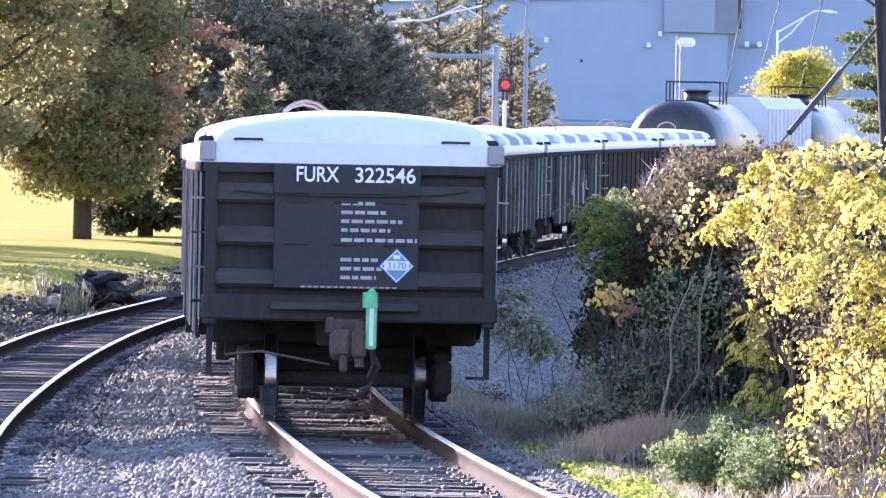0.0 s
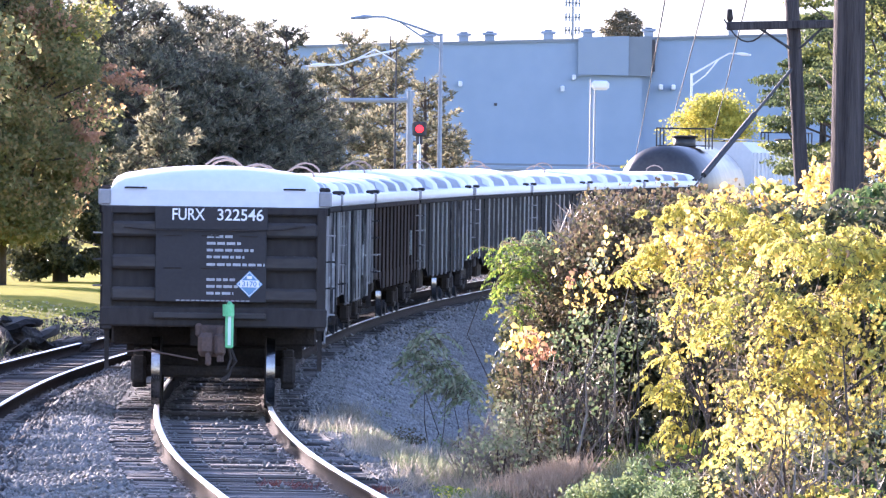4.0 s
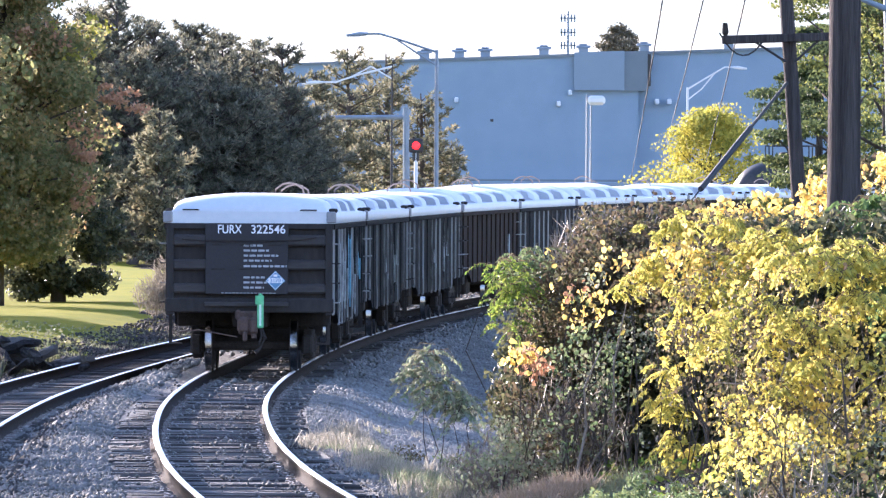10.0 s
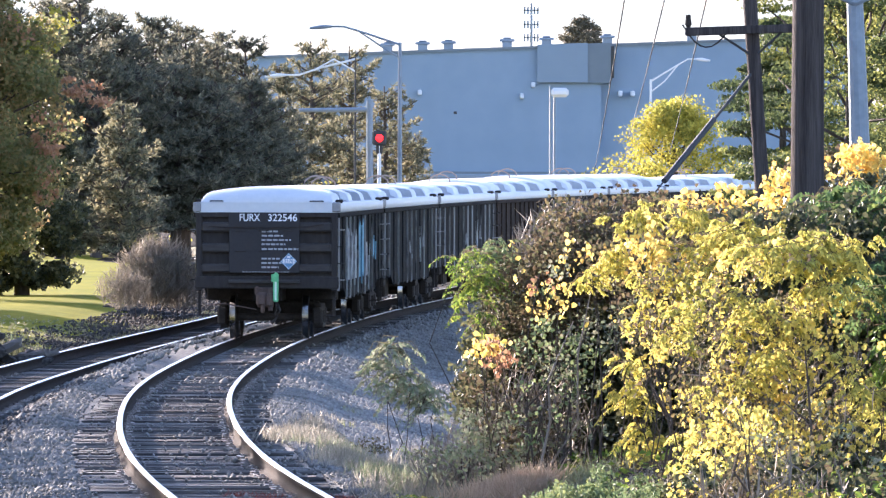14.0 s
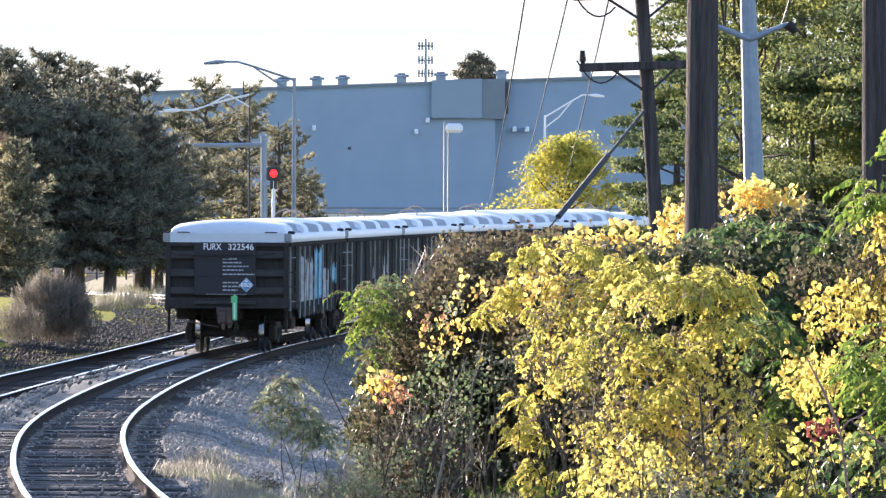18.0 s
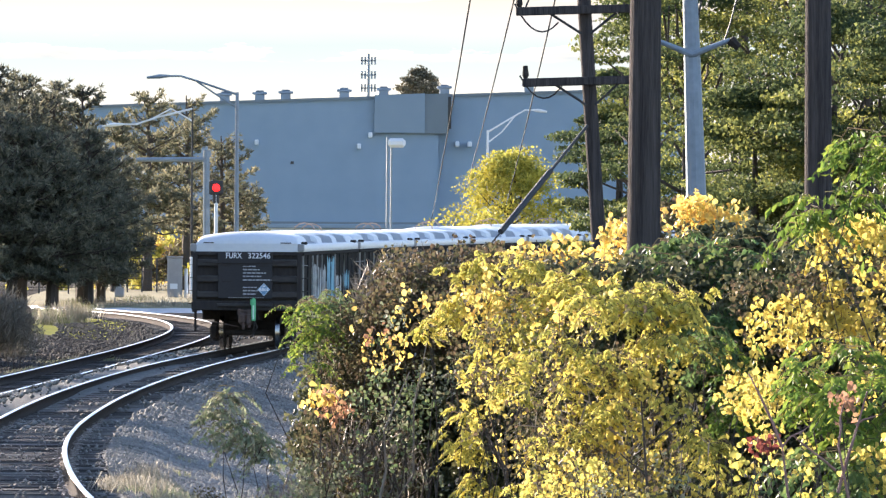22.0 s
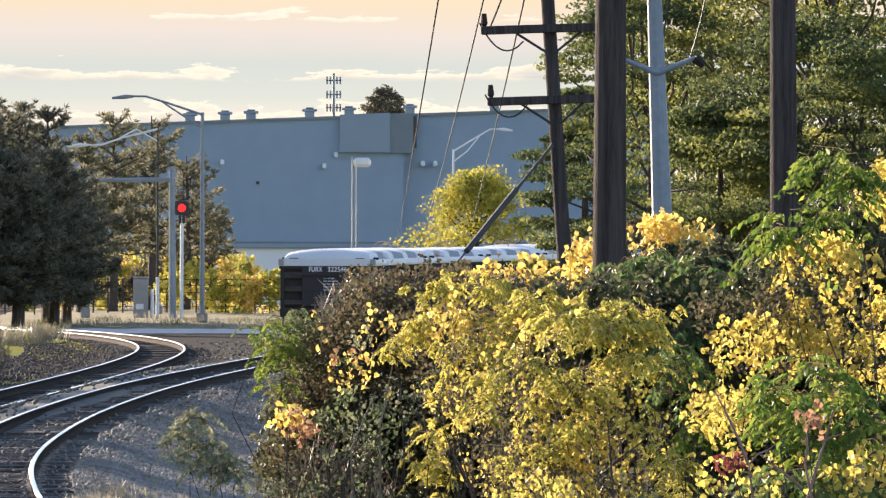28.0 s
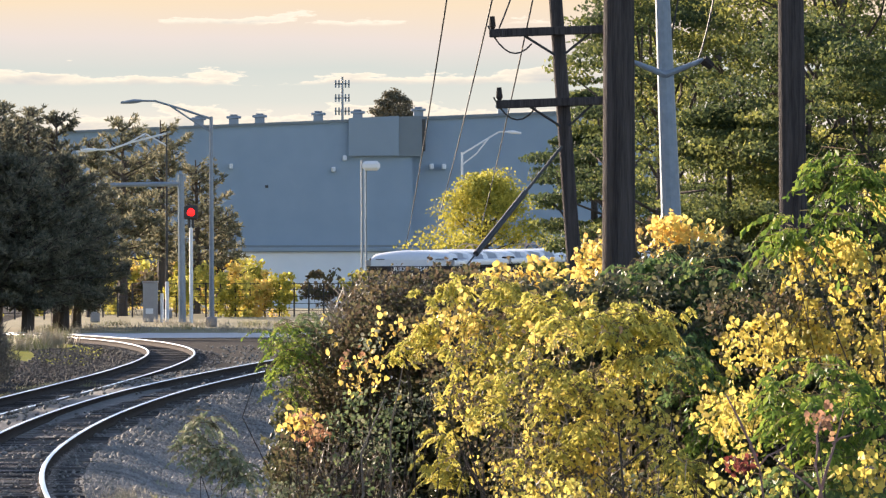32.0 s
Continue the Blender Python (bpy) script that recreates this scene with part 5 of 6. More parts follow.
def cell_tower():
    d = 1500.0
    b = spot(194, -260, d)
    k = d / UNIT
    p = thing("cell_tower", (b.x, b.y, float(land(b.x, b.y))), "distant thin mast with stacked antenna panels", "mast")
    h = EYE.z + 372 * k - p.location.z
    part("mast", tubes(([(0, 0, 0), (0, 0, h)], [0.5, 0.22]), sides=8), M_GALV, p)
    for q in (0.6, 3.2, 5.6):
        for x in (-1.2, -0.6, 0.6, 1.2):
            part("antenna", boxes((x - 0.15, x + 0.15, -0.2, 0.2, h - q - 1.4, h - q)), M_GALV, p)
        part("platform", boxes((-1.4, 1.4, -0.2, 0.2, h - q - 0.8, h - q - 0.6)), M_GALV, p)


cell_tower()


# ---- trees and bushes ----
def blob_points(n, centre, radii, hollow=0.55):
    """Points spread through an ellipsoid, denser towards its skin."""
    d = rng.normal(size=(n, 3))
    d /= np.linalg.norm(d, axis=1)[:, None]
    return np.array(centre) + d * (hollow + (1 - hollow) * rng.uniform(size=(n, 1)) ** 0.6) * np.array(radii)


def limb(bm, p, q, r0, r1, wave=0.08):
    p, q = Vector(p), Vector(q)
    L = (q - p).length
    mid = [p.lerp(q, u) + Vector(rng.normal(size=3)) * L * wave * math.sin(math.pi * u) for u in (0, 0.33, 0.66, 1)]
    tube(bm, mid, [r0, r0 * 0.75 + r1 * 0.25, r0 * 0.4 + r1 * 0.6, r1], 6)


def broadleaf(name, place, height, crown_r, crown_low, n_clump, per, leaf, material, label, trunk_r=0.25, lean=0.0, extra=(), flat=0.8, profile=None, clump=(0.16, 0.3)):
    """Trunk, limbs to every third clump, and a crown of leaf clumps; profile: rows of height and radius."""
    t = thing(name, place, label, "tree")
    bm = bmesh.new()
    tube(bm, [(0, 0, -0.3), (lean * 0.3, 0, height * 0.3), (lean * 0.7, 0, height * 0.6), (lean, 0, height * 0.85)], [trunk_r * 1.2, trunk_r, trunk_r * 0.6, trunk_r * 0.2], 10)
    pts = []
    for k in range(n_clump):
        a = rng.uniform(0, 2 * math.pi)
        u = rng.uniform()
        z = height * (crown_low + (1 - crown_low) * u)
        if profile:
            full = float(np.interp(z, *zip(*profile)))
        else:
            full = crown_r * (math.sin(math.pi * min(1, 0.16 + 0.84 * u)) ** 0.6 if u > 0.12 else 0.75)
        r = full * rng.uniform(0.1, 1.0) ** 0.5
        c = np.array((lean * u + r * math.cos(a), r * math.sin(a), z))
        if k % 3 == 0 and height > 6:
            limb(bm, (lean * u * 0.7, 0, z * 0.75), c, trunk_r * 0.25, 0.02)
        s = crown_r * rng.uniform(*clump)
        pts.append(blob_points(per, c, (s * 1.25, s * 1.25, s * flat), 0.3))
    for f in bm.faces:
        f.smooth = True
    part("trunk", bm, M_BARK, t)
    tagged(part("crown", leaf_mesh("crown", np.concatenate(pts), leaf, material, 0.65, 0.2), None, t), kind="stuff")
    for c, s, n, m2 in extra:
        tagged(part("turned_branch", leaf_mesh("turned_branch", np.concatenate([blob_points(n // 9, np.array(c) + rng.normal(size=3) * np.array(s) * 0.6, np.array(s) * rng.uniform(0.3, 0.7), 0.1) for q in range(9)]), leaf, m2, 0.65, 0.3), None, t), kind="stuff")
    return t


def pine(place, height, spread, material, label, bare=0.12, gaps=0.0, blade=0.3, per=8):
    """A pine: trunk, whorls of limbs of uneven reach, and star-shaped tufts of needles along their outer parts and side twigs."""
    t = thing("pine_tree", place, label, "tree", "pines")
    bm = bmesh.new()
    tube(bm, [(0, 0, -0.3), (0.1, 0, height * 0.5), (0, 0, height)], [0.2 + height * 0.008, 0.15, 0.03], 8)
    cen, way = [], []
    z = height * bare
    while z < height * 0.97:
        u = max(0.0, (z / height - bare) / (1 - bare))
        r0 = spread * (1 - u ** 1.7) ** 0.9 * (0.72 + 0.28 * min(1, u * 4)) + 0.2
        for k in range(int(5 + 3 * (1 - u))):
            if rng.uniform() < gaps:
                continue
            a = rng.uniform(0, 2 * math.pi)
            r = r0 * rng.uniform(0.45, 1.3)
            tip = np.array((r * math.cos(a), r * math.sin(a), z + r * (rng.uniform(-0.1, 0.3) + 0.6 * u)))
            limb(bm, (0, 0, z), tip, 0.05, 0.012, 0.05)
            n_t = max(3, int(7.5 * r))
            q = rng.uniform(0.25, 1.03, n_t)[:, None]
            c = np.array((0, 0, z)) * (1 - q) + tip * q
            side = rng.normal(size=(n_t, 1)) * (0.12 + 0.16 * r * (1.1 - q))
            c = c + side * np.array((-math.sin(a), math.cos(a), 0.0)) + rng.normal(size=(n_t, 3)) * np.array((0.06, 0.06, 0.07))
            c[:, 2] += 0.06 * np.abs(side[:, 0])
            cen.append(c)
            way.append(np.tile((math.cos(a) * 0.55, math.sin(a) * 0.55, 0.6), (n_t, 1)))
        z += max(0.26, height * 0.036) * rng.uniform(0.7, 1.3)
    part("trunk", bm, M_BARK, t)
    cen, way = np.concatenate(cen), np.concatenate(way)
    star = rng.normal(size=(len(cen), per, 3))
    star /= np.linalg.norm(star, axis=2)[..., None]
    dirs = star + way[:, None]
    dirs /= np.linalg.norm(dirs, axis=2)[..., None] + 1e-9
    pts = cen[:, None] + dirs * blade * 0.42
    tagged(part("needles", leaf_mesh("needles", pts.reshape(-1, 3), blade, material, 0.24, 0.0, dirs.reshape(-1, 3), loose=0.1), None, t), kind="stuff")
    return t


def on_land(a, d):
    x = a * d / UNIT
    return (x, d, float(land(x, d)))


broadleaf("maple_tree", on_land(-818, 226), 13.0, 3.6, 0.11, 380, 300, 0.15, L_MAPLE, "broad maple turning from green to orange on the lawn", 0.23,
          profile=((1.5, 1.5), (2.4, 2.1), (3.6, 2.5), (4.7, 2.8), (5.6, 3.0), (6.4, 2.5), (8.4, 2.0), (13.0, 0.4)), clump=(0.13, 0.24), flat=0.7,
          extra=(((3.3, -0.8, 5.6), (0.62, 0.6, 0.30), 420, L_ORANGE), ((2.6, -1.2, 4.3), (0.4, 0.6, 0.5), 220, L_ORANGE), ((2.4, -1.4, 3.1), (0.4, 0.6, 0.4), 160, L_ORANGE), ((1.2, -2.0, 7.4), (0.6, 0.6, 0.4), 160, L_ORANGE), ((2.4, -1.2, 7.3), (0.5, 0.5, 0.5), 130, L_YTREE)))
broadleaf("dark_maple", on_land(-706, 233), 5.2, 1.8, 0.06, 110, 240, 0.16, L_DARK, "low dark bushy tree beside the maple", 0.2)
broadleaf("edge_maple", on_land(-1010, 205), 12, 3.0, 0.2, 110, 200, 0.2, L_MAPLE, "dull green tree at the lawn's edge", 0.28)


def pine_to(a, d, e_top, spread, material, label, bare, gaps=0.0):
    """A pine whose top lies at dip e_top."""
    p = on_land(a, d)
    pine(p, EYE.z - e_top * d / UNIT - p[2], spread, material, label, bare, gaps)


for a, d, e, s in ((-605, 350, -392, 3.6), (-655, 356, -380, 3.6), (-540, 352, -352, 3.5), (-478, 356, -346, 3.5), (-418, 360, -330, 3.3), (-362, 362, -318, 3.0), (-312, 366, -306, 2.8), (-575, 345, -290, 3.3),
                   (-505, 346, -262, 3.0), (-435, 347, -255, 3.0), (-365, 348, -232, 2.8), (-300, 352, -236, 2.3), (-745, 352, -398, 4.0), (-850, 350, -380, 4.4), (-278, 362, -165, 2.0)):
    pine_to(a, d, e, s, L_PINE, "dense dark green pine beyond the lawn", 0.15)
pine_to(-528, 330, -190, 1.5, L_PINEPALE, "young pale pine in front of taller ones", 0.08)
pine_to(-640, 330, -110, 1.4, L_PINEPALE, "small pale pine beside the maple", 0.06)
for a, d, e, s in ((-196, 415, -304, 2.9), (-128, 424, -296, 3.0), (-252, 410, -262, 2.4), (-66, 428, -225, 2.3), (-26, 432, -140, 1.6)):
    pine_to(a, d, e, s, L_PINEPALE, "open pine with sunlit gaps behind the crossing", 0.3, 0.42)
broadleaf("yellow_tree", on_land(448, 400), 6.9, 3.4, 0.12, 130, 130, 0.17, L_YTREE, "rounded tree with yellow-green leaves", 0.16, clump=(0.12, 0.26), profile=((0.8, 2.6), (2.5, 4.0), (4.0, 3.4), (5.4, 2.2), (6.8, 0.9)))
broadleaf("roof_tree", on_land(285, 760), 19.4, 2.2, 0.78, 90, 60, 0.26, L_ROOF, "brownish distant tree above the factory roof", 0.3)
for a, d, h, r in ((760, 165, 10.5, 2.2), (860, 178, 12.6, 2.6), (960, 170, 12.2, 2.6), (1080, 165, 12.0, 2.8), (1190, 170, 12.0, 2.8), (690, 188, 8.8, 2.0), (1020, 150, 7.5, 2.2), (880, 150, 6.0, 2.0), (1130, 148, 7.0, 2.2), (640, 195, 7.2, 1.5)):
    broadleaf("locust_tree", on_land(a, d), h, r, 0.1, 86, 300, 0.095, L_LOCUST, "feathery green locust tree behind the poles", 0.14, flat=0.26, clump=(0.2, 0.36))
# unseen trees, added left of the lawn to throw shade over the tracks
for x, y, h in ((-19, 104, 10.0), (-21, 120, 10.5), (-24, 138, 10.5), (-22, 156, 11.0), (-25, 176, 11.5), (-22, 88, 9.5), (-21, 72, 9.0), (-26, 214, 12.0), (-23, 197, 11.0), (-31, 230, 12.0)):
    broadleaf("added_shade_tree", (x, y, float(land(x, y))), h, 4.2, 0.1, 60, 170, 0.25, L_MAPLE, "unseen tree added to shade the tracks", 0.28)


def shrub_base(name, a, e, d, label):
    c = spot(a, e, d)
    z0 = float(land(c.x, c.y))
    return thing(name, (c.x, c.y, z0), label, "shrub"), np.array((0, 0, c.z - z0)), d / UNIT


def ragged(pts, seed, cut=0.0):
    """Takes patches out of a cloud of points, so that its edge and its inside are uneven."""
    keep = [noise.noise((p[0] * 2.6 + seed, p[1] * 1.5, p[2] * 2.6)) + 0.5 * noise.noise((p[0] * 6.0, seed, p[2] * 6.0)) > cut for p in pts]
    return pts[np.array(keep)] if sum(keep) > 4 else pts


def add_stems(t, cen, n, r=0.014):
    bm = bmesh.new()
    for i in range((n + 1) // 2):
        q = cen[rng.integers(len(cen))]
        limb(bm, (q[0] * 0.5 + rng.normal() * 0.08, q[1] * 0.5, -0.1), q, r, 0.004, 0.07)
    tagged(part("stem_tangle", bm, M_BARK, t), kind="stuff")


def sumac(a, e, d, ra, re, rd, n, material, label, length=0.42, leaflet=0.095, stems=4, name="sumac", rays=6):
    """A shrub of feathered fronds in whorls: each frond arches out and droops, with leaflets hanging on both sides."""
    t, cc, k = shrub_base(name, a, e, d, label)
    tips = ragged(blob_points(int(max(2, n / rays) * 1.35), cc, np.array((ra * k, rd, re * k)) * 1.08, 0.1), a)
    tips[:, 2] = np.maximum(tips[:, 2], 0.1)
    add_stems(t, tips, stems, 0.009)
    b = np.repeat(tips, rays, 0) + rng.normal(size=(len(tips) * rays, 3)) * 0.05
    n = len(b)
    az = np.tile(np.arange(rays) * 2 * math.pi / rays, len(tips)) + np.repeat(rng.uniform(0, 6.3, len(tips)), rays) + rng.normal(size=n) * 0.5
    out = np.stack([np.cos(az), np.sin(az), np.zeros(n)], 1)
    L = length * rng.uniform(0.45, 1.25, n)
    m = 8
    u = np.linspace(0.16, 1.0, m)
    side = np.stack([-out[:, 1], out[:, 0], np.zeros(n)], 1)
    lift = rng.uniform(-0.15, 0.6, n)[:, None]
    pos = b[:, None] + out[:, None] * (L[:, None] * u)[..., None]
    pos[..., 2] += L[:, None] * (lift * u - 0.75 * u * u)
    pts, dirs = [], []
    for s in (-1, 1):
        d3 = side[:, None] * s * 0.6 + out[:, None] * 0.4 + np.array((0, 0, -0.7)) + 0 * pos
        pts.append(pos + d3 * leaflet * 0.5)
        dirs.append(d3)
    pts, dirs = np.concatenate(pts).reshape(-1, 3), np.concatenate(dirs).reshape(-1, 3)
    tagged(part("foliage", leaf_mesh("foliage", pts, leaflet, material, 0.4, 0.0, dirs, loose=0.3), None, t), kind="stuff")
    rp = np.stack([b, b + out * (L * 0.5)[:, None] + np.array((0, 0, 0.02)) * 1.0, pos[:, -1]], 1)
    w = np.array((0, 0, 0.004))
    v = np.concatenate([rp - w, rp + w], 1)
    f = np.concatenate([np.stack([np.arange(n) * 6 + i, np.arange(n) * 6 + i + 1, np.arange(n) * 6 + i + 4, np.arange(n) * 6 + i + 3], 1) for i in (0, 1)])
    tagged(part("stalk_mass", raw_mesh("stalk_mass", v.reshape(-1, 3), f, L_BROWN), None, t), kind="stuff")
    return t


def vine(a, e, d, ra, re, rd, n, material, label, leaf=0.075, per=7, drop=0.3, cut=0.0):
    """A climbing vine: broad leaves that hang tip-down in short cascades, with gaps between them."""
    t, cc, k = shrub_base("vine", a, e, d, label)
    top = ragged(blob_points(int(n * 1.5), cc, np.array((ra * k, rd, re * k)), 0.1), a * 0.7, cut)
    top[:, 2] = np.maximum(top[:, 2], 0.1)
    m = len(top)
    add_stems(t, top, 3, 0.007)
    u = np.sort(rng.uniform(0, 1, (m, per)), 1)
    run = rng.normal(size=(m, 1, 2)) * 0.3
    pos = np.zeros((m, per, 3))
    pos[..., :2] = top[:, None, :2] + run * (u * drop)[..., None] + rng.normal(size=(m, per, 2)) * leaf * 0.55
    pos[..., 2] = top[:, None, 2] - u * drop * rng.uniform(0.4, 1.2, (m, 1))
    tagged(part("foliage", leaf_mesh("foliage", pos.reshape(-1, 3), leaf, material, 0.85, 1.5, broad=True), None, t), kind="stuff")
    return t


def shrub(a, e, d, ra, re, rd, n_clump, per, leaf, material, label, slim=0.6, hang=0.6, stems=5, name="shrub", clump=0.16, cut=0.0):
    """A shrub or vine: stems from the ground into loose clumps of broad leaves."""
    t, cc, k = shrub_base(name, a, e, d, label)
    cen = ragged(blob_points(int(n_clump * 1.35), cc, np.array((ra * k, rd, re * k)) * 1.08, 0.1), a, -9 if material is L_DARK else cut)
    cen[:, 2] = np.maximum(cen[:, 2], 0.05)
    add_stems(t, cen, stems)
    pts = np.concatenate([blob_points(per, q, np.array((clump, clump, clump * 0.8)) * rng.uniform(0.6, 1.5), 0.1) for q in cen])
    tagged(part("foliage", leaf_mesh("foliage", pts, leaf, material, slim + 0.1, hang, broad=True), None, t), kind="stuff")
    return t


def thicket(a, e, d, ra, re, rd, n, material, label, length=0.3, name="thicket"):
    """A mesh of bare twigs."""
    t, cc, k = shrub_base(name, a, e, d, label)
    p = blob_points(n, cc, np.array((ra * k, rd, re * k)), 0.05)
    p[:, 2] = np.maximum(p[:, 2], 0.05)
    dirs = np.stack([p[:, 0] * 0.5, p[:, 1] * 0.2, np.full(n, 0.9)], 1)
    add_stems(t, p, 8)
    tagged(part("twig_mass", leaf_mesh("twig_mass", p, length, material, 0.045, 0.0, dirs, loose=0.55), None, t), kind="stuff")
    return t


def tuft(a, e, d, ra, n, height, material, label, name="grass_tuft", droop=0.5):
    """A tuft of grass blades rooted in the ground."""
    c = spot(a, e, d)
    t = thing(name, (c.x, c.y, float(land(c.x, c.y))), label, "grass")
    w = ra * d / UNIT
    x, y = rng.normal(size=n) * w * 0.5, rng.normal(size=n) * 0.35
    z = land(x + c.x, y + c.y) - t.location.z
    h = height * rng.uniform(0.5, 1.15, n)
    dirs = np.stack([rng.normal(size=n) * droop * 0.6, rng.normal(size=n) * droop * 0.6, np.ones(n)], 1)
    pts = np.stack([x, y, z + h * 0.4], 1)
    tagged(part("grass_mass", leaf_mesh("grass_mass", pts, height, material, min(0.04, 0.007 / height + 0.006 * (d > 120)), 0.0, dirs, loose=0.15), None, t), kind="stuff")
    return t


shrub(-520, 26, 338, 18, 36, 0.5, 40, 30, 0.14, L_LIME, "slim yellow-green sapling under the pines", 0.6, 0.2, 4, name="young_tree", clump=0.24)
# dark backing leaves: the shade deep inside the bushes is put into their colour
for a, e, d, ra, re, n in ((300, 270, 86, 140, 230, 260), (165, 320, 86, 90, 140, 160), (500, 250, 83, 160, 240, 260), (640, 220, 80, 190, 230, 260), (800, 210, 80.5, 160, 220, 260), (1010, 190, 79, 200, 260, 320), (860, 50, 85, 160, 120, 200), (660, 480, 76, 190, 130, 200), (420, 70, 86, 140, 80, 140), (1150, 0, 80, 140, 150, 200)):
    shrub(a, e, d, ra, re, 0.6, n, 44, 0.075, L_DARK, "dark backing leaves that stand for shade in the bushes", 0.5)
# beside the track: dead vine, withered leaves, scattered gold
thicket(270, 60, 85, 115, 80, 0.8, 1500, L_TWIG, "tangle of grey dead twigs over the bushes", 0.3)
shrub(270, 75, 84, 120, 90, 0.8, 210, 30, 0.05, L_BROWN, "tangled brown dry vine leaves", cut=-0.25)
shrub(390, 10, 85, 110, 46, 0.7, 120, 24, 0.055, L_BROWN, "brown withered vine along the top of the bushes", cut=-0.2)
shrub(190, 170, 84.5, 90, 100, 0.6, 130, 26, 0.05, L_BROWN, "dull brown dead leaves at the bush edge", 0.5, cut=-0.25)
shrub(180, 350, 83, 110, 120, 0.6, 110, 18, 0.055, L_BROWN, "dull brown weeds below the vines", 0.5)
shrub(300, 260, 82, 110, 200, 0.5, 120, 10, 0.05, L_GREYGREEN, "small glossy leaves in the shade", 0.6, cut=0.1)
shrub(200, 370, 83, 110, 100, 0.6, 46, 16, 0.05, L_GREYGREEN, "grey-green weeds below the vines", 0.5)
shrub(110, 420, 82, 100, 70, 0.6, 80, 18, 0.05, L_GREYGREEN, "low grey-green weeds on the bank", 0.5)
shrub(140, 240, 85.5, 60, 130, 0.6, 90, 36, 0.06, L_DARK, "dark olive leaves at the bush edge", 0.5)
shrub(215, 250, 81.6, 90, 150, 0.5, 42, 14, 0.05, L_HERB, "dull green leaves among the dead vines", 0.5)
thicket(190, 380, 83, 120, 110, 0.6, 700, L_TWIG, "grey stalks low in the undergrowth", 0.3)
sumac(92, 125, 84, 44, 66, 0.5, 150, L_SUMAC, "light green young sumac beside the track", 0.22, 0.05)
sumac(130, 90, 84.5, 40, 40, 0.4, 60, L_HERB, "dull green sumac beside the track", 0.22, 0.055)
vine(108, 222, 82, 34, 46, 0.4, 9, L_GOLD, "vine with scattered pale yellow leaves", 0.075, 4, 0.25)
vine(140, 240, 82.5, 30, 32, 0.4, 11, L_ORANGE, "orange-red withered leaves on a vine", 0.055, 8, 0.2, -0.3)
vine(215, 105, 82, 70, 66, 0.5, 34, L_GOLD, "vine with golden heart-shaped leaves", 0.056, 4, 0.25)
vine(430, 70, 78.6, 110, 80, 0.4, 70, L_GOLD, "gold and orange leaves between the fronds", 0.052, 5, 0.25)
vine(330, 60, 80, 70, 60, 0.4, 26, L_GOLD, "golden leaves over the dead vine", 0.055, 4, 0.22)
vine(420, 200, 78, 60, 90, 0.4, 26, L_YELLOW, "yellow leaves at the edge of the hollow", 0.055, 5, 0.25)
vine(215, 60, 82, 80, 50, 0.5, 12, L_GOLD, "few golden leaves on the dead vine", 0.06, 3, 0.2)
vine(210, 110, 82, 30, 30, 0.4, 6, L_ORANGE, "few red-orange leaves on the dead vine", 0.06, 4, 0.2)
vine(300, 150, 81, 60, 60, 0.4, 8, L_YELLOW, "few yellow leaves over the shaded hollow", 0.06, 3, 0.2)
# whorls of drooping fronds that stand out over the dark hollow
for a, e, ra, re, n in ((385, 2, 42, 30, 16), (475, 10, 40, 26, 16), (350, 76, 62, 22, 24), (312, 120, 20, 14, 5), (425, 60, 40, 30, 14), (396, 184, 26, 18, 12), (372, 262, 24, 14, 8), (382, 320, 34, 36, 16), (455, 120, 50, 40, 20), (440, 200, 44, 40, 16), (395, 400, 40, 40, 14)):
    sumac(a, e, 79, ra, re, 0.25, n * 1.6, L_LIME, "spray of drooping yellow-green sumac fronds", 0.19, 0.07, 2)
# the yellow bush: gold vine on top, an umbrella of fronds, small leaves on thin stalks below
vine(520, -22, 84, 85, 40, 0.5, 66, L_GOLD, "gold and orange vine leaves below the pole", 0.066, 7, 0.28)
vine(500, 62, 79, 110, 60, 0.6, 50, L_GOLD, "golden leaf sprays over the bush", 0.075, 6, 0.25)
shrub(450, 90, 80.4, 140, 110, 0.5, 110, 20, 0.05, L_BROWN, "brown leaves within the bush", cut=-0.1)
shrub(600, 30, 80.5, 120, 50, 0.4, 60, 18, 0.05, L_BROWN, "brown leaves among golden ones", cut=-0.1)
vine(480, 270, 76, 90, 190, 0.5, 110, L_YELLOW, "tall yellow bush in autumn leaf", 0.052, 7, 0.25)
sumac(490, 240, 75, 100, 190, 0.5, 80, L_LIME, "yellow-green sumac fronds in autumn leaf", 0.18, 0.065)
sumac(560, 40, 78, 110, 50, 0.4, 150, L_LIME, "yellow-green fronds below the golden vine", 0.17, 0.06)
vine(600, 60, 77, 110, 50, 0.4, 44, L_GOLD, "golden leaves among the fronds", 0.065, 6, 0.22)
sumac(480, 110, 78, 90, 60, 0.4, 90, L_LIME, "lime fronds at the edge of the hollow", 0.17, 0.06)
sumac(680, 64, 73, 110, 34, 0.5, 230, L_LIME, "drooping yellow-green sumac on top of the bush", 0.2, 0.07)
sumac(660, 135, 72.5, 140, 66, 0.6, 300, L_LIME, "drooping tiers of yellow sumac by the track", 0.18, 0.065)
sumac(640, 250, 72, 160, 120, 0.6, 210, L_LIME, "yellow-green sumac fronds in the bush", 0.16, 0.058)
sumac(660, 380, 71.4, 150, 110, 0.6, 90, L_LIME, "low yellow-green sumac fronds in the bush", 0.15, 0.055)
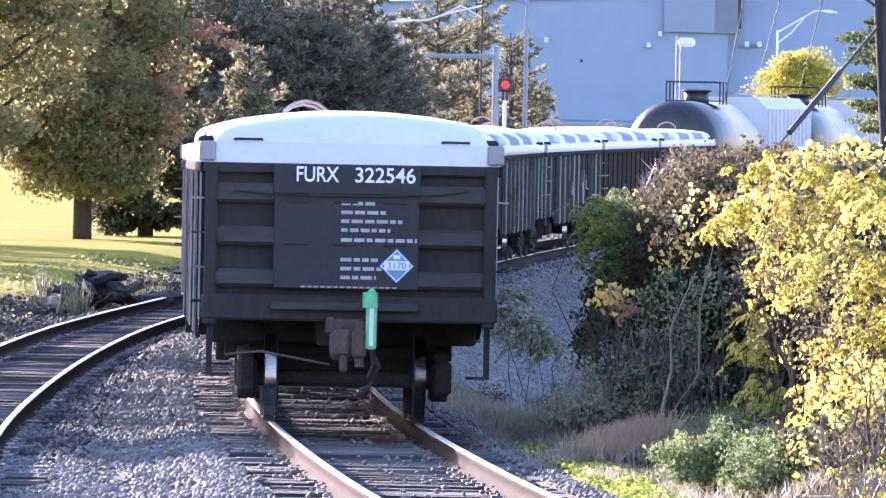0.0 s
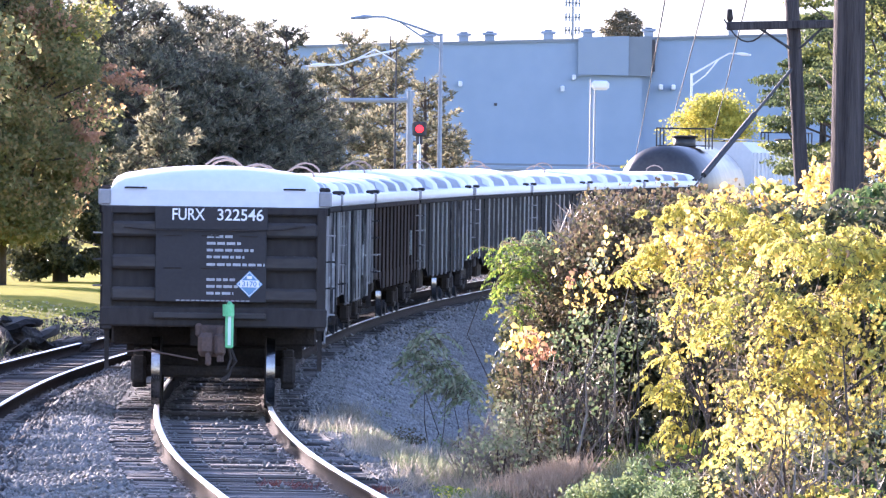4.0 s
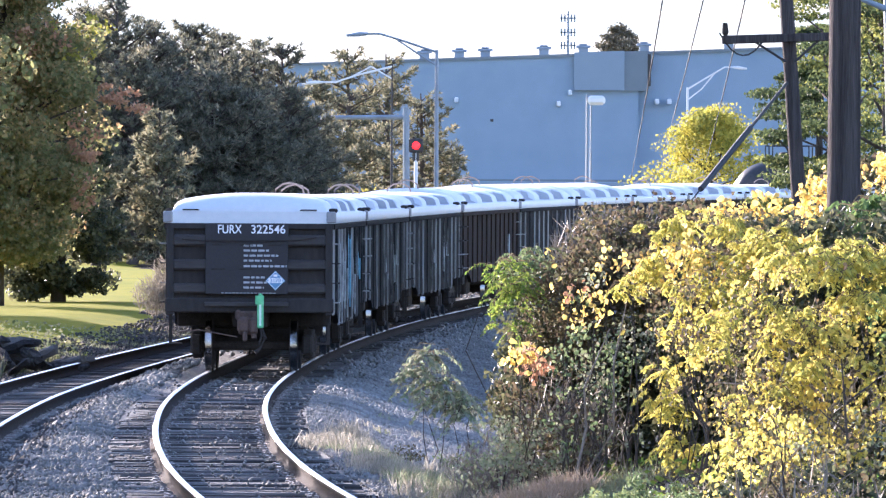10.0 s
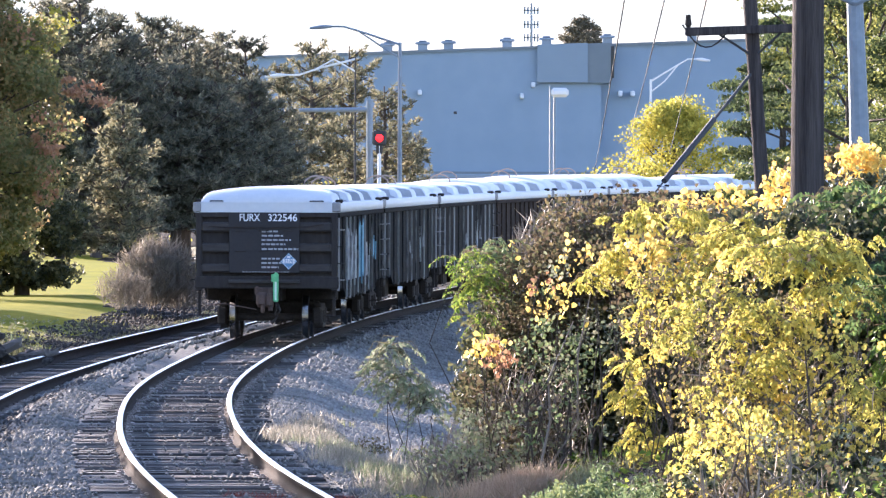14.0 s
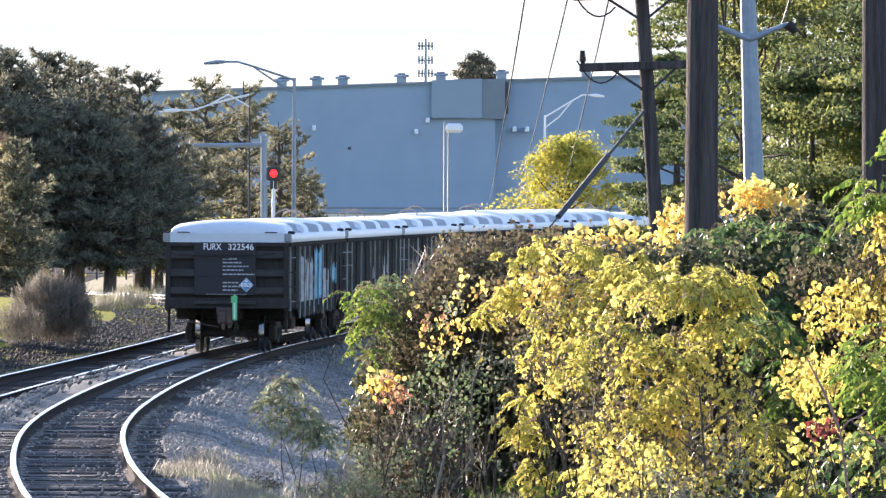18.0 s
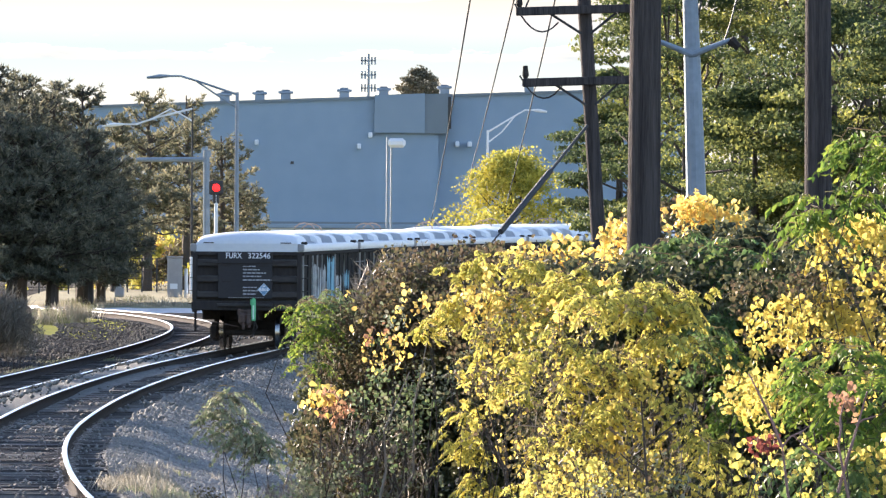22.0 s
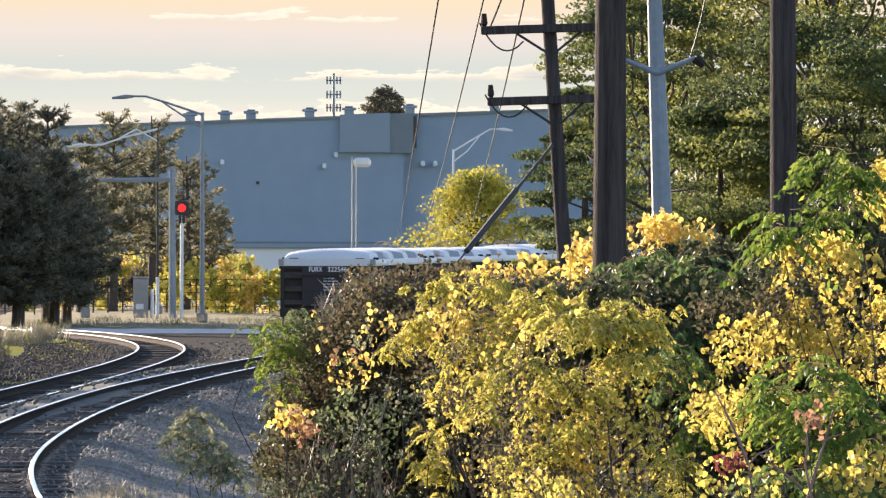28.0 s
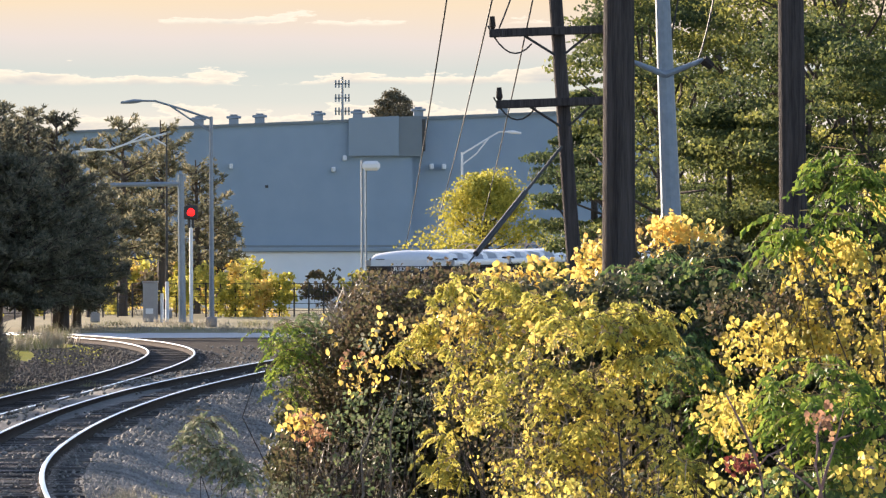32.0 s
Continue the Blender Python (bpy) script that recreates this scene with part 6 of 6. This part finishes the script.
vine(630, 280, 72, 170, 190, 0.6, 220, L_YELLOW, "dense yellow bush with small leaves", 0.043, 8, 0.2, -0.05)
vine(640, 400, 71.5, 170, 120, 0.6, 130, L_YELLOW, "small yellow leaves on thin stalks", 0.043, 7, 0.22)
shrub(470, 200, 75.4, 110, 150, 0.5, 90, 16, 0.045, L_BROWN, "withered leaves between golden sprays", 0.5, cut=-0.05)
shrub(620, 280, 72.3, 180, 220, 0.6, 130, 16, 0.045, L_BROWN, "brown inner leaves of the yellow bush", 0.5, cut=-0.1)
shrub(660, 440, 71, 180, 120, 0.6, 80, 14, 0.05, L_GREYGREEN, "grey-green stalky undergrowth in the bush", 0.4)
thicket(640, 330, 72.5, 170, 190, 0.4, 420, L_TWIG, "thin grey stalks in the yellow bush", 0.3)
vine(540, 430, 70, 110, 110, 0.5, 90, L_LIME, "low yellow-green leaves near the track", 0.045, 7, 0.22)
# under the poles: dark sumac, gold and peach vine
sumac(830, 0, 81, 130, 70, 0.7, 380, L_GREEN, "dark green sumac under the poles", 0.4, 0.1)
sumac(800, 110, 79, 90, 70, 0.6, 190, L_GREEN, "shaded green fronds between yellow bushes", 0.36, 0.095)
sumac(835, 230, 76, 60, 110, 0.5, 130, L_SUMAC, "fresh fronds filling the gap between the bushes", 0.26, 0.075)
sumac(825, 360, 73, 60, 100, 0.5, 110, L_LIME, "yellow-green fronds low between the bushes", 0.2, 0.065)
vine(850, 150, 75, 50, 60, 0.4, 30, L_YELLOW, "yellow vine leaves at the bush's gap", 0.055, 7, 0.25)
vine(785, -95, 90, 88, 48, 0.5, 110, L_GOLD, "golden vine leaves round the poles", 0.07, 7, 0.3)
vine(640, -55, 90, 50, 60, 0.5, 54, L_GOLD, "orange and gold leaves beside the pole", 0.066, 7, 0.3)
shrub(740, -60, 93, 110, 60, 0.5, 80, 20, 0.07, L_BROWN, "brown and green leaves behind gold ones", 0.6)
sumac(790, 150, 75, 36, 60, 0.4, 36, L_GREEN, "green fronds beside the yellow bush", 0.24, 0.07)
# the tall growth near the camera's side of the poles
vine(1075, -45, 74, 95, 80, 0.6, 120, L_YELLOW, "bright yellow vine over the bushes", 0.06, 9, 0.3, 0.05)
vine(1000, 70, 74, 130, 56, 0.6, 76, L_YELLOW, "golden vine climbing the tall sumac", 0.06, 9, 0.3)
vine(930, 110, 73, 76, 60, 0.5, 70, L_YELLOW, "pale golden hanging vine leaves", 0.054, 8, 0.3)
vine(1020, 190, 72, 140, 60, 0.5, 56, L_YELLOW, "yellow vine leaves above the sumac fronds", 0.055, 8, 0.3)
vine(1120, 90, 74, 80, 90, 0.5, 50, L_YELLOW, "yellow vine leaves on the tall growth", 0.058, 8, 0.3)
shrub(1010, 60, 74.2, 170, 130, 0.5, 120, 16, 0.05, L_BROWN, "brown leaves within the yellow vine", 0.5, cut=-0.1)
sumac(1095, -215, 73, 80, 90, 0.5, 76, L_SUMAC, "tall bright green sumac fronds", 0.42, 0.1)
sumac(1000, -110, 73.5, 26, 40, 0.4, 14, L_SUMAC, "bright sumac fronds leaning over the vine", 0.5, 0.11)
vine(885, 190, 67, 56, 80, 0.5, 56, L_YELLOW, "yellow hanging leaves on a stem", 0.05, 8, 0.3)
sumac(940, 200, 66, 70, 60, 0.5, 60, L_SUMAC, "fresh green fronds with yellow tips", 0.3, 0.08)
vine(910, 290, 66, 100, 90, 0.5, 44, L_YELLOW, "yellow leaves low on the stems", 0.048, 7, 0.25)
sumac(1090, 170, 66, 100, 60, 0.5, 44, L_SUMAC, "green drooping fronds on red stems", 0.4, 0.09)
sumac(1060, 260, 65.5, 110, 60, 0.5, 54, L_SUMAC, "yellow-green drooping fronds in the sun", 0.42, 0.1)
sumac(1050, 350, 65, 130, 60, 0.5, 50, L_GREEN, "low drooping green fronds", 0.42, 0.1)
vine(960, 360, 64.5, 140, 80, 0.5, 50, L_LIME, "low yellow-green growth under the sumac", 0.055, 7, 0.22)
vine(905, 305, 64, 30, 12, 0.3, 6, L_RED, "red withered leaflets on a stem", 0.05, 6, 0.12, -1)
vine(1045, 225, 64, 24, 26, 0.3, 6, L_ORANGE, "orange drooping leaflets on a sumac stem", 0.055, 6, 0.2, -1)
vine(1100, 320, 64.5, 90, 90, 0.5, 30, L_YELLOW, "yellow leaves at the foot of the sumac", 0.06, 7, 0.25)
for k in range(5):
    shrub(1230 + 50 * (k % 2), -160 + 130 * k, 76, 90, 110, 0.8, 60, 30, 0.09, (L_YELLOW, L_GREEN)[k % 2], "mixed green and yellow bush foliage", 0.5)


def bare_stems(name, a, e, d, rays, label, material):
    """Forked bare stems that rise through the leaves."""
    t, cc, k = shrub_base(name, a, e, d, label)
    for p, q, r in rays:
        bm = bmesh.new()
        limb(bm, (p[0] * k, -0.05, cc[2] - p[1] * k), (q[0] * k, -0.1, cc[2] - q[1] * k), r, r * 0.4, 0.04)
        part("stem", bm, material, t)


M_REDSTEM = mat("reddish_stem_bark", (0.22, 0.12, 0.10), (0.34, 0.22, 0.19), 0.8, scale=5, fine=30, bump=0.2)
bare_stems("bare_sapling", 1020, 300, 63.8, (((0, 260), (10, 20), 0.022), ((10, 100), (60, -80), 0.016), ((5, 60), (-70, 0), 0.012), ((40, -20), (85, -40), 0.01), ((10, 20), (20, -60), 0.012)), "forked bare reddish sumac stem", M_REDSTEM)
bare_stems("bare_sapling", 900, 260, 64, (((90, 300), (30, 60), 0.02), ((30, 60), (-30, -70), 0.015), ((30, 60), (80, 20), 0.01)), "pale slanting bare sumac stem", M_REDSTEM)
bare_stems("bare_sapling", 430, 300, 76, (((-20, 300), (10, 0), 0.03), ((10, 0), (60, -90), 0.022), ((6, 60), (-40, -40), 0.016)), "dark crooked stem in the bush", M_BARK)
bare_stems("bare_sapling", 700, 300, 70.6, (((0, 300), (-20, -60), 0.018), ((-10, 20), (50, -30), 0.011), ((-4, 80), (-60, 30), 0.011)), "grey upright stem in the yellow bush", M_BARK)
bare_stems("bare_sapling", 250, 300, 80.5, (((-40, 160), (20, -110), 0.018), ((-30, 160), (50, -160), 0.016)), "pair of pale slanting dead canes", L_TWIG)

# fallen leaves and low weeds under the bushes
def litter(name, n, x0, x1, y0, y1, size, material, label, lift=0.02):
    y = rng.uniform(y0, y1, n)
    x = main_x(y) + rng.uniform(x0, x1, n)
    pts = np.stack([x, y, land(x, y) + lift + rng.uniform(0, lift * 2, n)], 1)
    dirs = np.stack([rng.normal(size=n), rng.normal(size=n), rng.normal(size=n) * 0.25], 1)
    tagged(part(name, leaf_mesh(name, pts, size, material, 0.6, 0.0, dirs, loose=0.1), None, None), label, "leaf litter", kind="stuff")


litter("fallen_leaves", 14000, 2.6, 9.0, 60, 100, 0.07, L_BROWN, "brown fallen leaves under the bushes")
litter("low_weeds", 3500, 2.8, 9.0, 60, 100, 0.08, L_SUMAC, "low green weeds under the bushes", 0.06)
litter("creeping_leaves", 1500, 1.62, 2.2, 60, 82, 0.05, L_LIME, "yellowing creeping leaves along the rail", 0.05)
litter("ground_ivy", 3600, 1.62, 2.2, 60, 82, 0.055, L_SUMAC, "bright yellow-green creeping leaves along the rail", 0.05)
litter("track_weeds", 2500, -9.0, -5.8, 100, 200, 0.1, L_GRASS, "sparse weeds beside the side track", 0.05)

# low growth on the bank
shrub(430, 540, 69, 100, 62, 0.5, 120, 60, 0.045, L_HERB, "feathery green herb under the yellow bush", 0.35, clump=0.12)
shrub(335, 520, 72, 125, 62, 0.6, 190, 60, 0.045, L_HERB, "low feathery grey-green bush beside the rails", 0.35, clump=0.12)
sumac(-40, 275, 108, 52, 46, 0.3, 60, L_GREYGREEN, "thin green sapling on the gravel bank", 0.34, 0.1, 5, name="sapling")
sumac(-10, 322, 108, 46, 30, 0.3, 34, L_GREYGREEN, "low green shoots beside the sapling", 0.3, 0.09, 4, name="sapling")
tuft(150, 500, 79, 64, 4200, 0.46, L_PLUME, "pale feathery dry grass plume", droop=0.9)
tuft(60, 480, 86, 90, 1500, 0.36, L_GREYGREEN, "mixed grey-green weeds beside the rails", droop=0.8)
tuft(-20, 470, 92, 80, 800, 0.30, L_GREYGREEN, "pale dry weeds beside the rails", droop=0.9)
thicket(110, 440, 84, 130, 60, 0.5, 700, L_TWIG, "tangle of pale dry stalks on the bank", 0.3)
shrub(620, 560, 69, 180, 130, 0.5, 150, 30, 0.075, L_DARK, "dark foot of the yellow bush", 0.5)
shrub(620, 540, 68, 170, 130, 0.5, 120, 18, 0.06, L_BROWN, "brown dead leaves at the foot of the bush", 0.5)
shrub(560, 500, 67.6, 110, 150, 0.5, 80, 10, 0.045, L_YELLOW, "yellow leaves on stalks near the ground", 0.6, 0.9, clump=0.12)
shrub(690, 560, 67.5, 110, 120, 0.5, 70, 10, 0.045, L_YELLOW, "sparse yellow leaves at the bush foot", 0.55, 0.9, clump=0.12)
thicket(620, 540, 67.6, 160, 130, 0.5, 260, L_TWIG, "pale dead stalks at the foot of the bush", 0.4)
shrub(650, 575, 61.5, 120, 60, 0.4, 70, 20, 0.06, L_BROWN, "dry brown growth before the bush", 0.5)
shrub(660, 570, 61, 120, 62, 0.4, 60, 10, 0.065, L_YELLOW, "low yellow leaves before the bush", 0.6, 0.9, clump=0.1)
shrub(590, 625, 58, 90, 44, 0.3, 46, 12, 0.055, L_YELLOW, "low yellow-leaved weeds by the gravel", 0.6, 0.9, clump=0.09)
shrub(640, 625, 58.5, 120, 46, 0.3, 70, 24, 0.055, L_BROWN, "low brown weeds by the gravel", 0.5)
thicket(620, 600, 60, 130, 70, 0.4, 500, L_TWIG, "pale dry stalks before the bush", 0.3)
for k in range(34):
    y = 58 + 24 * k / 33 + rng.normal() * 0.6
    x = float(main_x(y)) + rng.uniform(2.15, 3.4)
    tuft(x * UNIT / y, 300, y, 90, 260, rng.uniform(0.10, 0.26), (L_GREYGREEN, L_DRY, L_GREYGREEN, L_GRASS)[k % 4], "matted dry and green grass before the bushes", droop=0.9)
for k in range(44):
    u = k / 43
    a = -230 + 330 * u + rng.normal() * 18
    d = 108 - 30 * u + rng.normal() * 3
    tuft(a, 400, d, 42, 190, rng.uniform(0.16, 0.36), (L_DRY, L_DRY, L_GREYGREEN)[k % 3], "mixed dry and green grass on the bank", droop=0.9)
for k in range(16):
    tuft(-160 + 22 * k + rng.normal() * 12, 400, 98 + rng.normal() * 5, 26, 60, 0.25, (L_DRY, L_GREYGREEN)[k % 2], "sparse dry weeds on the gravel")
for k in range(36):
    y = 78 + 60 * rng.uniform()
    x = float(main_x(y)) + rng.uniform(2.0, 5.0)
    tuft(x * UNIT / y, 300, y, 22, 34, rng.uniform(0.1, 0.22), (L_DRY, L_GREYGREEN, L_GRASS)[k % 3], "small tuft of weeds on the gravel bank")
for k in range(30):
    y = 84 + 26 * rng.uniform()
    x = float(main_x(y)) + rng.uniform(2.6, 5.0)
    shrub(x * UNIT / y, (EYE.z - float(land(x, y)) - 0.12) * UNIT / y, y, 40, 14, 0.4, 14, 14, 0.045, (L_GREYGREEN, L_HERB, L_BROWN)[k % 3], "low straggling weeds on the gravel bank", 0.4, 0.2, 2, name="bank_weed", clump=0.1)
for a, d in ((-320, 84.5), (-270, 84.0), (-160, 83.5), (-130, 83.0)):
    tuft(a, 480, d, 34, 90, 0.1, L_RED, "red creeping weed on the ballast", "red_weed", 1.2)


def log_pile():
    c = spot(-765, 250, 157)
    t = thing("log_pile", (c.x, c.y, float(land(c.x, c.y))), "heap of charred logs and old ties", "log pile")
    r = random.Random(9)
    for k in range(30):
        u = r.uniform(-1, 1)
        x, y = u * 1.15, r.uniform(-0.35, 0.35)
        z = 0.1 + (1 - abs(u) ** 1.4) * r.uniform(0, 0.62)
        L, rad = r.uniform(0.35, 1.1), r.uniform(0.07, 0.15)
        bm = tube(bmesh.new(), [(-L / 2, 0, 0), (-L / 6, r.uniform(-0.05, 0.05), 0), (L / 5, 0, r.uniform(-0.05, 0.05)), (L / 2, 0, 0)], [rad * 0.9, rad * 1.1, rad, rad * 0.7], r.choice((4, 5, 7)))
        for v in bm.verts:
            v.co += Vector((r.uniform(-0.05, 0.05), r.uniform(-0.03, 0.03), r.uniform(-0.03, 0.03)))
        part("log", bm, M_LOG, t).matrix_basis = pose(x, y, z, 0, r.uniform(-28, 28), r.uniform(-75, 75))


log_pile()
for k in range(9):
    tuft(-890 + 26 * k + rng.normal() * 10, 250, 164 + rng.normal() * 5, 26, 80, rng.uniform(0.35, 0.8), (L_GREYGREEN, L_DARK)[k % 2], "tall weeds along the lawn's edge", droop=0.35)
for k in range(26):
    tuft(-800 + 22 * k + rng.normal() * 10, 200, 172 + 2.2 * k + rng.normal() * 4, 30, 60, 0.16, (L_GREYGREEN, L_GRASS)[k % 2], "rough grass where lawn meets gravel")
thicket(-465, 105, 212, 70, 58, 1.0, 2700, L_BARE, "bare grey bush at the lawn's edge", 0.55, name="bare_bush")
thicket(-425, 128, 214, 50, 44, 0.8, 1200, L_BARE, "wispy grey brush behind the side track", 0.36, name="bare_bush")
thicket(-525, 134, 208, 52, 36, 0.8, 1000, L_BARE, "low bare grey brush on the lawn", 0.34, name="bare_bush")
tuft(-330, 60, 300, 40, 260, 0.9, L_DRY, "tall dry grass beside the crossing")
tuft(-365, 70, 290, 30, 200, 0.6, L_GRASS, "bright grass beside the crossing")


for k in range(16):
    tuft(-430 + 8 * k + rng.normal() * 6, 70, 282 + 1.6 * k + rng.normal() * 5, 24, 90, rng.uniform(0.3, 0.7), (L_GRASS, L_DRY, L_GREYGREEN)[k % 3], "rough sunlit grass beside the side track", droop=0.5)


# ---- beyond the crossing ----
def white_shed():
    d = 540.0
    k = d / UNIT
    t = thing("white_shed", (0, d, 0), "long low white-clad shed before the factory", "building")
    part("wall", boxes((-60 * k, 760 * k, 0, 6, 0.5, EYE.z + 62 * k)), M_WHITEWALL, t)
    part("roof", boxes((-62 * k, 762 * k, -0.3, 6.3, EYE.z + 62 * k, EYE.z + 70 * k), bevel=0.05), M_WALLDARK, t)


white_shed()


def fence():
    t = thing("boundary_fence", (0, 0, 0), "dark wire fence on thin posts beyond the road", "fence")
    bm0 = tube(bmesh.new(), [(0, 0, -0.2), (0, 0, 1.7)], 0.045, 6)
    me = bpy.data.meshes.new("fence_post")
    bm0.to_mesh(me)
    bm0.free()
    pts = []
    for k in range(40):
        p = on_land(-620 + 26 * k, 408)
        part("fence_post", me, M_DARKMETAL, t).matrix_basis = pose(*p)
        pts.append(Vector(p))
    for z in (0.3, 0.65, 1.0, 1.35, 1.65):
        part("fence_wire", tube(bmesh.new(), [p + Vector((0, 0, z)) for p in pts], 0.016, 4), M_DARKMETAL, t)


for k in range(46):
    d = rng.uniform(80, 114)
    a = rng.uniform(-40, 110) - (114 - d) * 3.4 * rng.uniform(0, 1)
    tuft(a, 380, d, rng.uniform(14, 34), 46, rng.uniform(0.14, 0.34), (L_DRY, L_GREYGREEN, L_TWIG, L_DRY)[k % 4], "straggling dry grass on the gravel bank", droop=1.3)
fence()
for k in range(16):
    a = -600 + 62 * k + rng.normal() * 14
    shrub(a, 20 - rng.uniform(0, 26), 425 + rng.normal() * 6, 34, rng.uniform(26, 46), 0.8, 40, 26, 0.22, (L_GOLD, L_LIME, L_BROWN, L_YTREE, L_LIME)[k % 5], "autumn-coloured shrub along the fence", 0.6, 0.2, 6, clump=0.34)
for k in range(14):
    shrub(-470 + 32 * k + rng.normal() * 8, 4 - rng.uniform(0, 24), 440 + rng.normal() * 5, 26, rng.uniform(36, 60), 0.8, 44, 26, 0.2, (L_YTREE, L_GOLD, L_LIME, L_BROWN)[k % 4], "tall autumn shrub behind the fence", 0.6, 0.2, 6, clump=0.36)
for k in range(15):
    shrub(-340 + 27 * k + rng.normal() * 6, -2 - rng.uniform(0, 22), 462 + rng.normal() * 5, 24, rng.uniform(34, 54), 0.8, 46, 30, 0.2, (L_GOLD, L_LIME, L_YTREE)[k % 3], "pale golden shrub in the sun behind the pines", 0.6, 0.2, 6, clump=0.36)
for a, ra, re, leaves in ((-14, 24, 40, L_YTREE), (22, 26, 52, L_LIME), (52, 26, 44, L_GOLD), (84, 24, 40, L_YTREE), (-92, 20, 34, L_LIME)):
    shrub(a, 18, 408, ra, re, 0.7, 46, 26, 0.17, leaves, "sunlit autumn shrub before the fence", 0.6, 0.2, 6, clump=0.32)
for k in range(20):
    tuft(-330 + 40 * k + rng.normal() * 10, 60, 352 + rng.normal() * 5 + (12 if k % 2 else 0), 40, 110, 0.45, (L_DRY, L_GRASS)[k % 3 == 0], "tall dry grass along the road")

lay_ties(main_track, main_line, main_side, 58, 330, 0.52, 300)
lay_ties(spur_track, spur_line, spur_side, 70, 322, 0.55, 160)

motions()
